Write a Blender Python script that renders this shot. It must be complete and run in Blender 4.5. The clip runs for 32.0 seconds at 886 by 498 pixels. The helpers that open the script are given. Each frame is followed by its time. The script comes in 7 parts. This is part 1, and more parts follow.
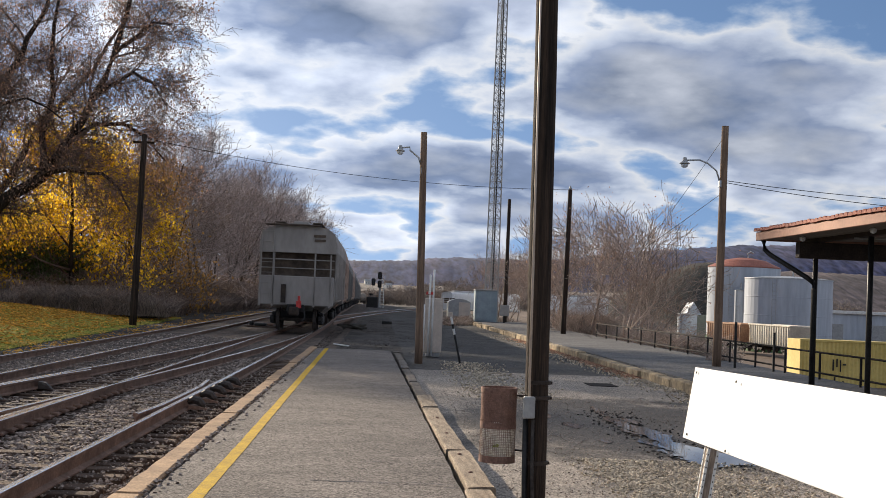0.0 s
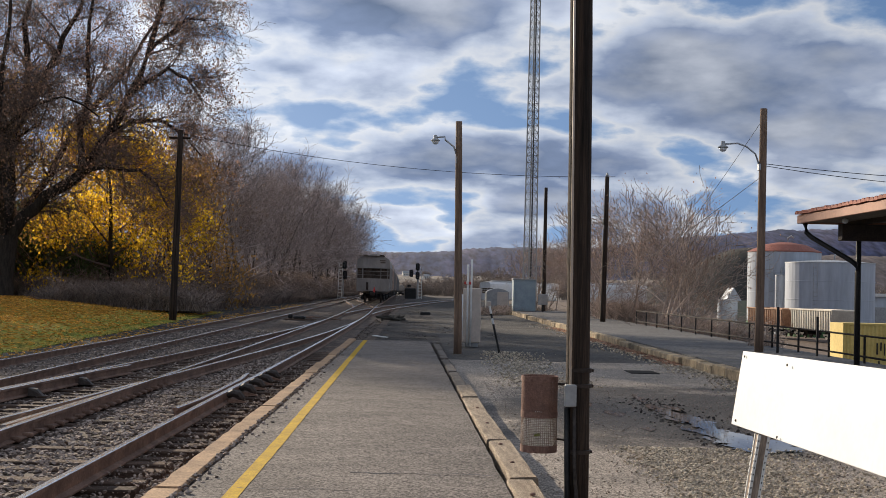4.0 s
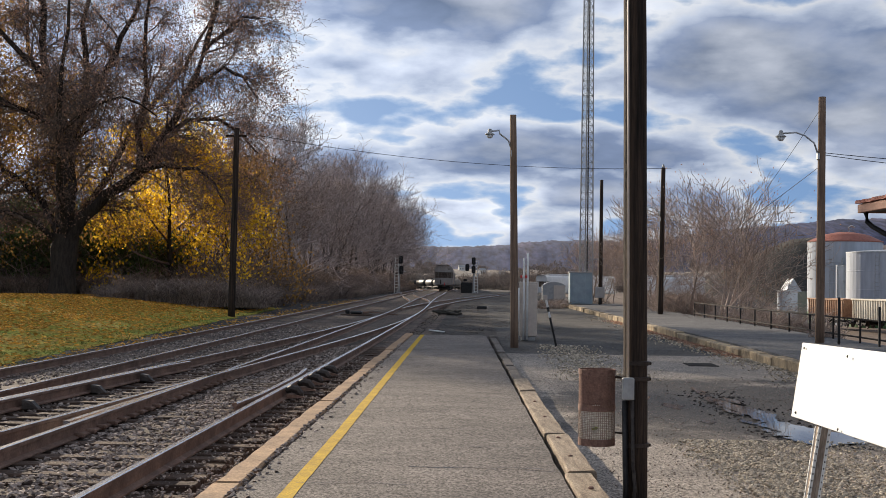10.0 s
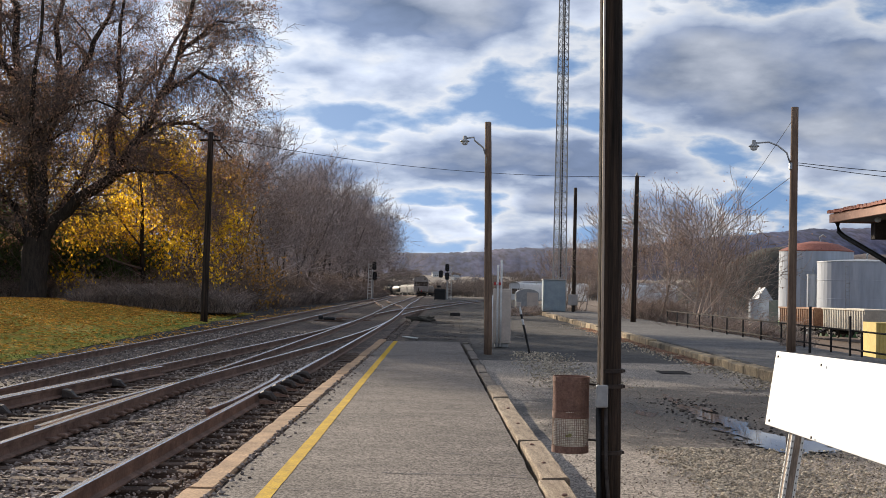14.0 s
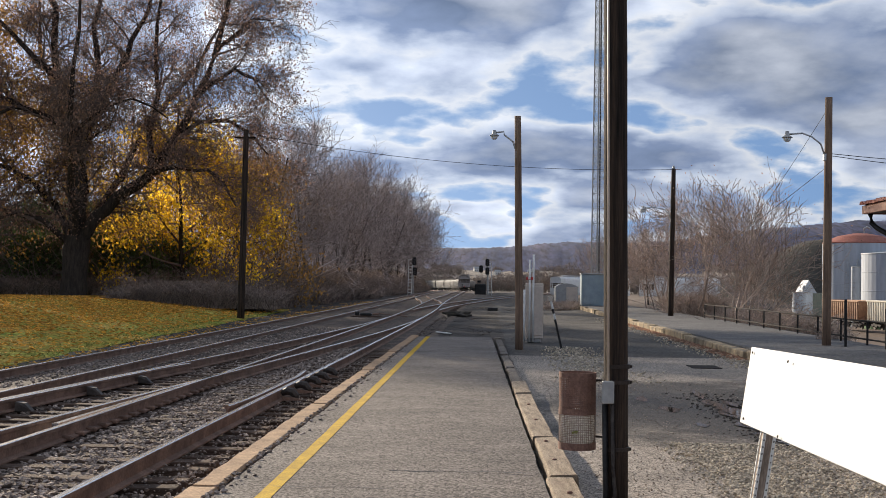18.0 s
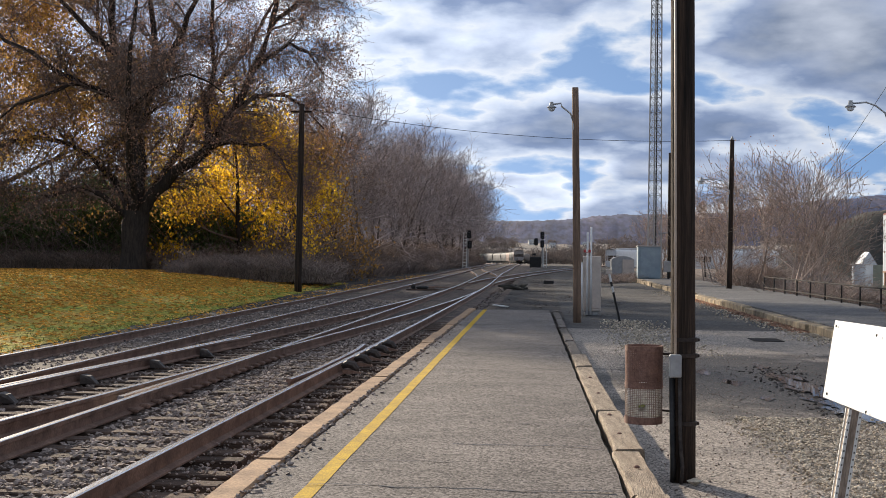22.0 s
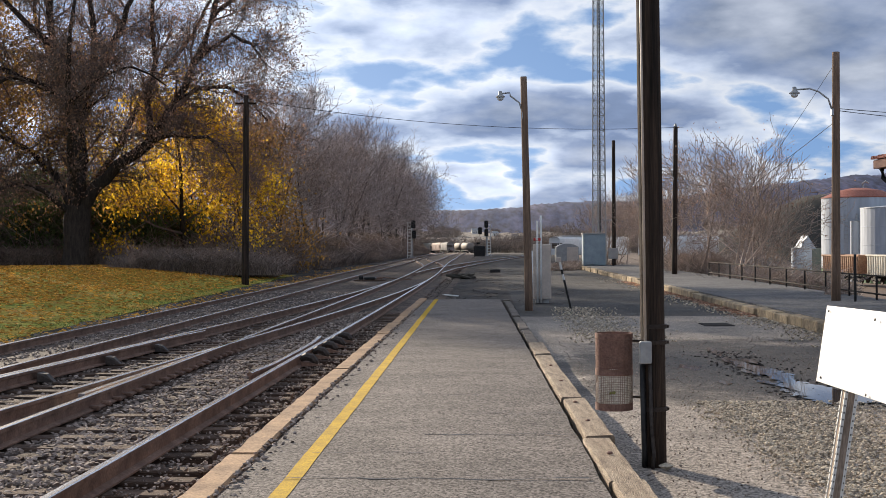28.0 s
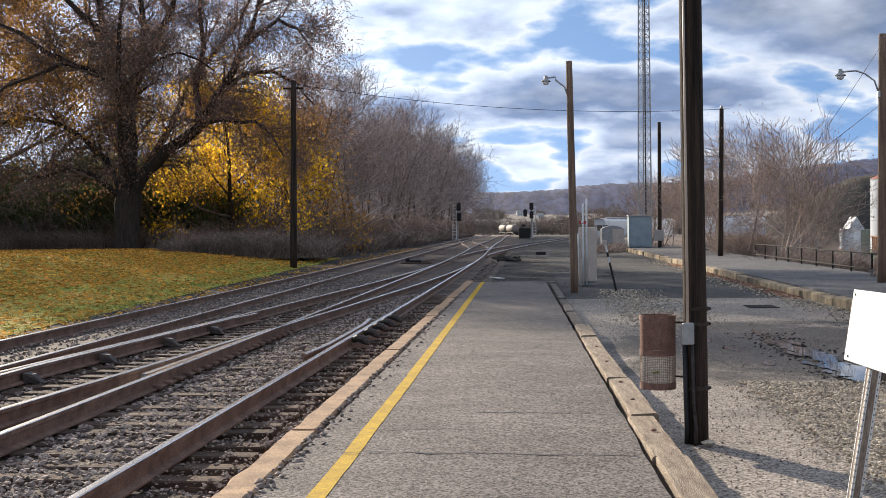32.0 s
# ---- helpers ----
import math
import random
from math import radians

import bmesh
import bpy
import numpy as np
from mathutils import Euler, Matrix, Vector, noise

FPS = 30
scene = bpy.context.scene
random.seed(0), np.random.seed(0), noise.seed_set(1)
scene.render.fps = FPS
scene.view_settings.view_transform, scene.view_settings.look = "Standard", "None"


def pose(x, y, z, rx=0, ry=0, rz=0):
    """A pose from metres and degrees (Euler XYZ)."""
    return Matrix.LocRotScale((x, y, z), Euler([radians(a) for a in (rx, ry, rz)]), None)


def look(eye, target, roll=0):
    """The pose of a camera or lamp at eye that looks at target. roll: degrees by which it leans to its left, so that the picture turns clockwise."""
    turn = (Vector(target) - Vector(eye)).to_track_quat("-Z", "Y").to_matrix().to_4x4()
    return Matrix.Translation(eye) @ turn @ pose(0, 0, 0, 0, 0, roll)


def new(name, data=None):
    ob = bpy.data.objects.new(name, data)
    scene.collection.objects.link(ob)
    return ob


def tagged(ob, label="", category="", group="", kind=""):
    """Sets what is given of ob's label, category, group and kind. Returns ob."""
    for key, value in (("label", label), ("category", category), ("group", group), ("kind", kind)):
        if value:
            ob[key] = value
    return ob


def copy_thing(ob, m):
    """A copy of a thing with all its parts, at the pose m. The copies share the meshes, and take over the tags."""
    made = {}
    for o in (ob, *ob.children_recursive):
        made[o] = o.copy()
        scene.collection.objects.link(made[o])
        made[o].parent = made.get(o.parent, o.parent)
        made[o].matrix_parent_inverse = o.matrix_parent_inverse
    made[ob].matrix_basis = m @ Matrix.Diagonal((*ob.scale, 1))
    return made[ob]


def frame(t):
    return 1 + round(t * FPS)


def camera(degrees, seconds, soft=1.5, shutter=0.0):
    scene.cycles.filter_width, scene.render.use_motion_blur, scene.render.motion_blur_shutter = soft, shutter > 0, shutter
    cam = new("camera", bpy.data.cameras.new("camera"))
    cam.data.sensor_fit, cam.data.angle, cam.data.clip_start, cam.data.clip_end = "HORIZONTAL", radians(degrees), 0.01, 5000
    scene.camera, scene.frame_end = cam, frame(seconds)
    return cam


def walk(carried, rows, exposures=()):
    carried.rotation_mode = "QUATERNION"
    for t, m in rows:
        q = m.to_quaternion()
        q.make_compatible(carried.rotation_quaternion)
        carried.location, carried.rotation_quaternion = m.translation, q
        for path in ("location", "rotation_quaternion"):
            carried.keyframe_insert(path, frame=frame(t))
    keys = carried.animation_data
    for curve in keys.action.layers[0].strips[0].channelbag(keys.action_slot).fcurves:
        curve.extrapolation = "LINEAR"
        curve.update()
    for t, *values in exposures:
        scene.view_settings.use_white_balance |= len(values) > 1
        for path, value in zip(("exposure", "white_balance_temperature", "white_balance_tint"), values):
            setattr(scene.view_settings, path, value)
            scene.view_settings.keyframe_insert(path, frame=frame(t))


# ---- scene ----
cam = camera(39.0, 32.0, 0.75)
PATH = [
    (0, (1.411, -0.668, 1.582), (1.51, 1.328, 1.66), 2.4),
    (0.5, (1.43, -0.655, 1.58), (1.538, 1.341, 1.663), 2.0),
    (1, (1.526, -0.571, 1.576), (1.629, 1.425, 1.644), 2.0),
    (1.5, (1.661, -0.481, 1.57), (1.745, 1.516, 1.648), 2.5),
    (2, (1.709, -0.442, 1.568), (1.758, 1.556, 1.644), 1.5),
    (2.5, (1.653, -0.451, 1.569), (1.693, 1.547, 1.638), 1.9),
    (3, (1.526, -0.476, 1.57), (1.564, 1.523, 1.63), 1.7),
    (3.5, (1.434, -0.524, 1.565), (1.476, 1.474, 1.626), 1.4),
    (5.5, (1.411, -0.524, 1.566), (1.44, 1.475, 1.625), 1.4),
    (6, (1.425, -0.505, 1.566), (1.453, 1.494, 1.618), 1.0),
    (6.5, (1.506, -0.488, 1.573), (1.542, 1.511, 1.622), 1.5),
    (7, (1.624, -0.428, 1.572), (1.634, 1.571, 1.637), 0.8),
    (7.5, (1.701, -0.432, 1.564), (1.697, 1.567, 1.634), 1.6),
    (8, (1.719, -0.43, 1.566), (1.703, 1.569, 1.63), 1.1),
    (8.5, (1.696, -0.458, 1.569), (1.655, 1.54, 1.627), 1.3),
    (9, (1.623, -0.462, 1.567), (1.58, 1.537, 1.614), 1.4),
    (9.5, (1.499, -0.507, 1.57), (1.447, 1.491, 1.618), 0.9),
    (10, (1.424, -0.531, 1.566), (1.375, 1.468, 1.616), 0.8),
    (10.5, (1.403, -0.524, 1.568), (1.353, 1.474, 1.635), 1.5),
    (11, (1.406, -0.533, 1.562), (1.357, 1.465, 1.637), 1.4),
    (11.5, (1.402, -0.546, 1.565), (1.363, 1.453, 1.636), 1.8),
    (12, (1.406, -0.549, 1.563), (1.412, 1.449, 1.638), 1.8),
    (12.5, (1.403, -0.544, 1.565), (1.437, 1.455, 1.641), 1.7),
    (13, (1.4, -0.524, 1.565), (1.412, 1.475, 1.626), 1.3),
    (13.5, (1.401, -0.54, 1.567), (1.4, 1.46, 1.627), 1.4),
    (14, (1.41, -0.539, 1.566), (1.403, 1.46, 1.627), 1.2),
    (14.5, (1.41, -0.509, 1.565), (1.388, 1.49, 1.626), 1.0),
    (16.5, (1.444, -0.49, 1.574), (1.398, 1.508, 1.633), 0.2),
    (17, (1.522, -0.476, 1.585), (1.48, 1.523, 1.642), 0.7),
    (17.5, (1.632, -0.449, 1.58), (1.575, 1.55, 1.632), 0.5),
    (18, (1.708, -0.436, 1.576), (1.634, 1.562, 1.628), 0.8),
    (18.5, (1.71, -0.443, 1.572), (1.628, 1.554, 1.617), 0.8),
    (19, (1.647, -0.465, 1.58), (1.559, 1.533, 1.622), 0.8),
    (19.5, (1.511, -0.491, 1.582), (1.429, 1.507, 1.625), 0.0),
    (20, (1.4, -0.524, 1.583), (1.32, 1.474, 1.626), 0.4),
    (20.5, (1.386, -0.544, 1.582), (1.308, 1.454, 1.622), 0.4),
    (21, (1.475, -0.47, 1.586), (1.369, 1.527, 1.612), -0.3),
    (21.5, (1.59, -0.387, 1.583), (1.472, 1.609, 1.586), 0.4),
    (22, (1.628, -0.37, 1.574), (1.468, 1.623, 1.582), 0.6),
    (22.5, (1.596, -0.378, 1.574), (1.421, 1.614, 1.576), 0.7),
    (23, (1.456, -0.412, 1.582), (1.364, 1.586, 1.589), 0.7),
    (23.5, (1.351, -0.428, 1.582), (1.277, 1.571, 1.6), 0.2),
    (24, (1.377, -0.417, 1.583), (1.309, 1.582, 1.606), 1.2),
    (24.5, (1.419, -0.411, 1.583), (1.342, 1.587, 1.606), 1.1),
    (25, (1.432, -0.417, 1.584), (1.375, 1.582, 1.612), 1.2),
    (25.5, (1.428, -0.407, 1.583), (1.375, 1.592, 1.613), 0.9),
    (27.5, (1.419, -0.408, 1.583), (1.351, 1.591, 1.6), 0.4),
    (28, (1.419, -0.407, 1.584), (1.35, 1.592, 1.576), -0.3),
    (28.5, (1.418, -0.394, 1.584), (1.341, 1.605, 1.571), -0.3),
    (29, (1.416, -0.404, 1.586), (1.316, 1.594, 1.564), -0.5),
    (29.5, (1.415, -0.401, 1.586), (1.302, 1.596, 1.56), -0.5),
    (30, (1.416, -0.401, 1.588), (1.287, 1.594, 1.561), -0.4),
    (30.5, (1.414, -0.414, 1.586), (1.279, 1.581, 1.558), -0.4),
    (31, (1.412, -0.411, 1.588), (1.272, 1.584, 1.552), -0.5),
    (31.5, (1.411, -0.409, 1.588), (1.266, 1.586, 1.554), -0.6),
    (32, (1.396, -0.831, 1.615), (1.255, 1.164, 1.579), -0.5),
]
walk(cam, [(t, look(eye, target, roll)) for t, eye, target, roll in PATH], [(0, 0.56, 6630, 10), (1, 0.39, 6630, 10), (3, 0.38, 6580, 10), (6, 0.35, 6580, 10), (8, 0.39, 6580, 10), (10, 0.48, 6580, 10), (12, 0.53, 6580, 10), (17, 0.51, 6530, 10), (20, 0.55, 6480, 10), (22, 0.60, 6430, 10), (24, 0.69, 6480, 10), (25, 0.65, 6480, 10), (28, 0.64, 6430, 10), (30, 0.68, 6330, 10), (32, 0.78, 6330, 10)])

# world: sky with broken cloud, low sun ahead and to the left
SUN_AZ, SUN_EL, CLOUD_SEED = 32.0, 17.5, 3.7
CLOUD_BANKS = [(13.0, 10.3, 7.0, 2.3, 0.19), (-3.2, 12.3, 5.0, 1.5, 0.17), (19.0, 7.6, 4.5, 1.1, 0.07), (-2.0, 5.0, 7.0, 0.8, 0.04), (5.5, 8.8, 3.0, 2.2, -0.04), (-4.6, 9.0, 3.6, 2.0, 0.055), (6.0, 3.6, 14.0, 0.7, 0.04), (4.0, 2.4, 9.0, 0.5, -0.03), (0.0, 6.6, 5.0, 0.7, 0.05)]
world = bpy.data.worlds.new("sky")
scene.world = world
world.use_nodes = True
wt = world.node_tree
wt.nodes.clear()


def wn(kind, **kw):
    n = wt.nodes.new(kind)
    for k, v in kw.items():
        n.inputs[k].default_value = v
    return n


def wlink(a, b):
    wt.links.new(a, b)


def wmath(op, a, b=None):
    n = wt.nodes.new("ShaderNodeMath")
    n.operation = op
    for i, v in enumerate((a, b)):
        if v is None:
            continue
        if isinstance(v, (int, float)):
            n.inputs[i].default_value = v
        else:
            wlink(v, n.inputs[i])
    return n.outputs[0]


sky = wt.nodes.new("ShaderNodeTexSky")
sky.sky_type, sky.sun_disc = "NISHITA", False
sky.sun_elevation, sky.sun_rotation = radians(SUN_EL), radians(360 - SUN_AZ)
sky.air_density, sky.dust_density, sky.ozone_density = 1.0, 0.6, 1.6
tc = wt.nodes.new("ShaderNodeTexCoord")
higher = wt.nodes.new("ShaderNodeVectorMath")
higher.operation = "ADD"
higher.inputs[1].default_value = (0, 0, 0.35)
wlink(tc.outputs["Generated"], higher.inputs[0])
wlink(higher.outputs[0], sky.inputs[0])
sep = wt.nodes.new("ShaderNodeSeparateXYZ")
wlink(tc.outputs["Generated"], sep.inputs[0])
up = wmath("ADD", wmath("MAXIMUM", sep.outputs[2], 0.0), 0.28)
flat = wt.nodes.new("ShaderNodeCombineXYZ")
wlink(wmath("DIVIDE", sep.outputs[0], up), flat.inputs[0])
wlink(wmath("DIVIDE", sep.outputs[1], up), flat.inputs[1])
flat.inputs[2].default_value = CLOUD_SEED


def cloud_density(stretch):
    """Broad masses broken up by billows, read a little higher or lower in the sky."""
    mv = wt.nodes.new("ShaderNodeVectorMath")
    mv.operation = "SCALE"
    mv.inputs["Scale"].default_value = stretch
    wlink(flat.outputs[0], mv.inputs[0])
    n1 = wn("ShaderNodeTexNoise", Scale=1.9, Detail=3.0, Roughness=0.5, Distortion=0.15)
    n2 = wn("ShaderNodeTexNoise", Scale=4.4, Detail=7.0, Roughness=0.5, Distortion=0.0)
    wlink(mv.outputs[0], n1.inputs["Vector"])
    wlink(mv.outputs[0], n2.inputs["Vector"])
    return wmath("ADD", wmath("MULTIPLY", n1.outputs[0], 0.6), wmath("SUBTRACT", wmath("MULTIPLY", n2.outputs[0], 0.66), 0.13))


azimuth = wmath("ARCTAN2", sep.outputs[0], sep.outputs[1])
height = wmath("ARCSINE", sep.outputs[2])


def cloud_bank(az, el, wide, tall, amount):
    """A heavier (or, below zero, thinner) part of the cloud cover, by compass angle and height in degrees."""
    u = wmath("DIVIDE", wmath("SUBTRACT", azimuth, radians(az)), radians(wide))
    v = wmath("DIVIDE", wmath("SUBTRACT", height, radians(el)), radians(tall))
    d = wmath("ADD", wmath("MULTIPLY", u, u), wmath("MULTIPLY", v, v))
    return wmath("MULTIPLY", wmath("EXPONENT", wmath("MULTIPLY", d, -1.0)), amount)


dens = cloud_density(1.0)
rim = wmath("SUBTRACT", dens, cloud_density(0.965))
for bank in CLOUD_BANKS:
    dens = wmath("ADD", dens, cloud_bank(*bank))
cover = wt.nodes.new("ShaderNodeValToRGB")
cover.color_ramp.elements[0].position, cover.color_ramp.elements[1].position = 0.405, 0.47
wlink(dens, cover.inputs[0])
shade = wt.nodes.new("ShaderNodeValToRGB")
cr = shade.color_ramp
cr.elements[0].position, cr.elements[0].color = 0.41, (5.0, 6.3, 8.2, 1)
cr.elements[1].position, cr.elements[1].color = 0.71, (1.85, 2.35, 3.4, 1)
for at, tone in ((0.465, (7.5, 7.9, 8.6, 1)), (0.51, (5.5, 6.25, 7.7, 1)), (0.575, (2.7, 3.4, 5.0, 1))):
    e = cr.elements.new(at)
    e.color = tone
wlink(dens, shade.inputs[0])
glow = wmath("MULTIPLY", wmath("MAXIMUM", wmath("ADD", rim, 0.0), -0.03), 16.0)
lit = wt.nodes.new("ShaderNodeVectorMath")
lit.operation = "ADD"
wlink(shade.outputs[0], lit.inputs[0])
wlink(glow, lit.inputs[1])
skyc = wt.nodes.new("ShaderNodeMix")
skyc.data_type, skyc.blend_type = "RGBA", "MULTIPLY"
skyc.inputs[0].default_value = 1.0
skyc.inputs[7].default_value = (1.0, 1.12, 1.26, 1)
wlink(sky.outputs[0], skyc.inputs[6])
mixc = wt.nodes.new("ShaderNodeMix")
mixc.data_type = "RGBA"
wlink(cover.outputs[0], mixc.inputs[0])
wlink(skyc.outputs[2], mixc.inputs[6])
toward = wt.nodes.new("ShaderNodeVectorMath")
toward.operation = "DOT_PRODUCT"
toward.inputs[1].default_value = (-math.sin(radians(SUN_AZ)) * math.cos(radians(SUN_EL)), math.cos(radians(SUN_AZ)) * math.cos(radians(SUN_EL)), math.sin(radians(SUN_EL)))
wlink(tc.outputs["Generated"], toward.inputs[0])
bright = wt.nodes.new("ShaderNodeVectorMath")
bright.operation = "SCALE"
wlink(lit.outputs[0], bright.inputs[0])
wlink(wmath("ADD", wmath("MULTIPLY", wmath("POWER", wmath("MAXIMUM", toward.outputs["Value"], 0.0), 6.0), 0.62), 0.76), bright.inputs["Scale"])
wlink(bright.outputs[0], mixc.inputs[7])
bg = wn("ShaderNodeBackground", Strength=0.081)
wlink(mixc.outputs[2], bg.inputs[0])
wout = wt.nodes.new("ShaderNodeOutputWorld")
wlink(bg.outputs[0], wout.inputs[0])

sun = new("sun", bpy.data.lights.new("sun", "SUN"))
sun.data.energy, sun.data.angle, sun.data.color = 5.0, radians(0.6), (1.0, 0.86, 0.68)
sx, sy = -math.sin(radians(SUN_AZ)), math.cos(radians(SUN_AZ))
sun.matrix_world = look((sx * 60, sy * 60, 60 * math.tan(radians(SUN_EL))), (0, 0, 0))


# ---- materials ----
def mat(name, c1, c2=None, rough=0.8, metal=0.0, scale=6.0, fine_scale=60.0, bump=0.15, dark=0.75, per=0.0, c3=None, stretch=None, dist=0.02, spec=0.22, vary=0.28):
    """A surface of two tones in patches, with grain, relief, and some change from piece to piece."""
    m = bpy.data.materials.new(name)
    m.use_nodes = True
    t = m.node_tree
    b = t.nodes["Principled BSDF"]
    c2 = c2 or tuple(v * dark for v in c1)
    co = t.nodes.new("ShaderNodeTexCoord")
    vec = co.outputs["Object"]
    if stretch:
        mp = t.nodes.new("ShaderNodeMapping")
        mp.inputs["Scale"].default_value = stretch
        t.links.new(vec, mp.inputs[0])
        vec = mp.outputs[0]
    n1 = t.nodes.new("ShaderNodeTexNoise")
    n1.inputs["Scale"].default_value, n1.inputs["Detail"].default_value, n1.inputs["Roughness"].default_value = scale, 6.0, 0.62
    n2 = t.nodes.new("ShaderNodeTexNoise")
    n2.inputs["Scale"].default_value, n2.inputs["Detail"].default_value = fine_scale, 4.0
    t.links.new(vec, n1.inputs["Vector"])
    t.links.new(vec, n2.inputs["Vector"])
    r1 = t.nodes.new("ShaderNodeValToRGB")
    r1.color_ramp.elements[0].position, r1.color_ramp.elements[1].position = 0.36, 0.64
    r1.color_ramp.elements[0].color, r1.color_ramp.elements[1].color = (*c2, 1), (*c1, 1)
    if c3:
        el = r1.color_ramp.elements.new(0.5)
        el.color = (*c3, 1)
    t.links.new(n1.outputs[0], r1.inputs[0])
    hs = t.nodes.new("ShaderNodeHueSaturation")
    val = t.nodes.new("ShaderNodeMapRange")
    val.inputs["From Min"].default_value, val.inputs["From Max"].default_value = 0.3, 0.7
    val.inputs["To Min"].default_value, val.inputs["To Max"].default_value = 1 - vary, 1 + vary
    t.links.new(n2.outputs[0], val.inputs["Value"])
    t.links.new(r1.outputs[0], hs.inputs["Color"])
    out = val.outputs[0]
    if per:
        oi = t.nodes.new("ShaderNodeObjectInfo")
        pr = t.nodes.new("ShaderNodeMapRange")
        pr.inputs["To Min"].default_value, pr.inputs["To Max"].default_value = 1 - per, 1 + per
        t.links.new(oi.outputs["Random"], pr.inputs["Value"])
        mu = t.nodes.new("ShaderNodeMath")
        mu.operation = "MULTIPLY"
        t.links.new(out, mu.inputs[0])
        t.links.new(pr.outputs[0], mu.inputs[1])
        out = mu.outputs[0]
    t.links.new(out, hs.inputs["Value"])
    t.links.new(hs.outputs[0], b.inputs["Base Color"])
    b.inputs["Roughness"].default_value, b.inputs["Metallic"].default_value = rough, metal
    b.inputs["Specular IOR Level"].default_value = spec
    if bump:
        bp = t.nodes.new("ShaderNodeBump")
        bp.inputs["Strength"].default_value, bp.inputs["Distance"].default_value = bump, dist
        t.links.new(n2.outputs[0], bp.inputs["Height"])
        t.links.new(bp.outputs[0], b.inputs["Normal"])
    return m


def island(m, amount=0.3):
    """Adds a change of tone from loose piece to loose piece of one mesh."""
    t = m.node_tree
    hs = next(n for n in t.nodes if n.type == "HUE_SAT")
    old = hs.inputs["Value"].links[0].from_socket
    g = t.nodes.new("ShaderNodeNewGeometry")
    pr = t.nodes.new("ShaderNodeMapRange")
    pr.inputs["To Min"].default_value, pr.inputs["To Max"].default_value = 1 - amount, 1 + amount
    t.links.new(g.outputs["Random Per Island"], pr.inputs["Value"])
    mu = t.nodes.new("ShaderNodeMath")
    mu.operation = "MULTIPLY"
    t.links.new(old, mu.inputs[0])
    t.links.new(pr.outputs[0], mu.inputs[1])
    t.links.new(mu.outputs[0], hs.inputs["Value"])
    return m


def leafy(m, amount=0.4):
    """Lets light through thin leaves."""
    t = m.node_tree
    b = t.nodes["Principled BSDF"]
    tr = t.nodes.new("ShaderNodeBsdfTranslucent")
    t.links.new(b.inputs["Base Color"].links[0].from_socket, tr.inputs["Color"])
    mx = t.nodes.new("ShaderNodeMixShader")
    mx.inputs[0].default_value = amount
    t.links.new(b.outputs[0], mx.inputs[1])
    t.links.new(tr.outputs[0], mx.inputs[2])
    t.links.new(mx.outputs[0], t.nodes["Material Output"].inputs[0])
    return m


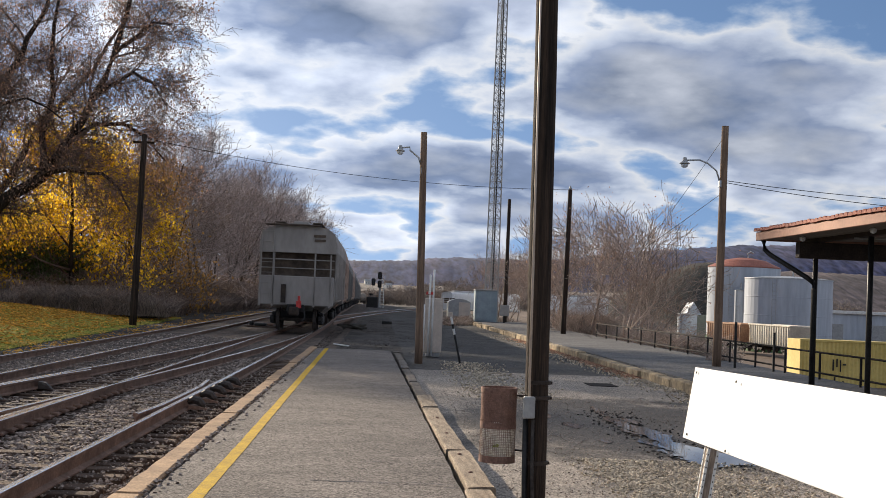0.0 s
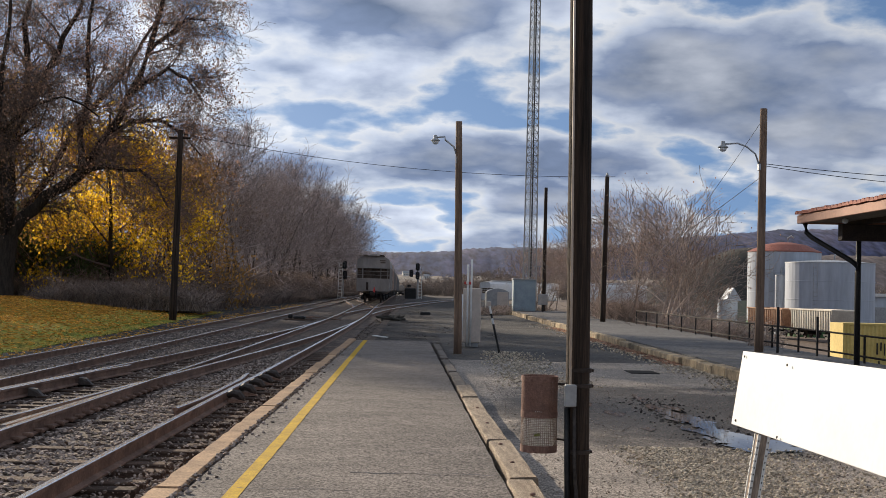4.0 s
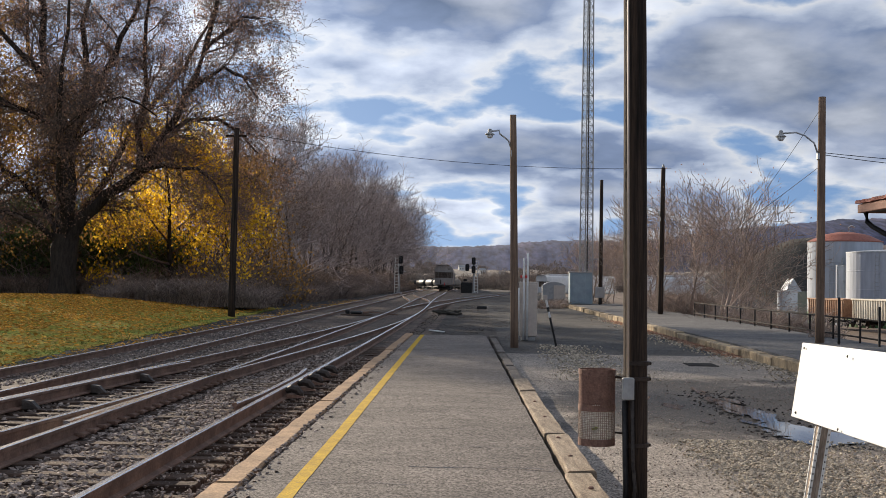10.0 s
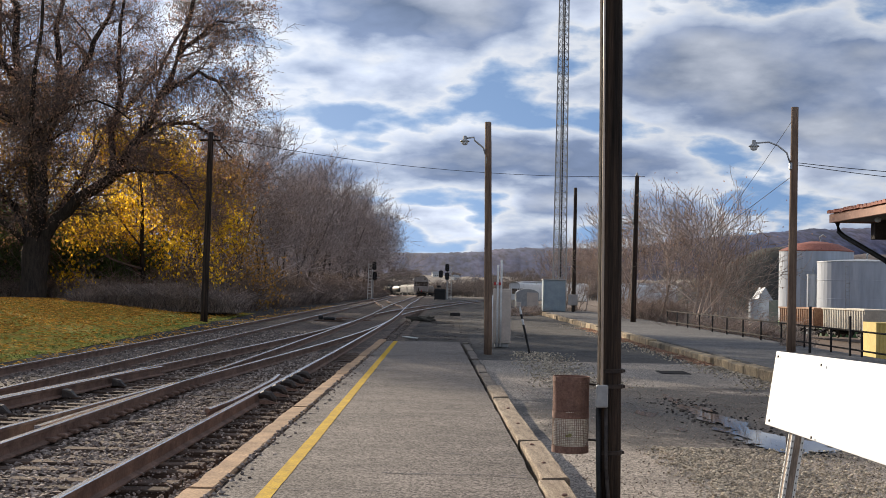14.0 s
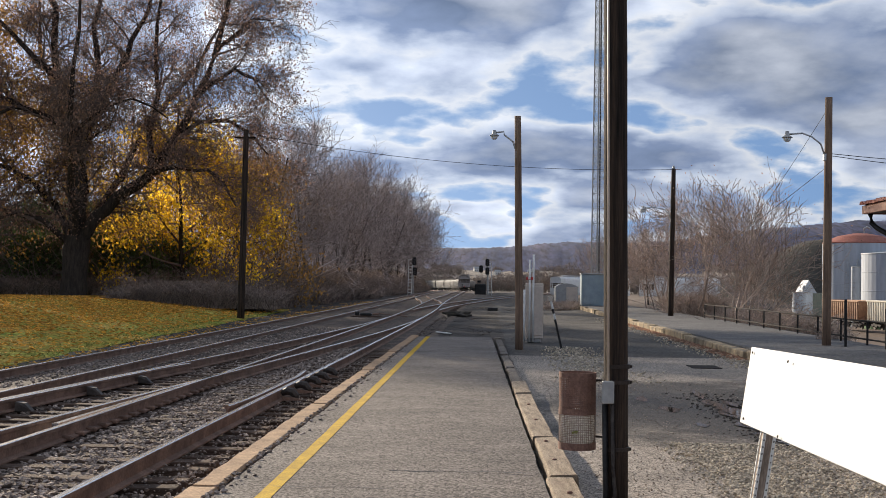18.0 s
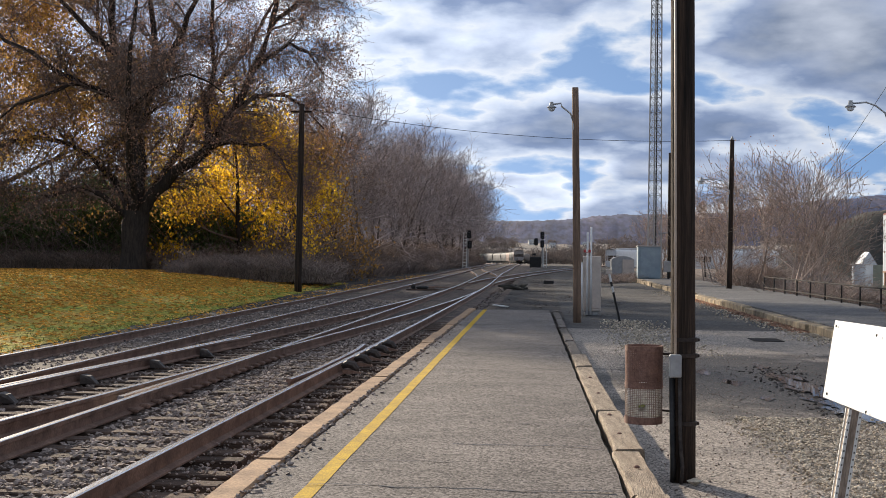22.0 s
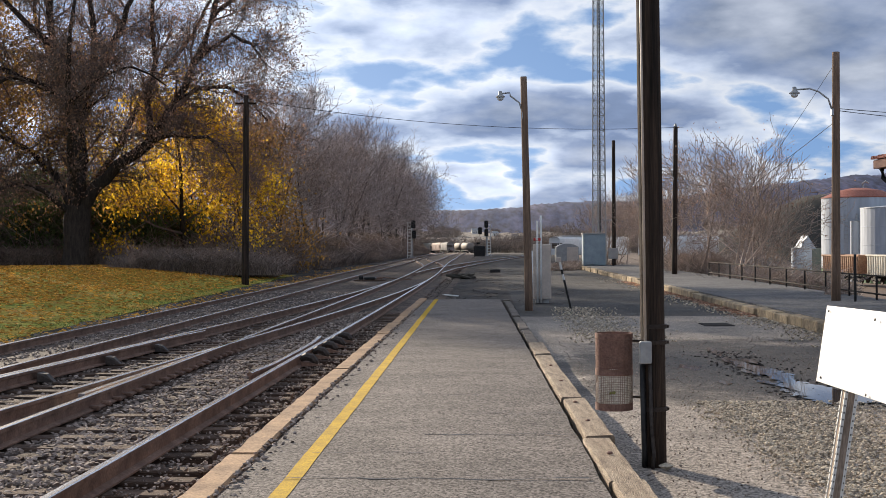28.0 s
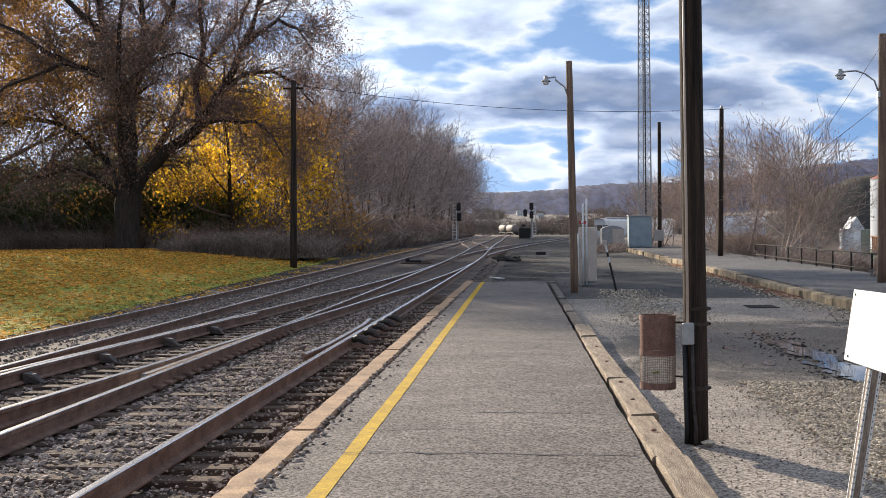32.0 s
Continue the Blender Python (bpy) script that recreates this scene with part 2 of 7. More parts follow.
def aggregate(name, light, dark, cell, tone=(0.6, 1.5), patch=0.7, streak=0.0, damp_shade=None, rough=0.9):
    """Asphalt with its stones showing, worn in patches, streaked across, darkened round a hollow for wetness and
    painted tree shade.
    """
    m = bpy.data.materials.new(name)
    m.use_nodes = True
    t = m.node_tree
    b = t.nodes["Principled BSDF"]
    co = t.nodes.new("ShaderNodeTexCoord")

    def node(kind, vec, **kw):
        n = t.nodes.new(kind)
        t.links.new(vec, n.inputs["Vector"])
        for k, v in kw.items():
            n.inputs[k].default_value = v
        return n

    def scaled(v):
        n = t.nodes.new("ShaderNodeMapping")
        n.inputs["Scale"].default_value = v
        t.links.new(co.outputs["Object"], n.inputs[0])
        return n.outputs[0]

    def calc(op, a, c):
        n = t.nodes.new("ShaderNodeMath")
        n.operation = op
        for i, v in enumerate((a, c)):
            if isinstance(v, (int, float)):
                n.inputs[i].default_value = v
            else:
                t.links.new(v, n.inputs[i])
        return n.outputs[0]

    def ranged(v, a, c, lo, hi):
        n = t.nodes.new("ShaderNodeMapRange")
        for k, w in (("From Min", a), ("From Max", c), ("To Min", lo), ("To Max", hi)):
            n.inputs[k].default_value = w
        t.links.new(v, n.inputs["Value"])
        return n.outputs[0]

    def red(n):
        s = t.nodes.new("ShaderNodeSeparateColor")
        t.links.new(n.outputs["Color"], s.inputs[0])
        return s.outputs[0]

    big = node("ShaderNodeTexVoronoi", scaled((1, 1, 1)), Scale=cell)
    small = node("ShaderNodeTexVoronoi", scaled((1, 1, 1)), Scale=cell * 0.42)
    wear = node("ShaderNodeTexNoise", scaled((1, 1, 1)), Scale=patch, Detail=6.0, Roughness=0.65)
    mid = node("ShaderNodeTexNoise", scaled((1, 1, 1)), Scale=patch * 9, Detail=5.0, Roughness=0.6)
    ramp = t.nodes.new("ShaderNodeValToRGB")
    ramp.color_ramp.elements[0].position, ramp.color_ramp.elements[1].position = 0.36, 0.64
    ramp.color_ramp.elements[0].color, ramp.color_ramp.elements[1].color = (*dark, 1), (*light, 1)
    t.links.new(wear.outputs[0], ramp.inputs[0])
    v = calc("MULTIPLY", ranged(red(big), 0, 1, *tone), ranged(red(small), 0, 1, 0.93, 1.08))
    v = calc("MULTIPLY", v, ranged(mid.outputs[0], 0.3, 0.7, 0.91, 1.09))
    if streak:
        band = node("ShaderNodeTexNoise", scaled((0.35, 1.1, 1)), Scale=1.3, Detail=4.0, Roughness=0.6)
        v = calc("MULTIPLY", v, ranged(band.outputs[0], 0.3, 0.7, 1 - streak, 1 + streak))
    gloss = rough
    if damp_shade:
        cx, cy, rx, ry, deep = damp_shade
        sp = t.nodes.new("ShaderNodeSeparateXYZ")
        t.links.new(co.outputs["Object"], sp.inputs[0])
        dx = calc("DIVIDE", calc("SUBTRACT", sp.outputs[0], cx), rx)
        dy = calc("DIVIDE", calc("SUBTRACT", sp.outputs[1], cy), ry)
        d = calc("SQRT", calc("ADD", calc("MULTIPLY", dx, dx), calc("MULTIPLY", dy, dy)), 0)
        d = calc("ADD", d, ranged(wear.outputs[0], 0.3, 0.7, -0.35, 0.35))
        d = calc("ADD", d, ranged(mid.outputs[0], 0.3, 0.7, -0.12, 0.12))
        # lower tone inside the oval: wetness, plus tree shade put into the colour
        wet = ranged(d, 0.75, 1.05, deep, 1.0)
        v = calc("MULTIPLY", v, wet)
        t.links.new(ranged(wet, deep, 1.0, rough * 0.72, rough), b.inputs["Roughness"])
    else:
        b.inputs["Roughness"].default_value = rough
    hs = t.nodes.new("ShaderNodeHueSaturation")
    t.links.new(ramp.outputs[0], hs.inputs["Color"])
    t.links.new(v, hs.inputs["Value"])
    t.links.new(hs.outputs[0], b.inputs["Base Color"])
    b.inputs["Specular IOR Level"].default_value = 0.12
    bp = t.nodes.new("ShaderNodeBump")
    bp.inputs["Strength"].default_value, bp.inputs["Distance"].default_value = 0.5, 0.006
    t.links.new(big.outputs["Distance"], bp.inputs["Height"])
    bp.invert = True
    t.links.new(bp.outputs[0], b.inputs["Normal"])
    return m


M = {
    "cinder": aggregate("cinder", (0.078, 0.067, 0.06), (0.034, 0.031, 0.029), 14, (0.45, 1.7), 0.3, 0.0),
    "ballast": aggregate("ballast", (0.13, 0.1, 0.083), (0.06, 0.047, 0.04), 21, (0.3, 1.8), 0.9, 0.0),
    "asphalt": aggregate("asphalt", (0.172, 0.15, 0.134), (0.126, 0.111, 0.1), 66, (0.3, 1.95), 0.6, 0.14),
    # the last tuple darkens an oval for wet asphalt and for tree shade
    "lot": aggregate("lot", (0.29, 0.25, 0.212), (0.19, 0.166, 0.144), 70, (0.25, 2.05), 0.45, 0.0, (5.5, 17.2, 3.4, 4.9, 0.36)),
    "lotfar": aggregate("lotfar", (0.088, 0.082, 0.077), (0.05, 0.047, 0.045), 24, (0.5, 1.6), 0.35, 0.0),
    "bluehut": mat("blue_grey_paint", (0.3, 0.38, 0.43), (0.24, 0.31, 0.36), 0.55, 0.1, scale=2, fine_scale=20, bump=0.05, vary=0.08),
    "walkway": aggregate("walkway", (0.14, 0.137, 0.136), (0.095, 0.094, 0.096), 20, (0.7, 1.35), 0.5, 0.12),
    "yellow": mat("yellow_paint", (0.56, 0.345, 0.006), (0.4, 0.245, 0.012), 0.85, scale=5, fine_scale=80, bump=0.2, dist=0.004),
    "kerb": mat("kerb_concrete", (0.43, 0.28, 0.165), (0.26, 0.17, 0.105), 0.9, scale=3, fine_scale=50, bump=0.35, per=0.12),
    "timber": mat("timber", (0.43, 0.34, 0.245), (0.22, 0.165, 0.12), 0.9, scale=2.5, fine_scale=30, vary=0.5, bump=0.8, per=0.15, stretch=(6, 0.8, 6)),
    "edgeshade": mat("shaded_grey_edge", (0.2, 0.17, 0.145), (0.1, 0.087, 0.077), 0.92, scale=3, fine_scale=25, vary=0.4, bump=0.8, per=0.25),
    "stonekerb": mat("stone_kerb", (0.42, 0.325, 0.205), (0.15, 0.12, 0.085), 0.92, scale=2, fine_scale=20, bump=0.5, per=0.2),
    "rust": mat("rail_rust", (0.26, 0.165, 0.122), (0.145, 0.09, 0.067), 0.75, 0.2, scale=4, fine_scale=50, bump=0.3, dist=0.005),
    "railtop": mat("rail_head", (0.78, 0.76, 0.74), (0.5, 0.47, 0.45), 0.24, 0.95, scale=1.5, fine_scale=40, bump=0.05, stretch=(8, 0.2, 8)),
    "tie": mat("tie_wood", (0.125, 0.082, 0.06), (0.055, 0.038, 0.029), 0.92, scale=3, fine_scale=25, bump=0.7, per=0.3, stretch=(1, 7, 7)),
    "stone": island(mat("ballast_stone", (0.385, 0.315, 0.27), (0.19, 0.15, 0.127), 0.9, scale=6, fine_scale=60, bump=0.2), 0.45),
    "tanstone": island(mat("tan_gravel", (0.55, 0.47, 0.36), (0.33, 0.28, 0.215), 0.9, scale=6, fine_scale=60, bump=0.2), 0.4),
    "grass": mat("grass", (0.22, 0.26, 0.05), (0.4, 0.25, 0.055), 0.95, scale=0.45, fine_scale=7, bump=0.9, dist=0.06, c3=(0.32, 0.26, 0.05), vary=0.75, spec=0.05),
    "leaf_ground": island(leafy(mat("fallen_leaves", (0.78, 0.44, 0.085), (0.52, 0.25, 0.055), 0.8, scale=3, fine_scale=20, bump=0), 0.3), 0.5),
    "leaf_yellow": island(leafy(mat("yellow_leaves", (0.88, 0.6, 0.05), (0.66, 0.42, 0.04), 0.7, scale=0.5, fine_scale=8, bump=0), 0.7), 0.4),
    "blade": island(leafy(mat("grass_blades", (0.22, 0.25, 0.06), (0.15, 0.16, 0.045), 0.7, scale=0.5, fine_scale=8, bump=0), 0.35), 0.45),
    "leaf_gold": island(leafy(mat("gold_leaves", (0.5, 0.3, 0.08), (0.36, 0.21, 0.07), 0.75, scale=0.5, fine_scale=8, bump=0), 0.5), 0.4),
    "leaf_brown": island(leafy(mat("brown_leaves", (0.42, 0.26, 0.185), (0.27, 0.165, 0.12), 0.8, scale=0.5, fine_scale=8, bump=0), 0.5), 0.4),
    "leaf_dull": island(leafy(mat("dull_leaves", (0.24, 0.18, 0.145), (0.15, 0.115, 0.095), 0.85, scale=0.5, fine_scale=8, bump=0), 0.4), 0.4),
    "foothill": mat("foothill_scrub", (0.3, 0.25, 0.2), (0.15, 0.135, 0.125), 1.0, scale=0.03, fine_scale=0.3, bump=0, stretch=(1, 0.25, 1), vary=0.4),
    "leaf_green": island(leafy(mat("green_leaves", (0.14, 0.19, 0.075), (0.085, 0.12, 0.05), 0.7, scale=0.5, fine_scale=8, bump=0), 0.35), 0.4),
    "bark": mat("bark", (0.065, 0.051, 0.042), (0.032, 0.026, 0.022), 0.95, scale=3, fine_scale=20, bump=0.9, stretch=(3, 3, 0.6)),
    "twig": island(mat("twig", (0.46, 0.385, 0.358), (0.3, 0.25, 0.232), 0.9, scale=0.4, fine_scale=9, bump=0), 0.5),
    "oaktwig": island(mat("oak_twig", (0.21, 0.155, 0.13), (0.12, 0.09, 0.077), 0.9, scale=0.4, fine_scale=9, bump=0), 0.45),
    "twig_tan": island(mat("twig_tan", (0.5, 0.4, 0.33), (0.3, 0.235, 0.195), 0.9, scale=0.4, fine_scale=9, bump=0), 0.5),
    "brush": island(mat("brush", (0.3, 0.235, 0.2), (0.17, 0.135, 0.115), 0.95, scale=0.6, fine_scale=8, bump=0), 0.55),
    "pole": mat("pole_wood", (0.068, 0.045, 0.032), (0.014, 0.011, 0.009), 0.85, scale=2.6, fine_scale=24, bump=0.8, stretch=(9, 9, 0.28), vary=0.4),
    "polegrey": mat("grey_pole_wood", (0.27, 0.18, 0.122), (0.13, 0.088, 0.065), 0.85, scale=2.0, fine_scale=22, bump=0.5, stretch=(7, 7, 0.35)),
    "galv": mat("galvanised_steel", (0.5, 0.52, 0.53), (0.36, 0.37, 0.38), 0.45, 0.7, scale=3, fine_scale=30, bump=0.05, vary=0.08),
    "greysteel": mat("grey_paint", (0.4, 0.4, 0.39), (0.3, 0.3, 0.3), 0.55, 0.1, scale=3, fine_scale=30, bump=0.05, vary=0.08),
    "blacksteel": mat("black_paint", (0.035, 0.033, 0.032), (0.02, 0.02, 0.02), 0.5, 0.2, scale=4, fine_scale=30, bump=0.1),
    "brownsteel": mat("brown_paint", (0.06, 0.043, 0.034), (0.035, 0.027, 0.023), 0.6, 0.2, scale=4, fine_scale=30, bump=0.1),
    "canrust": mat("can_rust", (0.29, 0.17, 0.13), (0.18, 0.105, 0.082), 0.75, 0.3, scale=8, fine_scale=60, bump=0.2, dist=0.003),
    "whiteboard": mat("white_board", (0.86, 0.86, 0.85), (0.78, 0.78, 0.77), 0.5, scale=2, fine_scale=40, bump=0.02, vary=0.03),
    "tancab": mat("tan_cabinet", (0.62, 0.53, 0.45), (0.52, 0.44, 0.375), 0.55, 0.1, scale=2, fine_scale=20, bump=0.03, vary=0.08),
    "white": mat("white_paint", (0.78, 0.77, 0.74), (0.62, 0.6, 0.56), 0.55, scale=2, fine_scale=20, bump=0.03, vary=0.08),
    "tankwhite": mat("tank_white", (0.5, 0.54, 0.59), (0.36, 0.395, 0.45), 0.5, scale=0.25, fine_scale=2, bump=0.02, stretch=(1, 1, 0.15), vary=0.08),
    "green": mat("green_base", (0.1, 0.2, 0.08), (0.07, 0.13, 0.06), 0.6, scale=1, fine_scale=6, bump=0),
    "pumpgreen": mat("grey_green_siding", (0.25, 0.27, 0.22), (0.18, 0.2, 0.165), 0.7, scale=1, fine_scale=6, bump=0.03, stretch=(6, 6, 0.4), vary=0.12),
    "tankred": mat("tank_dome_red", (0.36, 0.13, 0.09), (0.26, 0.09, 0.06), 0.6, scale=0.5, fine_scale=5, bump=0),
    "cargrey": mat("hopper_grey", (0.4, 0.365, 0.335), (0.26, 0.235, 0.215), 0.7, scale=0.5, fine_scale=6, bump=0.05, stretch=(1, 1, 0.35), vary=0.08),
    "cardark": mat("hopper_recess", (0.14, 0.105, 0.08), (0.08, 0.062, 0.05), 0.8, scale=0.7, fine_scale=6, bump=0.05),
    "carpink": mat("hopper_beige", (0.52, 0.4, 0.33), (0.36, 0.25, 0.2), 0.7, scale=0.4, fine_scale=6, bump=0.05),
    "carwhite": mat("hopper_white", (0.22, 0.213, 0.205), (0.14, 0.135, 0.128), 0.65, scale=0.4, fine_scale=6, bump=0.05, stretch=(1, 1, 0.35), vary=0.08),
    "carbright": mat("hopper_bright_white", (0.8, 0.8, 0.79), (0.66, 0.66, 0.65), 0.6, scale=0.4, fine_scale=6, bump=0.05, stretch=(1, 1, 0.35), vary=0.08),
    "cartan": mat("tank_car_tan", (0.34, 0.29, 0.24), (0.24, 0.2, 0.165), 0.7, scale=0.4, fine_scale=6, bump=0.05, vary=0.1),
    "carcream": mat("hopper_cream", (0.7, 0.66, 0.56), (0.5, 0.46, 0.39), 0.65, scale=0.4, fine_scale=6, bump=0.05, vary=0.1),
    "carorange": mat("hopper_orange", (0.48, 0.3, 0.19), (0.3, 0.17, 0.11), 0.7, scale=0.4, fine_scale=6, bump=0.05),
    "tankblack": mat("tank_black", (0.04, 0.038, 0.036), (0.025, 0.024, 0.023), 0.5, scale=0.6, fine_scale=6, bump=0.03),
    "wheel": mat("wheel_steel", (0.09, 0.075, 0.065), (0.05, 0.042, 0.038), 0.6, 0.5, scale=5, fine_scale=30, bump=0.1),
    "red": mat("red_marker", (0.6, 0.07, 0.06), (0.45, 0.05, 0.05), 0.5, scale=4, fine_scale=20, bump=0),
    "container": mat("yellow_container", (0.72, 0.56, 0.2), (0.58, 0.44, 0.14), 0.6, scale=0.6, fine_scale=6, bump=0.03, vary=0.08),
    "rooftile": mat("red_roof", (0.36, 0.12, 0.08), (0.25, 0.08, 0.055), 0.7, scale=2, fine_scale=20, bump=0.2, per=0.15),
    "fascia": mat("red_brown_fascia", (0.42, 0.22, 0.15), (0.33, 0.17, 0.12), 0.6, scale=1, fine_scale=15, bump=0.05, vary=0.08),
    "soffit": mat("soffit_boards", (0.26, 0.22, 0.18), (0.19, 0.16, 0.13), 0.8, scale=1, fine_scale=10, bump=0.1, stretch=(8, 0.5, 1)),
    # blue-purple tones put the haze of distance into the ridge's base colour
    "hill": mat("wooded_hill_haze", (0.082, 0.079, 0.13), (0.028, 0.042, 0.095), 1.0, scale=0.012, fine_scale=0.09, bump=0, stretch=(1, 0.12, 1), c3=(0.05, 0.06, 0.12), vary=0.55),
    "hillnear": mat("near_wooded_slope", (0.125, 0.1, 0.1), (0.06, 0.052, 0.058), 1.0, scale=0.03, fine_scale=0.2, bump=0, stretch=(1, 0.3, 1), vary=0.5),
    "farwood": island(mat("far_wood", (0.35, 0.29, 0.24), (0.25, 0.205, 0.175), 1.0, scale=0.03, fine_scale=0.4, bump=0), 0.3),
    "dirt": mat("yard_dirt", (0.17, 0.125, 0.095), (0.11, 0.08, 0.064), 0.95, scale=0.15, fine_scale=3, bump=0.4, dist=0.1),
    "canwire": mat("pale_wire", (0.36, 0.28, 0.24), (0.25, 0.19, 0.16), 0.6, 0.3, scale=8, fine_scale=60, bump=0.1, dist=0.003),
    "litter_green": mat("green_wrapper", (0.42, 0.45, 0.1), (0.3, 0.34, 0.08), 0.6, scale=8, fine_scale=40, bump=0.2),
    "darkiron": mat("dark_iron", (0.032, 0.028, 0.026), (0.02, 0.018, 0.017), 0.9, scale=4, fine_scale=30, bump=0.1, spec=0.1),
    "legwood": mat("leg_grey_brown", (0.33, 0.26, 0.2), (0.2, 0.155, 0.12), 0.8, scale=5, fine_scale=40, bump=0.2, stretch=(4, 4, 0.8)),
    "pile": mat("dark_stockpile", (0.075, 0.068, 0.055), (0.045, 0.042, 0.036), 1.0, scale=0.08, fine_scale=1.2, bump=0.3, dist=0.3),
    "leaf_orange": island(leafy(mat("orange_leaves", (0.42, 0.25, 0.08), (0.3, 0.17, 0.06), 0.75, scale=0.5, fine_scale=8, bump=0), 0.5), 0.4),
    "clod": island(mat("cinder_clod", (0.11, 0.092, 0.08), (0.055, 0.048, 0.043), 0.95, scale=6, fine_scale=60, bump=0.2), 0.5),
    "litter": leafy(mat("white_liner", (0.85, 0.84, 0.82), (0.7, 0.68, 0.65), 0.5, scale=6, fine_scale=40, bump=0.3), 0.6),
    "glass": mat("lamp_glass", (0.75, 0.77, 0.78), (0.68, 0.7, 0.71), 0.15, scale=3, fine_scale=20, bump=0),
    "lens": mat("signal_lens", (0.12, 0.12, 0.13), (0.08, 0.08, 0.09), 0.2, scale=3, fine_scale=20, bump=0),
}
water = bpy.data.materials.new("puddle_water")
water.use_nodes = True
wb = water.node_tree.nodes["Principled BSDF"]
wb.inputs["Base Color"].default_value, wb.inputs["Roughness"].default_value = (0.03, 0.03, 0.032, 1), 0.03
wn1 = water.node_tree.nodes.new("ShaderNodeTexNoise")
wn1.inputs["Scale"].default_value = 5.0
wbp = water.node_tree.nodes.new("ShaderNodeBump")
wbp.inputs["Strength"].default_value, wbp.inputs["Distance"].default_value = 0.04, 0.01
water.node_tree.links.new(wn1.outputs[0], wbp.inputs["Height"])
water.node_tree.links.new(wbp.outputs[0], wb.inputs["Normal"])
M["water"] = water


# ---- mesh helpers ----
class Build:
    """Collects vertices and faces of one mesh."""

    def __init__(self):
        self.v, self.f, self.mi = [], [], []

    def add(self, vs, fs, mi=0):
        o = len(self.v)
        self.v.extend(vs)
        self.f.extend(tuple(i + o for i in f) for f in fs)
        self.mi.extend([mi] * len(fs))
        return self

    def box(self, x0, y0, z0, x1, y1, z1, c=0.0, mi=0):
        if c <= 0:
            vs = [(x, y, z) for x in (x0, x1) for y in (y0, y1) for z in (z0, z1)]
            return self.add(vs, [(0, 1, 3, 2), (4, 6, 7, 5), (0, 4, 5, 1), (2, 3, 7, 6), (0, 2, 6, 4), (1, 5, 7, 3)], mi)
        idx, vs = {}, []
        for i, x in enumerate((x0, x1)):
            for j, y in enumerate((y0, y1)):
                for k, z in enumerate((z0, z1)):
                    dx, dy, dz = c * (1 - 2 * i), c * (1 - 2 * j), c * (1 - 2 * k)
                    for a, p in enumerate(((x, y + dy, z + dz), (x + dx, y, z + dz), (x + dx, y + dy, z))):
                        idx[i, j, k, a] = len(vs)
                        vs.append(p)
        fs = []
        for i in (0, 1):
            fs.append([idx[i, j, k, 0] for j, k in ((0, 0), (0, 1), (1, 1), (1, 0))])
            fs.append([idx[j, i, k, 1] for j, k in ((0, 0), (0, 1), (1, 1), (1, 0))])
            fs.append([idx[j, k, i, 2] for j, k in ((0, 0), (0, 1), (1, 1), (1, 0))])
            for j in (0, 1):
                fs.append([idx[i, j, 0, 0], idx[i, j, 1, 0], idx[i, j, 1, 1], idx[i, j, 0, 1]])
                fs.append([idx[i, 0, j, 0], idx[i, 1, j, 0], idx[i, 1, j, 2], idx[i, 0, j, 2]])
                fs.append([idx[0, i, j, 1], idx[1, i, j, 1], idx[1, i, j, 2], idx[0, i, j, 2]])
                for k in (0, 1):
                    fs.append([idx[i, j, k, a] for a in range(3)])
        return self.add(vs, fs, mi)

    def tube(self, pts, rads, n=8, cap=True, mi=0):
        """A round bar along points with a radius at each."""
        pts = [Vector(p) for p in pts]
        if isinstance(rads, (int, float)):
            rads = [rads] * len(pts)
        vs, fs = [], []
        for i, p in enumerate(pts):
            d = (pts[min(i + 1, len(pts) - 1)] - pts[max(i - 1, 0)]).normalized()
            a = d.cross(Vector((0, 0, 1)) if abs(d.z) < 0.95 else Vector((0, 1, 0))).normalized()
            b = d.cross(a)
            for k in range(n):
                w = 2 * math.pi * k / n
                vs.append(tuple(p + rads[i] * (math.cos(w) * a + math.sin(w) * b)))
        for i in range(len(pts) - 1):
            for k in range(n):
                fs.append((i * n + k, i * n + (k + 1) % n, (i + 1) * n + (k + 1) % n, (i + 1) * n + k))
        if cap:
            fs += [tuple(range(n)), tuple(reversed(range(len(vs) - n, len(vs))))]
        return self.add(vs, fs, mi)

    def lathe(self, prof, n=24, at=(0, 0, 0), mi=0):
        """Turns a profile of (radius, height) round the upright axis."""
        vs = [(at[0] + r * math.cos(2 * math.pi * k / n), at[1] + r * math.sin(2 * math.pi * k / n), at[2] + z) for r, z in prof for k in range(n)]
        fs = [(i * n + k, i * n + (k + 1) % n, (i + 1) * n + (k + 1) % n, (i + 1) * n + k) for i in range(len(prof) - 1) for k in range(n)]
        fs += [tuple(reversed(range(n))), tuple(range(len(vs) - n, len(vs)))]
        return self.add(vs, fs, mi)

    def uncap(self):
        """Takes off the two caps of what was turned last."""
        self.f, self.mi = self.f[:-2], self.mi[:-2]
        return self

    def sweep(self, prof, path, up=(0, 0, 1), mi=0, closed=True):
        """Carries a flat profile (across, up) along a path."""
        path = [Vector(p) for p in path]
        n, vs, fs = len(prof), [], []
        for i, p in enumerate(path):
            d = (path[min(i + 1, len(path) - 1)] - path[max(i - 1, 0)]).normalized()
            a = d.cross(Vector(up)).normalized()
            vs += [tuple(p + a * u + Vector(up) * w) for u, w in prof]
        last = n if closed else n - 1
        for i in range(len(path) - 1):
            fs += [(i * n + k, i * n + (k + 1) % n, (i + 1) * n + (k + 1) % n, (i + 1) * n + k) for k in range(last)]
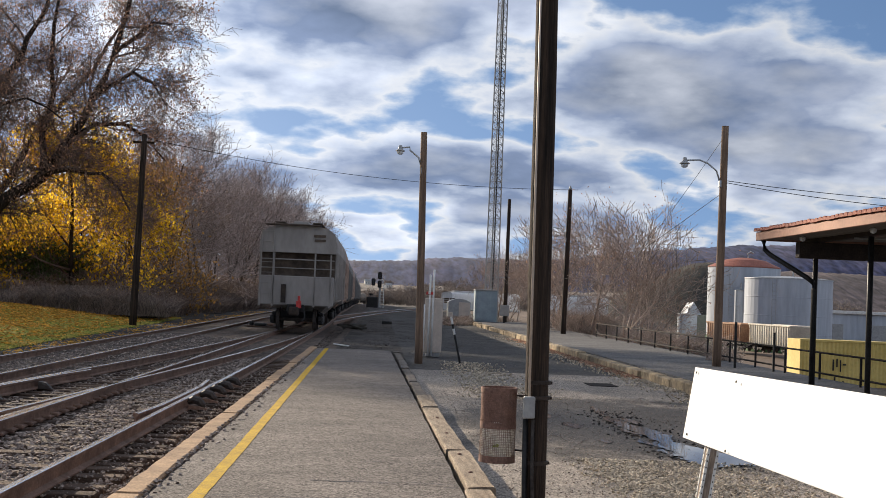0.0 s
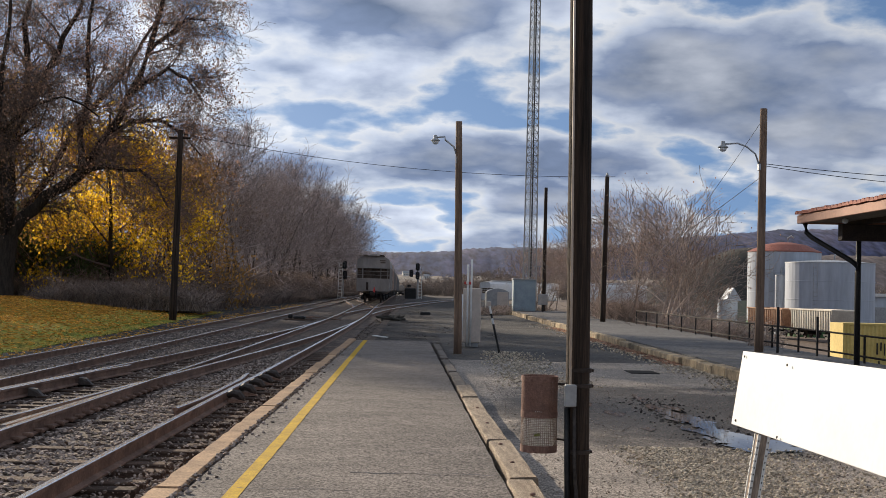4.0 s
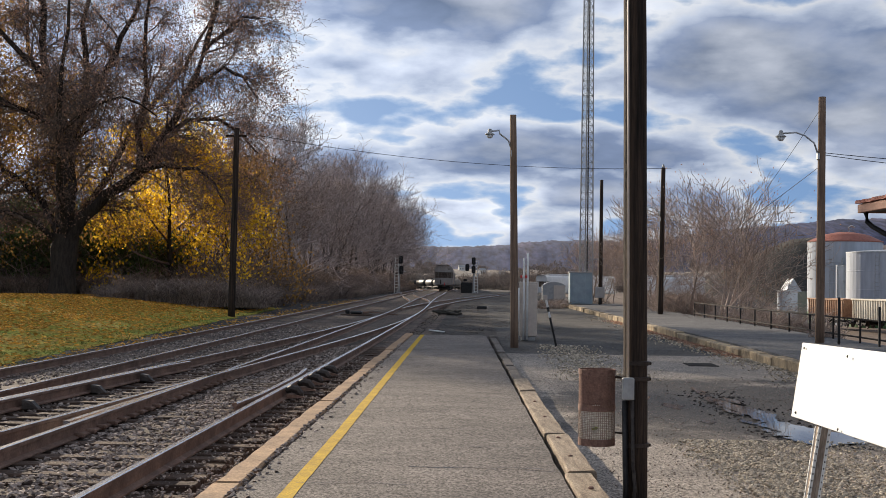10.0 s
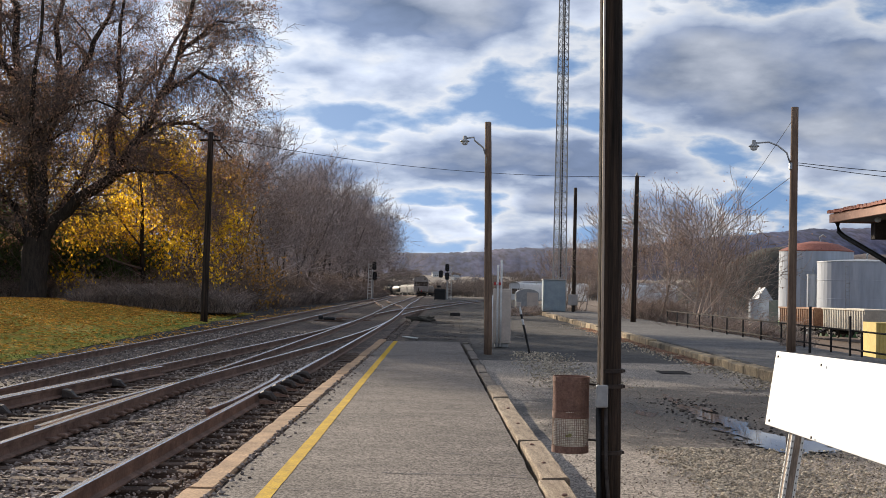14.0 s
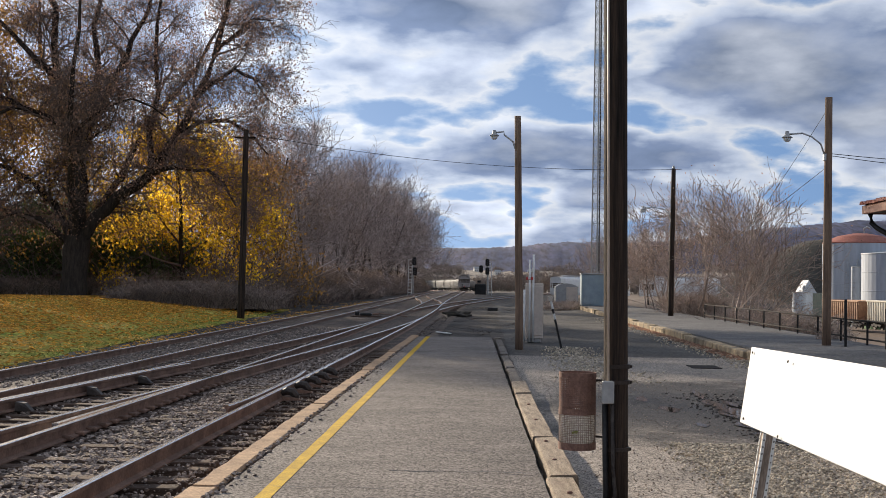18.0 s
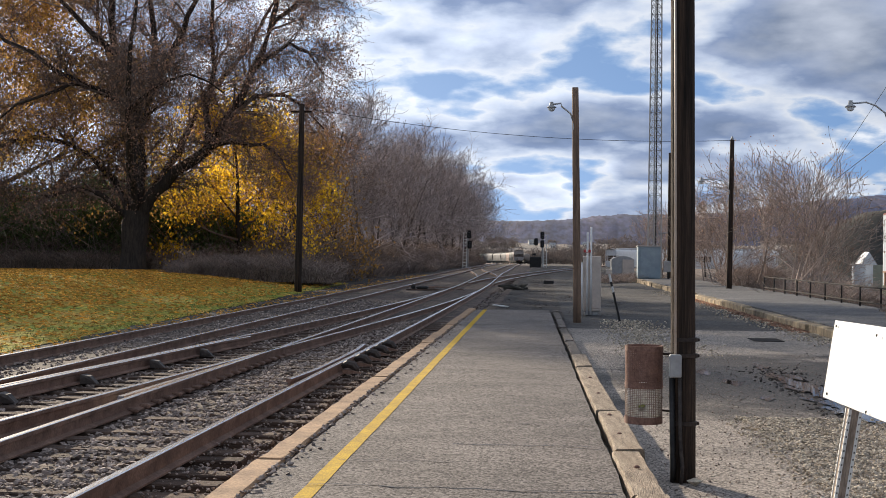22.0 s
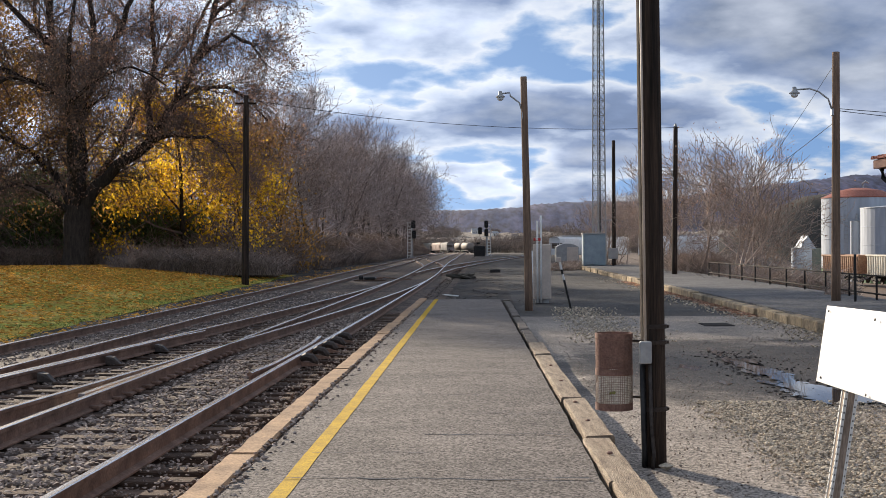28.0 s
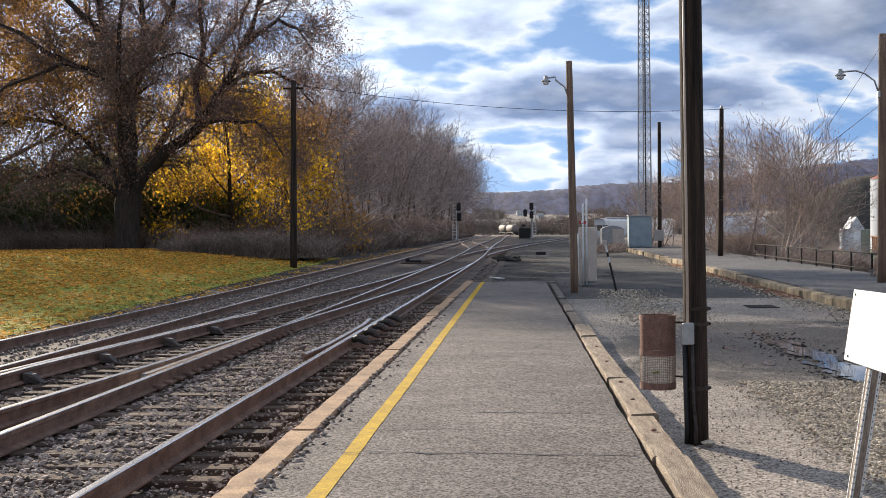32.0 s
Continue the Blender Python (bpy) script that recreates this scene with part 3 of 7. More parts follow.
        if closed:
            fs += [tuple(range(n)), tuple(reversed(range(len(vs) - n, len(vs))))]
        return self.add(vs, fs, mi)

    def mesh(self, name, smooth=False):
        me = bpy.data.meshes.new(name)
        me.from_pydata(self.v, [], self.f)
        if any(self.mi):
            me.polygons.foreach_set("material_index", self.mi)
        if smooth:
            me.polygons.foreach_set("use_smooth", [True] * len(self.f))
        me.update()
        return me


def fix_normals(me):
    bm = bmesh.new()
    bm.from_mesh(me)
    bmesh.ops.recalc_face_normals(bm, faces=bm.faces)
    bm.to_mesh(me)
    bm.free()


def part(name, b, material, parent=None, label="", smooth=False, fix=True):
    """One mesh object from a Build, under a thing or a part."""
    me = b.mesh(name, smooth) if isinstance(b, Build) else b
    if isinstance(b, Build) and fix:
        fix_normals(me)
    for m in material if isinstance(material, (list, tuple)) else (material,):
        if isinstance(b, Build):
            me.materials.append(m)
    ob = new(name, me)
    if parent:
        ob.parent = parent
    if label:
        ob["label"] = label
    return ob


def thing(name, at=(0, 0, 0), label="", category="", group="", kind="", rz=0.0):
    ob = new(name)
    ob.matrix_basis = pose(*at, 0, 0, rz)
    return tagged(ob, label, category, group, kind)


def lerp_table(table, x):
    for (a, u), (b, w) in zip(table, table[1:]):
        if x <= b:
            return u + (w - u) * (x - a) / (b - a)
    (a, u), (b, w) = table[-2:]
    return u + (w - u) * (x - a) / (b - a)


def smooth_table(table, x):
    """Reads a table with soft corners."""
    return sum(lerp_table(table, x + d) for d in (-9, -4.5, 0, 4.5, 9)) / 5


def sag(y):
    """The line falls away gently in the distance."""
    return -2.0 * (min(600.0, max(0.0, y - 100)) / 400) ** 1.7


def smoothstep(a, b, x):
    t = min(1.0, max(0.0, (x - a) / (b - a)))
    return t * t * (3 - 2 * t)


def ground_z(x, y):
    """Height of the land, with the lower yard behind the fence and the low rise of the lawn."""
    z = -0.27 + sag(y)
    right = 12.2 if y < 105 else 12.2 + (y - 105) * 0.35
    z -= 2.0 * smoothstep(right, right + 7, x) * smoothstep(260, 150, y)
    z -= 1.2 * smoothstep(80, 112, y) * smoothstep(right, right + 7, x) * smoothstep(330, 200, y)
    z += 0.75 * smoothstep(-8.6, -20, x) * smoothstep(130, 60, y)
    return z


# ---- the land ----
def grid_mesh(name, xs, ys, fz, material, label="", category="", kind="structure", smooth=True):
    b = Build()
    vs = [(x, y, fz(x, y)) for y in ys for x in xs]
    n = len(xs)
    b.add(vs, [(j * n + i, j * n + i + 1, (j + 1) * n + i + 1, (j + 1) * n + i) for j in range(len(ys) - 1) for i in range(n - 1)])
    ob = part(name, b, material, smooth=smooth, fix=False)
    return tagged(ob, label, category, kind=kind)


def spread(*runs):
    out = []
    for a, b, step in runs:
        k = max(1, round((b - a) / step))
        out += [a + (b - a) * i / k for i in range(k)]
    return out + [runs[-1][1]]


def land(x, y):
    z = ground_z(x, y)
    z += 0.13 * smoothstep(-0.42, -0.2, x) * (1 - smoothstep(12, 12.5, x))
    z -= 0.14 * smoothstep(-0.15, -0.5, x) * smoothstep(-7.6, -6.9, x) * smoothstep(135, 110, y)
    z += (0.05 * noise.noise((x * 0.5, y * 0.5, 0)) + 0.04 * noise.noise((x * 1.3, y * 0.9, 5))) * smoothstep(36, 40, y)
    return z


grid_mesh("ground", spread((-1600, -100, 150), (-100, -30, 7), (-30, -9, 1.5), (-9, -5.5, 0.5), (-5.5, -1, 0.9), (-1, 14, 0.25), (14, 80, 3), (80, 1600, 150)),
          spread((-80, 0, 10), (0, 36, 2), (36, 80, 0.8), (80, 120, 2.5), (120, 260, 7), (260, 700, 22), (700, 3600, 300)), land, M["cinder"],
          "dark cinder and dirt ground of the rail yard", "ground")
grid_mesh("ground_yard_right", spread((13, 90, 1.75), (90, 260, 20)), spread((20, 120, 2.5), (120, 330, 14)),
          lambda x, y: land(x, y) + 0.05, M["dirt"], "brown bare dirt of the lower yard", "ground")


def lawn_z(x, y):
    return ground_z(x, y) + 0.06 + 0.03 * noise.noise((x * 0.3, y * 0.3, 2)) - 0.05 * smoothstep(-9.6, -8.2 - max(0, y - 25) * 0.037, x)


lawn_b = Build()
ys = spread((-10, 76, 1.6))
cols = 26
for y in ys:
    edge = -7.9 - 0.037 * (y - 20) - 0.25 * noise.noise((y * 0.35, 0, 5))
    for i in range(cols):
        x = edge - 70 * (i / (cols - 1)) ** 1.6
        lawn_b.v.append((x, y, lawn_z(x, y)))
n = cols
lawn_b.f = [(j * n + i, (j + 1) * n + i, (j + 1) * n + i + 1, j * n + i + 1) for j in range(len(ys) - 1) for i in range(n - 1)]
lawn_b.mi = [0] * len(lawn_b.f)
tagged(part("lawn", lawn_b, M["grass"], smooth=True), "sunlit grass bank strewn with fallen yellow leaves", "lawn", kind="structure")

# ---- platform ----
PF_END = 35.3


def right_edge(y):
    return 2.57 - 0.0138 * y


pf = thing("platform", label="grey asphalt station platform with a yellow safety line", category="platform", kind="structure")
b = Build()
ys = spread((-6, PF_END, 0.3))
for y in ys:
    for x, z in ((-0.275 + 0.03 * noise.noise((y * 1.9, 3, 0)), -0.3), (-0.275 + 0.03 * noise.noise((y * 1.9, 3, 0)), -0.004), (0.5, 0.012), (1.3, 0.015), (right_edge(y) - 0.275 + 0.02 * noise.noise((y * 1.3, 8, 0)), 0.0), (right_edge(y) - 0.275 + 0.02 * noise.noise((y * 1.3, 8, 0)), -0.3)):
        b.v.append((x, y, z))
b.f = [(j * 6 + i, j * 6 + i + 1, (j + 1) * 6 + i + 1, (j + 1) * 6 + i) for j in range(len(ys) - 1) for i in range(5)]
b.f += [tuple(range(6)), tuple(reversed(range(len(b.v) - 6, len(b.v))))]
b.mi = [0] * len(b.f)
part("surface", b, M["asphalt"], pf)
# the line is painted by hand and wanders a little
b = Build()
for y in spread((-6, PF_END - 0.1, 0.25)):
    w = 0.058 + 0.008 * noise.noise((y * 3.1, 1, 0))
    c = lerp_table([(-7, 0.12), (12, 0.1), (36, -0.005)], y) + 0.008 * noise.noise((y * 0.7, 4, 0))
    b.v += [(c - w, y, 0.0075), (c + w, y, 0.0085)]
b.f = [(2 * i, 2 * i + 1, 2 * i + 3, 2 * i + 2) for i in range(len(b.v) // 2 - 1)]
b.mi = [0] * len(b.f)
part("yellow_line", b, M["yellow"], pf, "worn yellow painted safety line")


def crack(pts, w):
    b = Build()
    for i, (x, y) in enumerate(pts):
        k = 1.5 * w * (0.4 + 1.1 * abs(noise.noise((x * 5, y * 5, 0))))
        b.v += [(x, y - k, 0.0165), (x, y + k, 0.0165)]
    b.f = [(2 * i, 2 * i + 1, 2 * i + 3, 2 * i + 2) for i in range(len(pts) - 1)]
    b.mi = [0] * len(b.f)
    part("crack", b, M["blacksteel"], pf, "dark crack across the asphalt")


for y0, xa, xb, w in ((7.95, 0.05, 2.1, 0.012), (9.9, 0.9, 2.15, 0.01), (9.0, 0.1, 1.0, 0.006), (12.6, 0.3, 1.5, 0.006), (16.2, 0.2, 2.0, 0.008), (21.0, 0.3, 2.0, 0.01), (27.0, 0.1, 2.0, 0.012), (6.4, 0.2, 2.2, 0.012), (5.6, 0.6, 2.3, 0.008), (11.2, 1.3, 2.2, 0.007), (14.3, 0.2, 1.1, 0.006), (18.5, 0.9, 2.1, 0.008)):
    crack([(xa + (xb - xa) * i / 30, y0 + 0.07 * noise.noise((xa + i * 0.12, y0, 3)) + 0.05 * noise.noise((i * 0.5, y0, 9))) for i in range(31)], w)
rng = random.Random(4)
# tan concrete edge along the track, in lengths
y = -4.0
while y < 36.2:
    ln = rng.uniform(2.2, 3.4)
    b, z, y1, shift = Build(), rng.uniform(-0.006, 0.01), min(y + ln, 36.2), rng.uniform(-0.015, 0.015)
    for i in range(15):
        v = y + 0.012 + (y1 - y - 0.012) * i / 14
        l, r = -0.545 + shift + 0.022 * noise.noise((v * 2.3, 1, 7)) + 0.012 * noise.noise((v * 9, 1, 7)), -0.325 + 0.016 * noise.noise((v * 3.1, 5, 7)) + 0.01 * noise.noise((v * 11, 5, 7))
        h = z + 0.008 * noise.noise((v * 2.7, 9, 7))
        b.v += [(l, v, -0.26), (l, v, h - 0.02), (l + 0.02, v, h), (r - 0.018, v, h), (r, v, h - 0.018), (r, v, -0.26)]
    b.f = [(j * 6 + i, j * 6 + i + 1, (j + 1) * 6 + i + 1, (j + 1) * 6 + i) for j in range(14) for i in range(5)] + [tuple(range(6)), tuple(reversed(range(len(b.v) - 6, len(b.v))))]
    b.mi = [0] * len(b.f)
    part("edge_slab", b, M["kerb"], pf, "worn tan concrete edge slab")
    y += ln
part("joint_fill", Build().box(-0.36, -4.0, -0.2, -0.15, PF_END, -0.028), M["ballast"], pf, "stony dirt in the joint")
# heavy timbers along the other side
y = -4.0
while y < PF_END:
    ln = rng.uniform(1.7, 2.6)
    y1 = min(y + ln * (1.0 if y < 17.5 else 0.55), PF_END)
    xa, xb = right_edge(y), right_edge(y1)
    z = rng.uniform(0.0, 0.03)
    b = Build()
    # past 17.5 m the blocks are broken, and a darker grey paints in tree shade
    far_ = y > 17.5
    steps = 9
    for i in range(steps + 1):
        v = (y1 - y - (0.05 if far_ else 0.02)) * i / steps
        chew = 0.03 if far_ else 0.012
        l, r = -(0.085 if far_ else 0.115) + chew * noise.noise((v * 4, y, 1)), 0.115 + chew * noise.noise((v * 4, y, 6)) - (0.03 if far_ else 0)
        h = 0.012 * noise.noise((v * 3, y, 11))
        b.v += [(l, v, -0.25), (l, v, h - 0.015), (l + 0.015, v, h), (r - 0.015, v, h + 0.004), (r, v, h - 0.015), (r, v, -0.25)]
    b.f = [(j * 6 + i, j * 6 + i + 1, (j + 1) * 6 + i + 1, (j + 1) * 6 + i) for j in range(steps) for i in range(5)] + [tuple(range(6)), tuple(reversed(range(len(b.v) - 6, len(b.v))))]
    b.mi = [0] * len(b.f)
    ob = part("edge_timber", b, M["edgeshade" if far_ else "timber"], pf, "broken grey edge block with tree shade in its colour" if far_ else "weathered edge timber")
    ob.matrix_basis = pose((xa) - 0.115 + rng.uniform(-0.012, 0.012), y, z - (0.025 if far_ else 0), 0, rng.uniform(-2, 2), math.degrees(math.atan2(xa - xb, y1 - y)) + rng.uniform(-0.3, 0.3))
    y += ln * (1.0 if y < 17.5 else 0.55)
# iron strap end and spikes on the timbers
for yy in (8.9, 10.6, 11.9, 13.8, 15.6):
    part("spike", Build().lathe([(0.02, 0), (0.022, 0.012), (0.012, 0.02)], 8, (right_edge(yy) - 0.12, yy, 0.02)), M["canrust"], pf)

# ---- lot beside the platform ----
grid_mesh("pavement", spread((2.2, 7.66, 0.42)), spread((-8, 29, 1.5)),
          lambda x, y: land(x, y) + 0.012 + 0.008 * noise.noise((x * 0.7, y * 0.5, 7)) - 0.012 * math.exp(-((x - 5.2 - (y - 15) * 0.02) ** 2 / 0.5) - ((y - 15) / 4.5) ** 2),
          M["lot"], "worn grey asphalt lot with dark patches", "pavement")


# darker than the near lot: asphalt tone plus shade put into the colour
grid_mesh("pavement_far", spread((2.2, 7.66, 0.42)), spread((29, 100, 1.5)),
          lambda x, y: land(x, y) + 0.012 + 0.008 * noise.noise((x * 0.7, y * 0.5, 7)), M["lotfar"], "dark worn asphalt lot beyond the cabinet, shade in its colour", "pavement")


def puddle(path, seed, z=-0.129):
    """A ragged strip of standing water along points of (x, y, half width)."""
    b = Build()
    for i in range(len(path) - 1):
        (xa, ya, wa), (xb, yb, wb2) = path[i], path[i + 1]
        steps = max(2, int(abs(yb - ya) / 0.04))
        for k in range(steps + (i == len(path) - 2)):
            f = k / steps
            y, c, w = ya + (yb - ya) * f, xa + (xb - xa) * f, wa + (wb2 - wa) * f
            w *= 1.25
            rag = [0.5 * noise.noise((y * 1.7, seed, s)) + 0.5 * noise.noise((y * 5, seed, s + 3)) + 0.35 * noise.noise((y * 14, seed, s + 5)) for s in (0, 9)]
            b.v += [(c - max(0.004, w * (1 + 1.1 * rag[0])), y, z), (c + max(0.004, w * (1 + 1.1 * rag[1])), y, z)]
    b.f = [(2 * i, 2 * i + 1, 2 * i + 3, 2 * i + 2) for i in range(len(b.v) // 2 - 1)]
    b.mi = [0] * len(b.f)
    b.v = [(x, y, w + 0.0011 * seed) for x, y, w in b.v]
    tagged(part("puddle", b, M["water"], fix=False), "shallow ragged puddle of rainwater on the asphalt", "puddle", kind="structure")


puddle([(5.15, 12.75, 0.05), (5.3, 13.1, 0.3), (5.3, 13.6, 0.36), (5.2, 14.2, 0.2), (5.12, 14.8, 0.13), (5.1, 15.6, 0.09), (5.12, 16.2, 0.16), (4.98, 17.2, 0.08), (4.95, 18.3, 0.02)], 14)
puddle([(5.2, 12.8, 0.05), (5.3, 13.05, 0.3), (5.32, 13.5, 0.42), (5.2, 13.95, 0.22), (5.15, 14.2, 0.03)], 1)
puddle([(4.98, 13.3, 0.02), (4.95, 13.6, 0.12), (4.9, 14.0, 0.1), (4.86, 14.3, 0.01)], 7)
puddle([(5.1, 14.3, 0.03), (5.12, 14.6, 0.2), (5.1, 14.95, 0.14), (5.08, 15.2, 0.02)], 8)
puddle([(4.85, 14.7, 0.01), (4.82, 15.0, 0.07), (4.8, 15.3, 0.01)], 9)
puddle([(5.18, 15.3, 0.02), (5.2, 15.8, 0.13), (5.15, 16.3, 0.2), (5.02, 16.7, 0.03)], 10)
puddle([(4.92, 15.7, 0.01), (4.9, 16.2, 0.08), (4.86, 16.7, 0.02)], 11)
puddle([(4.95, 16.9, 0.02), (4.95, 17.5, 0.12), (4.9, 18.2, 0.02)], 12)
puddle([(5.2, 17.2, 0.01), (5.2, 17.7, 0.08), (5.15, 18.2, 0.01)], 13)
puddle([(4.95, 18.6, 0.02), (4.98, 19.2, 0.08), (5.05, 20.2, 0.02)], 2)
puddle([(4.2, 16.4, 0.02), (4.2, 16.85, 0.11), (4.15, 17.3, 0.02)], 4)
puddle([(4.0, 17.8, 0.01), (3.98, 18.3, 0.09), (4.05, 18.8, 0.02)], 5)
puddle([(4.3, 14.7, 0.01), (4.35, 14.95, 0.07), (4.3, 15.2, 0.01)], 6)
mh = thing("manhole_cover", (6.2, 25.8, -0.124), "dark iron utility cover set in the lot", "manhole cover")
part("plate", Build().box(-0.3, -0.45, -0.02, 0.3, 0.45, 0.009, 0.004), M["darkiron"], mh)

# raised walkway with a stone kerb
wk = thing("walkway", label="raised grey asphalt walkway behind a tan stone kerb", category="walkway", kind="structure")
b = Build()
for y in spread((-8, 92, 4)):
    xr = 11.4 if y < 62 else 11.4 - (y - 62) * 0.02
    for x, z in ((7.9, -0.2), (7.9, 0.1), (xr, 0.14), (xr + 0.02, -0.4)):
        b.v.append((x, y, z))
b.f = [(j * 4 + i, j * 4 + i + 1, (j + 1) * 4 + i + 1, (j + 1) * 4 + i) for j in range(len(b.v) // 4 - 1) for i in range(3)]
b.mi = [0] * len(b.f)
part("surface", b, M["walkway"], wk)
y = 12.0
while y < 92:
    ln = rng.uniform(1.0, 2.3)
    part("kerb_stone", Build().box(7.64 + rng.uniform(-0.045, 0.045), y + rng.uniform(0.0, 0.03), -0.22, 7.905, y + ln, 0.085 + rng.uniform(-0.035, 0.02), rng.uniform(0.012, 0.03)), M["stonekerb"], wk)
    y += ln

# ---- tracks ----
NEAR = [(-20, -2.38), (0, -2.24), (30, -2.0), (52, -1.95), (70, -2.0), (85, -2.3), (110, -2.65), (150, -2.9), (180, -3.3), (260, -4.1), (330, -4.9), (380, -5.6), (440, -7.2), (480, -10.0), (506, -12.8), (522, -16.2), (540, -21.0), (560, -27.5), (600, -43.0), (700, -85.0), (1100, -300.0)]
FAR = [(-20, -5.85), (20, -5.78), (42, -5.83), (70, -6.1), (110, -6.3), (160, -7.3), (260, -9.2), (380, -11.5), (440, -13.5), (506, -19.5), (540, -27.5), (560, -34.0), (600, -50.0), (700, -92.0), (1100, -307.0)]
TURN = [(-20, -6.45), (0, -4.98), (15, -3.93), (33, -2.67), (42, -2.22), (53, -1.95), (60, -1.95)]
SIDE = [(66, -1.95), (82, -1.5), (110, 0.75), (150, 4.2), (200, 9.5), (300, 21.0)]
HEAD, GAUGE = -0.03, 0.7525
RAIL = [(-0.07, -0.17), (0.07, -0.17), (0.07, -0.155), (0.012, -0.135), (0.012, -0.05), (0.034, -0.04), (0.034, -0.006), (0.026, 0.0), (-0.026, 0.0), (-0.034, -0.006), (-0.034, -0.04), (-0.012, -0.05), (-0.012, -0.135), (-0.07, -0.155)]


def rail(parent, pts, label="rusty steel rail with a bright worn head", name="rail"):
    b = Build()
    b.sweep(RAIL, pts)
    n = len(RAIL)
    for j in range(len(pts) - 1):
        b.mi[j * n + 7] = 1
        b.mi[j * n + 6] = 1
        b.mi[j * n + 8] = 1
    return part(name, b, [M["rust"], M["railtop"]], parent, label)


def offset_path(table, off, y0, y1, step):
    out = []
    for y in spread((y0, y1, step)):
        x = smooth_table(table, y)
        s = (smooth_table(table, y + 1) - smooth_table(table, y - 1)) / 2
        k = math.sqrt(1 + s * s)
        out.append((x + off / k, y - off * s / k, HEAD + sag(y)))
    return out


TIE_B = Build().box(-1.28, -0.11, -0.17, 1.28, 0.11, 0.0, 0.012)
tie_mesh = TIE_B.mesh("tie")
fix_normals(tie_mesh)
tie_mesh.materials.append(M["tie"])


def track(table, y0, y1, near_to, label, skip=()):
    th = thing("railway_track", label=label, category="railway track", kind="structure")
    for off in (-GAUGE, GAUGE):
        if off not in skip:
            pts = offset_path(table, off, y0, min(y1, 120), 3) + (offset_path(table, off, 125, y1, 12) if y1 > 125 else [])
            rail(th, pts)
    y = y0
    rest = Build()
    while y < min(y1, 190):
        x = smooth_table(table, y)
        s = (smooth_table(table, y + 1) - smooth_table(table, y - 1)) / 2
        m = pose(x + rng.uniform(-0.11, 0.11), y + rng.uniform(-0.05, 0.05), HEAD - 0.172 + sag(y) + rng.uniform(-0.022, 0.006), 0, 0, -math.degrees(math.atan(s)) + rng.uniform(-2.2, 2.2))
        if y < near_to:
            ob = part("tie", tie_mesh, M["tie"], th)
            ob.matrix_basis = m
        else:
            rest.add([tuple(m @ Vector(v)) for v in TIE_B.v], TIE_B.f)
        y += 0.51
    if rest.v:
        tagged(part("ties", rest, M["tie"], th, "far wooden ties"), kind="stuff")
    return th


near_track = track(NEAR, 3.0, 900, 75, "main railway track with weathered wooden ties beside the platform")
far_track = track(FAR, 8.0, 900, 60, "farther railway track with rusty rails and wooden ties")
turn_track = thing("railway_track", label="turnout rails joining the main track", category="railway track", kind="structure")
rail(turn_track, offset_path(TURN, -GAUGE, 3, 55, 2))
rail(turn_track, offset_path(TURN, GAUGE, 3, 56, 2))
y = 3.0
while y < 40:
    x = smooth_table(TURN, y) - (0.35 if y > 20 else 0.0)
    ob = part("tie", tie_mesh, M["tie"], turn_track)
    ob.matrix_basis = pose(x, y + 0.2, HEAD - 0.176 + rng.uniform(-0.012, 0.0), 0, 0, -4)
    y += 0.51
side_track = track(SIDE, 70, 300, 95, "siding curving away across the yard")
cross_track = thing("railway_track", label="crossover rails between the two tracks", category="railway track", kind="structure")
for off in (-GAUGE, GAUGE):
    rail(cross_track, offset_path([(80, -2.1), (95, -2.5), (130, -5.3), (150, -6.6), (165, -7.0)], off, 92, 158, 4))
# guard rails with braces, frog castings
guard = thing("guard_rail", label="rusty guard rail with bent ends beside the running rail", category="guard rail", group="guard rails")
pts = [(p[0] - 0.13 - 0.08 * smoothstep(1.2, 0, min(i, 5 - i)), p[1], HEAD + 0.004) for i, p in enumerate(offset_path(NEAR, GAUGE, 15.3, 21.6, 1.26))]
rail(guard, pts, "dull rusty guard bar", "bar")
for y in (16.2, 17.6, 19.0, 20.4):
    x = smooth_table(NEAR, y) + GAUGE
    part("block", Build().box(x - 0.1, y - 0.06, HEAD - 0.13, x - 0.02, y + 0.06, HEAD - 0.03, 0.01), M["rust"], guard)
guard2 = thing("guard_rail", label="guard rail with cast braces on the turnout", category="guard rail", group="guard rails")
pts = [(p[0] + 0.12 + 0.08 * smoothstep(1.2, 0, min(i, 8 - i)), p[1], HEAD + 0.006) for i, p in enumerate(offset_path(TURN, -GAUGE, 12.5, 23, 1.3))]
rail(guard2, pts, "dull rusty guard bar", "bar")
for y in (13.6, 15.8, 18.2, 20.4):
    x = smooth_table(TURN, y) - GAUGE + 0.19
    b = Build()
    b.add([(x, y - 0.12, HEAD - 0.16), (x, y + 0.12, HEAD - 0.16), (x + 0.2, y + 0.05, HEAD - 0.16), (x + 0.2, y - 0.05, HEAD - 0.16), (x, y - 0.12, HEAD - 0.04), (x, y + 0.12, HEAD - 0.04), (x + 0.1, y + 0.06, HEAD - 0.06), (x + 0.1, y - 0.06, HEAD - 0.06)],
          [(0, 1, 2, 3), (4, 7, 6, 5), (0, 4, 5, 1), (1, 5, 6, 2), (2, 6, 7, 3), (3, 7, 4, 0)])
    part("brace", b, M["wheel"], guard2, "cast iron brace")
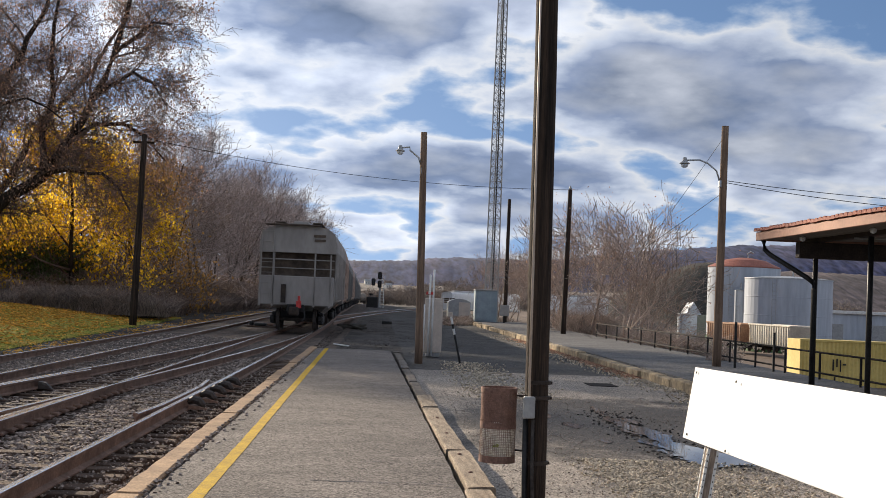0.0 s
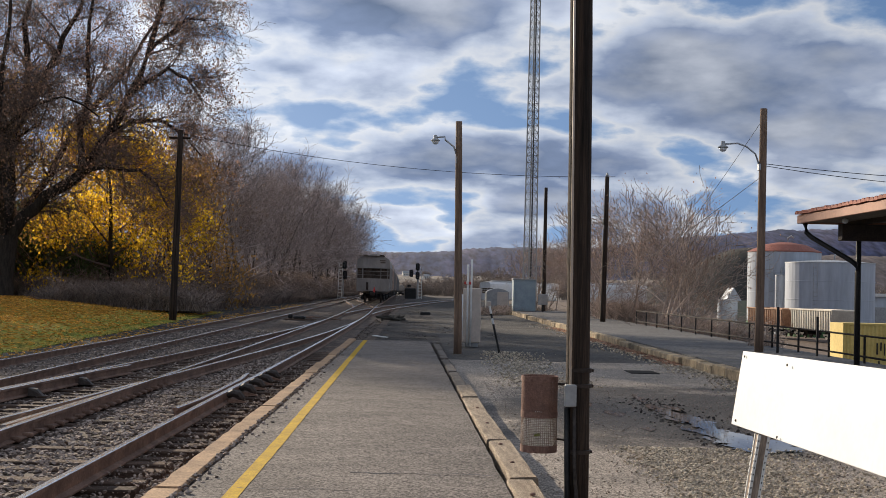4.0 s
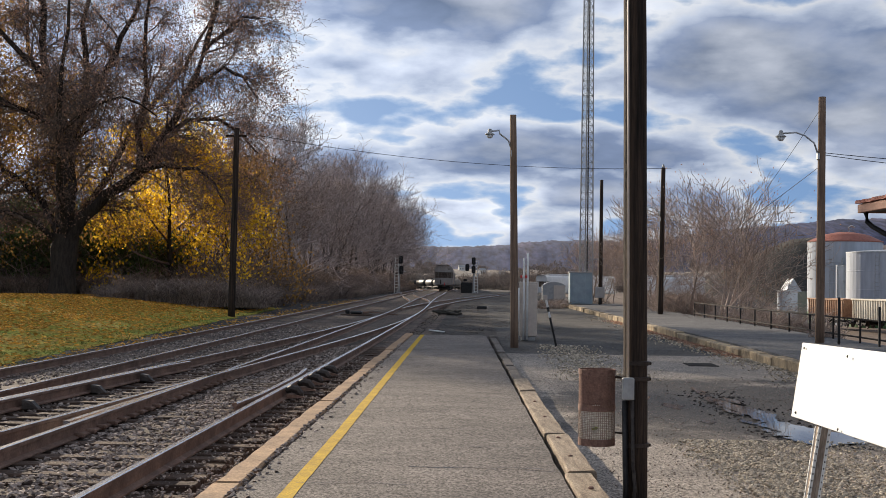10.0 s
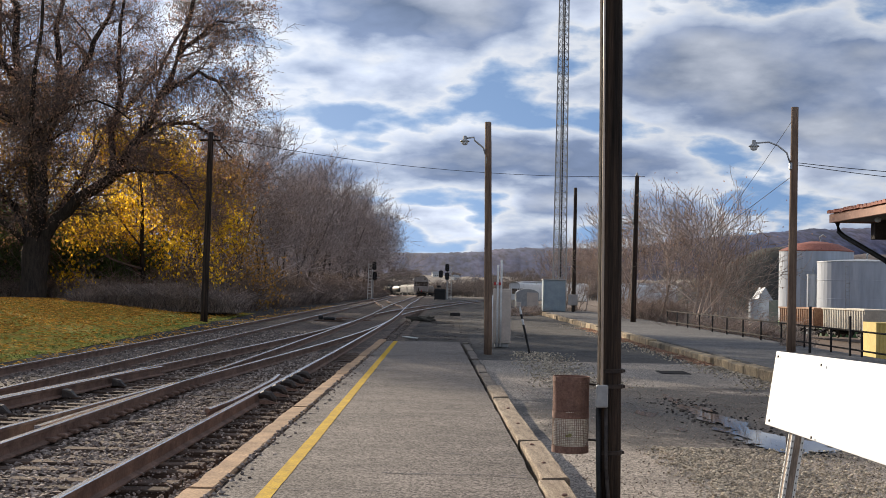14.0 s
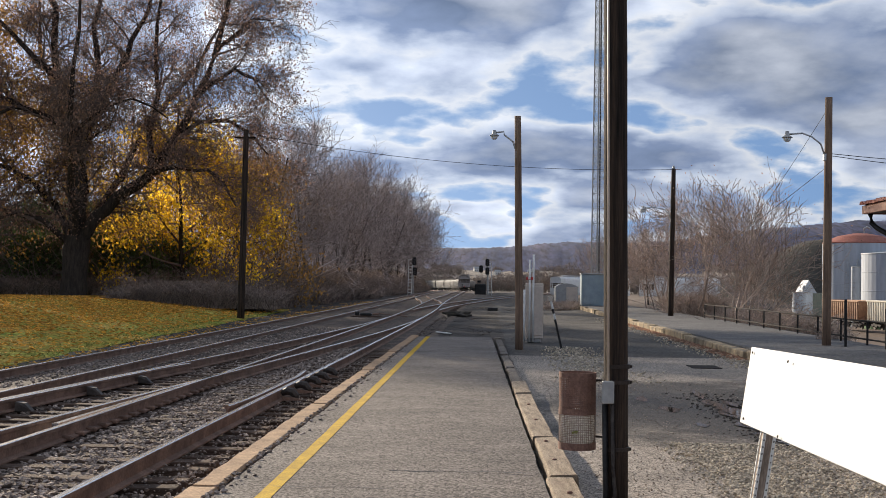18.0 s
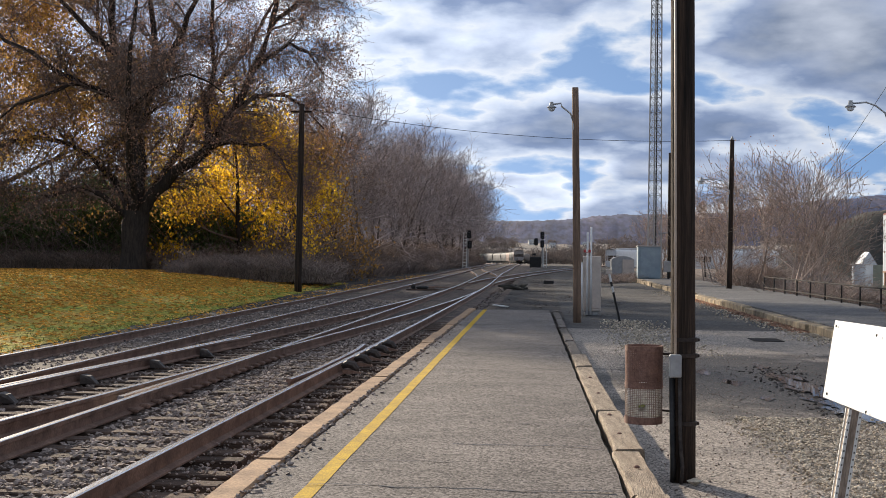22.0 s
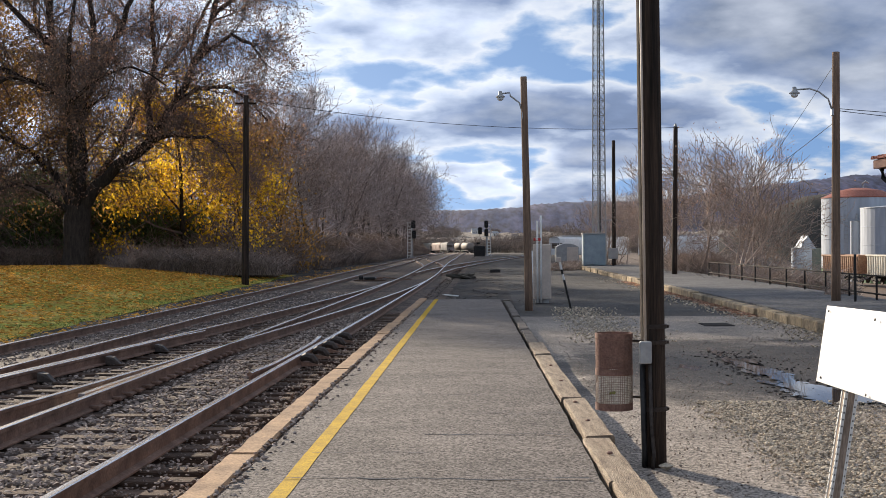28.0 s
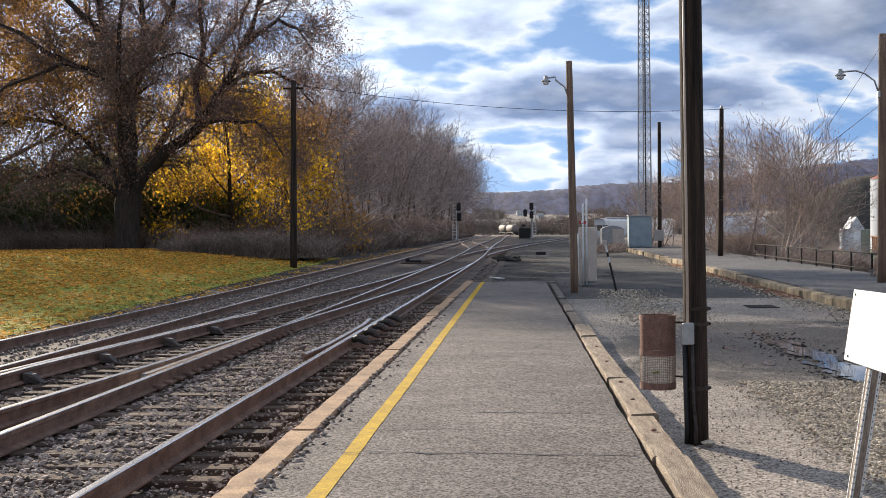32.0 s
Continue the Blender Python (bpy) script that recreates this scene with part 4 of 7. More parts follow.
for y in (17.9, 19.1, 20.2, 21.2, 22.3):
    x = smooth_table(NEAR, y) + GAUGE + 0.05
    br = thing("rail_brace", (x, y, HEAD - 0.165), "dark rusty rail brace outside the rail", "rail brace", "rail braces")
    b = Build()
    b.tube([(-0.02, 0, 0.1), (0.06, 0, 0.135), (0.14, 0, 0.12), (0.19, 0, 0.06), (0.2, 0, -0.02)], [0.045, 0.06, 0.065, 0.06, 0.05], 8)
    part("knuckle", b, M["wheel"], br, "rounded iron lump")
    b = Build()
    b.add([(0, -0.11, 0), (0, 0.11, 0), (0.26, 0.07, 0), (0.26, -0.07, 0), (0, -0.11, 0.06), (0, 0.11, 0.06), (0.14, 0.08, 0.05), (0.14, -0.08, 0.05), (0.25, 0.06, 0.02), (0.25, -0.06, 0.02)],
          [(0, 1, 2, 3), (4, 7, 6, 5), (7, 9, 8, 6), (9, 3, 2, 8), (0, 4, 5, 1), (1, 5, 6, 8, 2), (3, 9, 7, 4, 0)])
    part("casting", b, M["rust"], br)
frog = thing("rail_frog", label="worn cast frog where two rails cross", category="rail frog")
for k in range(24):
    yy = 13.0 + k * 0.4
    x = smooth_table(NEAR, yy) - GAUGE
    part("chock", Build().box(x - 0.15, yy - 0.045, HEAD - 0.17, x + 0.12, yy + 0.045, HEAD - 0.115, 0.015), M["rust"], frog)
part("point", Build().add([(-3.075, 13.2, HEAD - 0.012), (-3.0, 13.2, HEAD - 0.012), (-2.87, 18.2, HEAD - 0.012), (-2.92, 18.2, HEAD - 0.012), (-3.075, 13.2, HEAD - 0.15), (-3.0, 13.2, HEAD - 0.15), (-2.86, 18.2, HEAD - 0.15), (-2.93, 18.2, HEAD - 0.15)],
                        [(0, 1, 2, 3), (4, 7, 6, 5), (0, 4, 5, 1), (1, 5, 6, 2), (2, 6, 7, 3), (3, 7, 4, 0)]), M["railtop"], frog, "worn steel point")


# ballast: a bed, and the loose stones on it
def bed_z(x, y):
    z = HEAD - 0.212 + sag(y) + 0.022 * noise.noise((x * 2.2, y * 2.2, 0)) - 0.14 * smoothstep(1.3, 1.75, smooth_table(FAR, y) - x)
    d = abs(x - smooth_table(NEAR, y))
    z += 0.014 * smoothstep(0.66, 0.5, d) - 0.05 * smoothstep(0.78, 0.95, x - smooth_table(NEAR, y)) * (1 - smoothstep(20, 32, y))
    z += (land(x, y) + 0.014 - z) * smoothstep(-0.8, -0.2, x) * smoothstep(36.2, 37.5, y)
    return z + (0.0 if x > -0.9 else 1.0) * 0.045 * smoothstep(1.3, 0.9, abs(x - smooth_table(FAR, y))) + 0.052 * smoothstep(22, 38, y) * smoothstep(-0.2, -0.8, x)


grid_mesh("ballast_bed", spread((-7.1, 0.15, 0.29)), spread((-5, 45, 0.7), (45, 140, 3), (140, 420, 20)),
          lambda x, y: bed_z(x - 0.0, y), M["ballast"], "grey ballast bed under the tracks", "ballast")
ICO = [(0, 0, 1), (0.9, 0, 0.3), (0.25, 0.85, 0.2), (-0.75, 0.5, 0.3), (-0.7, -0.55, 0.15), (0.3, -0.85, 0.35), (0.1, 0.1, -0.8)]
ICO_F = [(0, 1, 2), (0, 2, 3), (0, 3, 4), (0, 4, 5), (0, 5, 1), (6, 2, 1), (6, 3, 2), (6, 4, 3), (6, 5, 4), (6, 1, 5)]


def stones(name, count, place, size, material, label, category, seed):
    r = random.Random(seed)
    b = Build()
    for _ in range(count):
        x, y, z = place(r)
        s = r.uniform(*size)
        m = Matrix.Translation((x, y, z)) @ Euler((r.uniform(-0.6, 0.6), r.uniform(-0.6, 0.6), r.uniform(0, 6.3))).to_matrix().to_4x4() @ Matrix.Diagonal((s * r.uniform(0.7, 1.4), s, s * r.uniform(0.5, 0.9), 1))
        b.add([tuple(m @ Vector((u + r.uniform(-0.2, 0.2), v + r.uniform(-0.2, 0.2), w))) for u, v, w in ICO], ICO_F)
    return tagged(part(name, b, material, fix=False), label, category, kind="stuff")


def on_bed(xa, xb, ya, yb):
    def f(r):
        y = ya + (yb - ya) * r.random() ** 1.7
        x = r.uniform(xa, xb) + (smooth_table(NEAR, y) + 2.24)
        return x, y, bed_z(x, y) + 0.012
    return f


stones("ballast_stones", 7600, on_bed(-2.9, -1.6, 4.5, 32), (0.016, 0.042), M["stone"], "loose grey ballast stones between the rails", "ballast", 1)
stones("ballast_stones", 5200, on_bed(-1.4, -0.52, 4.5, 28), (0.01, 0.034), M["stone"], "loose ballast stones beside the platform edge", "ballast", 2)
stones("ballast_stones", 8500, on_bed(-6.7, -3.0, 8, 45), (0.016, 0.042), M["stone"], "loose grey ballast stones round the tracks", "ballast", 3)
stones("gravel", 800, lambda r: (-0.335 + 0.2 * r.random() ** 2.6, 4.5 + 26 * r.random() ** 1.8, r.uniform(-0.018, 0.006)), (0.007, 0.034), M["stone"], "loose stones in the gap along the platform edge", "gravel", 4)


def lot_patch(r):
    y = 6.5 + 6.6 * r.random()
    x = 3.75 + abs(r.gauss(0, 0.9)) + 0.12 * noise.noise((y * 2, 0, 0)) - (0.3 * r.random() if r.random() < 0.3 else 0)
    return x, y, -0.117


stones("gravel", 10500, lot_patch, (0.006, 0.023), M["tanstone"], "tan gravel strewn over the lot", "gravel", 5)
stones("gravel", 1700, lambda r: (2.9 + abs(r.gauss(0, 0.5)) + 0.9 * r.random(), r.uniform(21, 33), -0.118), (0.01, 0.034), M["tanstone"], "tan gravel beside the cabinet and lamp post", "gravel", 6)
stones("gravel", 2500, lambda r: (7.62 - abs(r.gauss(0, 0.35)), r.uniform(14, 60), -0.113), (0.012, 0.042), M["tanstone"], "gravel and dead leaves along the kerb", "gravel", 7)
stones("gravel", 5200, lambda r: (r.uniform(2.6, 6.6), 5.5 + 17 * r.random() ** 1.4, -0.121), (0.004, 0.014), M["stone"], "fine loose grit on the lot", "gravel", 8)
stones("ballast_stones", 3200, lambda r: (-0.56 - 0.78 * r.random() ** 1.3, 4.5 + 24 * r.random() ** 1.6, r.uniform(-0.225, -0.19)), (0.006, 0.026), M["stone"], "small stones and dirt lying over the tie ends", "ballast", 12)
stones("gravel", 420, lambda r: (5.1 + r.gauss(0, 0.3), r.uniform(12.6, 19.5), -0.134), (0.008, 0.035), M["cinder"], "dark wet stones standing out of the puddles", "gravel", 10)
stones("cinders", 5000, lambda r: (r.uniform(-0.6, 4.6), 36 + 50 * r.random() ** 1.5, -0.14), (0.008, 0.032), M["clod"], "dark clods of cinder and dirt", "cinder", 9)


# ---- trees ----
def branch(b, p, d, length, r, level, rng, tips, spec):
    """Grows one limb and what springs from it."""
    segs = 4 if level == 0 else 3
    pts, rads = [p.copy()], [r]
    for i in range(segs):
        wob = spec["wob"] * (0.6 + 0.3 * level)
        d = (d + Vector((rng.gauss(0, wob), rng.gauss(0, wob), rng.gauss(0, wob * 0.6) + spec["lift"]))).normalized()
        p = p + d * (length / segs)
        pts.append(p.copy())
        rads.append(r * (1 - (1 - spec["taper"]) * (i + 1) / segs))
    rads = [max(v, spec.get("least", 0.0075)) for v in rads]
    n = (7, 5, 4, 3, 3, 3)[level]
    b.tube(pts, rads, n, cap=False)
    if level >= spec["levels"]:
        tips.append((pts[-1], d))
        return
    kids = spec["kids"][level]
    for k in range(kids):
        f = 0.3 + 0.7 * (k + rng.random()) / kids
        i = min(segs - 1, int(f * segs))
        q = pts[i].lerp(pts[i + 1], f * segs - i)
        a = rng.uniform(0, 2 * math.pi)
        side = d.cross(Vector((math.cos(a), math.sin(a), 0.3))).normalized()
        ang = rng.uniform(*spec["angle"])
        nd = (d * math.cos(ang) + side * math.sin(ang)).normalized()
        branch(b, q, nd, length * rng.uniform(*spec["len"]), rads[i] * rng.uniform(0.42, 0.62), level + 1, rng, tips, spec)


def leaves(b, centres, count, spreadr, size, rng):
    """Small bent leaves scattered round the given places."""
    for _ in range(count):
        c = rng.choice(centres)
        c = Vector(c) + Vector((rng.gauss(0, spreadr), rng.gauss(0, spreadr), rng.gauss(0, spreadr * 0.8)))
        s = rng.uniform(*size)
        m = Euler((rng.uniform(0, 6.3), rng.uniform(0, 6.3), rng.uniform(0, 6.3))).to_matrix()
        b.add([tuple(c + m @ Vector(v) * s) for v in ((-0.5, 0, 0.1), (0, -0.32, 0), (0.5, 0, 0.1), (0, 0.32, 0))], [(0, 1, 2), (0, 2, 3)])


def tree(name, seed, height, radius, spec, bark, twig, label, category="tree", leaf=None, group="", at=(0, 0, 0)):
    rng = random.Random(seed)
    th = thing(name, at, label, category, group)
    trunk, tips = Build(), []
    crown = Build()
    stems = spec.get("stems", 1)
    for s in range(stems):
        d = Vector((rng.gauss(0, 0.12 * stems), rng.gauss(0, 0.12 * stems), 1)).normalized()
        p = Vector((rng.gauss(0, 0.18 * (stems - 1)), rng.gauss(0, 0.18 * (stems - 1)), -0.2))
        pts, rads = [p.copy()], [radius * 1.35]
        segs = 6
        for i in range(segs):
            d = (d + Vector((rng.gauss(0, 0.07), rng.gauss(0, 0.07), 0.05))).normalized()
            p = p + d * height * spec["trunk"] / segs
            pts.append(p.copy())
            rads.append(radius * (1 - 0.72 * (i + 1) / segs))
        trunk.tube(pts, rads, 8, cap=False)
        limbs = spec["limbs"]
        for k in range(limbs):
            f = spec["bare"] + (1 - spec["bare"]) * (k + 0.5) / limbs
            i = min(segs - 1, int(f * segs))
            q = pts[i].lerp(pts[i + 1], f * segs - i)
            a = k * 2.4 + rng.uniform(-0.5, 0.5)
            el = rng.uniform(*spec["rise"])
            nd = Vector((math.cos(a) * math.cos(el), math.sin(a) * math.cos(el), math.sin(el)))
            branch(crown, q, nd, height * spec["reach"] * (1.15 - 0.55 * f) * rng.uniform(0.8, 1.2), rads[i] * 0.5, 1, rng, tips, spec)
    part("trunk", trunk, M[bark], th, smooth=True, fix=False)
    part("crown", crown, M[twig], th, "bare twigs" if not leaf else "", fix=False)
    if leaf:
        lb = Build()
        leaves(lb, [t[0] for t in tips], leaf[1], leaf[2], leaf[3], rng)
        part("foliage", lb, M[leaf[0]], th, leaf[4], fix=False)
    return th


WOOD = dict(least=0.013, levels=4, kids=(0, 6, 5, 4), wob=0.16, lift=0.05, taper=0.45, angle=(0.35, 0.9), len=(0.5, 0.75), trunk=0.85, limbs=9, bare=0.22, rise=(0.35, 1.0), reach=0.36)
SHRUB = dict(least=0.0095, levels=4, kids=(0, 5, 4, 3), wob=0.15, lift=0.07, taper=0.4, angle=(0.3, 0.75), len=(0.5, 0.8), trunk=0.7, limbs=5, bare=0.15, rise=(0.5, 1.15), reach=0.45, stems=3)

# the large old tree on the lawn: main limbs as they grow, the rest branching off them
rng = random.Random(11)
oak = thing("tree", (-22.3, 71.0, 0.2), "large old spreading tree with dark bark and dry reddish-brown leaves", "tree")
tr = Build()
tr.tube([(0, 0, -0.6), (0.0, 0, 0.0), (0.05, 0, 0.6), (0.1, 0, 1.6), (0.12, 0, 2.8), (0.3, 0, 3.7)], [1.15, 0.92, 0.76, 0.7, 0.78, 0.7], 16, cap=False)
part("trunk", tr, M["bark"], oak, "massive dark furrowed trunk", smooth=True, fix=False)
main_limbs = (
    ([(0.25, 0, 3.2), (0.35, 0.1, 5.4), (0.3, 0.2, 7.4), (0.0, 0.2, 9.7), (-0.4, 0.1, 11.2), (-1.0, -0.1, 12.9), (-1.3, -0.2, 15.0), (-2.0, -0.3, 18.5), (-2.2, -0.3, 21.5)], 0.45, 0.3),
    ([(0.35, 0, 3.3), (1.3, -0.2, 4.6), (2.6, -0.5, 5.9), (4.4, -0.7, 7.1), (5.4, -0.6, 8.4), (6.0, -0.4, 9.6), (7.0, -0.2, 11.8), (8.0, 0.0, 14.4), (8.8, 0.2, 17.0), (9.2, 0.3, 20.0)], 0.41, 0.22),
    ([(0.25, 0.2, 8.6), (0.6, 0.4, 9.4), (1.0, 0.6, 11.0), (0.9, 0.7, 13.4), (0.8, 0.8, 16.0), (1.2, 1.0, 20.5)], 0.34, 0.3),
    ([(0.9, 0.6, 10.9), (1.6, 0.2, 12.0), (2.4, -0.1, 13.3), (3.3, -0.3, 14.9), (4.2, -0.5, 16.6), (5.0, -0.6, 20.0)], 0.26, 0.3),
    ([(-0.1, 0.1, 9.6), (-1.2, -0.5, 10.3), (-2.6, -1.0, 11.0), (-4.2, -1.4, 11.7), (-7.0, -1.6, 13.4), (-9.0, -1.6, 16.0)], 0.24, 0.3),
    ([(0.3, 0.2, 8.5), (0.9, -0.8, 9.0), (2.3, -1.6, 9.9), (3.2, -2.0, 11.6)], 0.12, 0.3),
    ([(4.2, -0.7, 7.0), (5.2, -1.2, 7.5), (6.6, -1.7, 7.6), (8.2, -2.0, 7.4), (9.2, -2.1, 6.6), (9.8, -2.1, 5.4)], 0.17, 0.25),
    ([(6.0, -0.4, 9.6), (7.2, 0.4, 10.4), (8.6, 0.9, 10.7), (9.9, 1.2, 10.0), (10.9, 1.3, 8.7)], 0.15, 0.25),
    ([(6.9, -0.2, 11.6), (8.2, -0.8, 12.7), (9.4, -1.2, 13.2), (10.6, -1.4, 12.7), (11.4, -1.5, 11.4)], 0.16, 0.25),
    ([(7.9, 0.0, 14.2), (8.9, 0.8, 15.6), (10.0, 1.2, 16.6), (11.0, 1.4, 16.6)], 0.14, 0.25),
    ([(4.6, -0.7, 7.3), (4.5, -0.2, 9.6), (4.6, 0.3, 12.2), (4.4, 0.6, 16.0), (4.9, 0.8, 19.5)], 0.22, 0.3),
    ([(0.0, 0, 3.1), (-0.8, 0.6, 4.4), (-1.5, 1.0, 5.6), (-2.8, 1.4, 6.8), (-4.6, 1.7, 7.8), (-7.0, 1.8, 8.2), (-9.0, 1.8, 7.6)], 0.26, 0.3),
    ([(-0.2, -0.2, 3.3), (-1.4, -1.2, 4.6), (-2.8, -1.8, 4.9), (-4.2, -2.2, 4.4), (-5.6, -2.4, 4.9)], 0.2, 0.3),
    ([(0.2, -0.3, 3.5), (0.5, -2.4, 6.4), (1.2, -4.6, 9.0), (2.0, -6.2, 12.4), (2.6, -7.0, 16.4)], 0.24, 0.3),
    ([(0.0, 0.3, 3.6), (-1.0, 2.6, 7.4), (-2.6, 4.4, 11.2), (-4.0, 5.6, 15.4), (-4.6, 6.0, 19.0)], 0.26, 0.3),
    ([(0.4, 0.3, 3.8), (1.6, 2.8, 7.6), (3.4, 4.6, 11.0), (5.6, 5.8, 14.4), (7.0, 6.4, 18.0)], 0.24, 0.3),
    ([(-1.0, -0.1, 12.8), (-2.6, -1.0, 14.4), (-4.6, -1.6, 16.4), (-6.0, -2.0, 19.4)], 0.2, 0.3),
    ([(-2.7, -1.0, 11.0), (-3.6, -2.6, 10.4), (-5.4, -3.8, 9.4), (-7.0, -4.4, 7.8)], 0.13, 0.25),
    ([(1.2, -4.6, 9.0), (3.0, -5.4, 10.4), (5.0, -6.0, 10.8), (7.0, -6.2, 9.8)], 0.13, 0.25),
)
tw, tips = Build(), []
OAK = dict(least=0.008, levels=4, kids=(0, 6, 5, 4), wob=0.24, lift=-0.01, taper=0.4, angle=(0.4, 1.05), len=(0.5, 0.78))
for pts, r0, end in main_limbs:
    fine = [Vector(pts[0])]
    for p, q in zip(pts, pts[1:]):
        p, q = Vector(p), Vector(q)
        for f in (0.5, 1.0):
            fine.append(p.lerp(q, f) + Vector((rng.gauss(0, 0.07), rng.gauss(0, 0.1), rng.gauss(0, 0.07))) * (q - p).length * 0.5)
    k = len(fine)
    lm = Build()
    lm.tube(fine, [r0 * (1 - (1 - end) * i / (k - 1)) for i in range(k)], 8, cap=False)
    part("limb", lm, M["bark"], oak, smooth=True, fix=False)
    for i in range(2, k):
        a, c = fine[i - 1], fine[i]
        for j in range(2 if i > 3 or r0 < 0.3 else 1):
            q = a.lerp(c, rng.random())
            out = Vector((q.x * 0.05, q.y * 0.05, 0.1))
            d = ((c - a).normalized() * 0.55 + out + Vector((rng.gauss(0, 0.55), rng.gauss(0, 0.55), rng.gauss(0.05, 0.45)))).normalized()
            branch(tw, q, d, rng.uniform(1.3, 2.5), min(0.09, r0 * (1 - (1 - end) * i / k) * 0.42), 1, rng, tips, OAK)
part("crown", tw, M["oaktwig"], oak, fix=False)
lb = Build()
leaves(lb, [t[0] for t in tips if t[0].x < 13.4], 50000, 0.3, (0.07, 0.175), rng)
part("foliage", lb, M["leaf_brown"], oak, "dry reddish-brown leaves", fix=False)

YEL = dict(WOOD, levels=3, limbs=12, bare=0.1, reach=0.42, rise=(0.0, 0.9))
yt = tree("tree", 5, 10.4, 0.2, dict(YEL, reach=0.4), "bark", "oaktwig", "broad tree covered in golden yellow autumn leaves", leaf=("leaf_yellow", 17000, 0.6, (0.12, 0.28), "golden yellow leaves"), at=(-17.4, 78.5, 0.1))
ot = tree("tree", 9, 9.8, 0.2, dict(YEL, reach=0.33, limbs=10), "bark", "oaktwig", "slender tree with dull orange autumn leaves", leaf=("leaf_orange", 9000, 0.6, (0.12, 0.28), "dull orange leaves"), at=(-14.6, 81, 0.1))
gt = tree("tree", 6, 20.0, 0.38, dict(YEL, bare=0.1, limbs=15, reach=0.34, kids=(0, 6, 5, 5)), "bark", "oaktwig", "tall tree with thinning golden-orange leaves", leaf=("leaf_gold", 42000, 0.7, (0.13, 0.28), "thinning golden-orange leaves"), at=(-33.5, 76.0, 0.3))

rng = random.Random(21)
masters = [tree("tree", 30 + i, 13.5, 0.17, WOOD, "bark", "twig", "bare grey-brown tree at the edge of the wood", group="bare trees of the wood", at=(-14.5 - 2 * i, 96 + 7 * i, 0)) for i in range(4)]
leafy_m = [tree("tree", 40 + i, 11.5, 0.16, dict(WOOD, levels=3), "bark", "twig", "thin tree with a few dull brown leaves", group="bare trees of the wood", leaf=("leaf_dull", 2400, 0.5, (0.1, 0.22), "dull brown leaves"), at=(-19 - 2 * i, 90 + 9 * i, 0)) for i in range(2)]


def plant(x, y, zs=1.0):
    m = rng.choice(masters + leafy_m)
    o = copy_thing(m, pose(x, y, ground_z(x, y) + 0.1, 0, 0, rng.uniform(0, 360)))
    s = zs * rng.uniform(0.74, 1.17)
    o.scale = (s, s, s)


for y in range(90, 268, 5):
    tall = lerp_table([(90, 0.66), (120, 0.9), (160, 1.07), (220, 1.18), (270, 1.2)], y)
    plant(-13.2 - (y - 92) * 0.006 + rng.uniform(-0.8, 0.8), y + rng.uniform(-2, 2), tall)
    if y % 10 == 0:
        plant(-18 + rng.uniform(-1.5, 1.5), y + rng.uniform(-3, 3), tall * 1.1)
for i in range(34):
    plant(-22 - 2.0 * i + rng.uniform(-2, 2), (98 if i < 9 else 88) + rng.uniform(0, 16), 0.78 if i < 9 else 1.0)

# low brush along the wood and dark green shrubs
def brush(name, seed, w, d, h, count, material, label, at, r0=0.012, leaf=None):
    rng = random.Random(seed)
    b = Build()
    for _ in range(count):
        x, y = rng.uniform(-w / 2, w / 2), rng.uniform(-d / 2, d / 2)
        hh = h * rng.uniform(0.45, 1.0) * (1 - 0.5 * (2 * x / w) ** 4)
        p = Vector((x, y, -0.1))
        q = p + Vector((rng.gauss(0, 0.22) * hh, rng.gauss(0, 0.22) * hh, hh * 0.55))
        e = q + Vector((rng.gauss(0, 0.4) * hh, rng.gauss(0, 0.4) * hh, hh * 0.4))
        b.tube([p, q, e], [r0 * 1.5, r0, r0 * 0.5], 3, cap=False)
        f = q + Vector((rng.gauss(0, 0.4) * hh, rng.gauss(0, 0.4) * hh, hh * 0.3))
        b.tube([q, f], [r0, r0 * 0.5], 3, cap=False)
    th = thing(name, at, label, "shrub", kind="stuff")
    part("stems", b, M[material], th, fix=False)
    if leaf:
        lb = Build()
        leaves(lb, [(rng.uniform(-w / 2, w / 2), rng.uniform(-d / 2, d / 2), h * rng.uniform(0.1, 0.95)) for _ in range(160)], leaf[1], 0.35, leaf[2], rng)
        part("foliage", lb, M[leaf[0]], th, fix=False)
    return th


hedge = brush("brush", 61, 9, 3.0, 1.6, 2400, "brush", "dense brown leafless brush at the foot of the wood", (-14, 66, 0.1), 0.012, ("leaf_dull", 3600, (0.06, 0.14)))
for i in range(7):
    o = copy_thing(hedge, pose(-20.5 - 6.5 * i, 75 + rng.uniform(-1, 1.5), 0.4, 0, 0, rng.uniform(-10, 10)))
    o.scale = (1.0, 1.0, rng.uniform(0.6, 1.25))
for i in range(22):
    y = 72 + i * 8.6
    o = copy_thing(hedge, pose(-11.9 - (y - 60) * 0.004 + rng.uniform(-0.4, 0.4), y, ground_z(-12, y) + 0.05, 0, 0, 88 + rng.uniform(-14, 14)))
    o.scale = (rng.uniform(0.8, 1.1), rng.uniform(0.7, 1.2), rng.uniform(0.5, 1.3))
for i in range(20):
    y = 80 + i * 9.0
    o = copy_thing(hedge, pose(-14.6 + rng.uniform(-0.6, 0.6), y, ground_z(-14, y) + 0.05, 0, 0, 88 + rng.uniform(-8, 8)))
    o.scale = (1.05, 1.2, 1.9)
green = brush("green_shrub", 62, 7, 3, 4.2, 260, "brush", "dark green shrubs still in leaf under the trees", (-27, 76, 0.3), 0.02, ("leaf_green", 9000, (0.12, 0.28)))
copy_thing(green, pose(-33.5, 76, 0.3, 0, 0, 20))
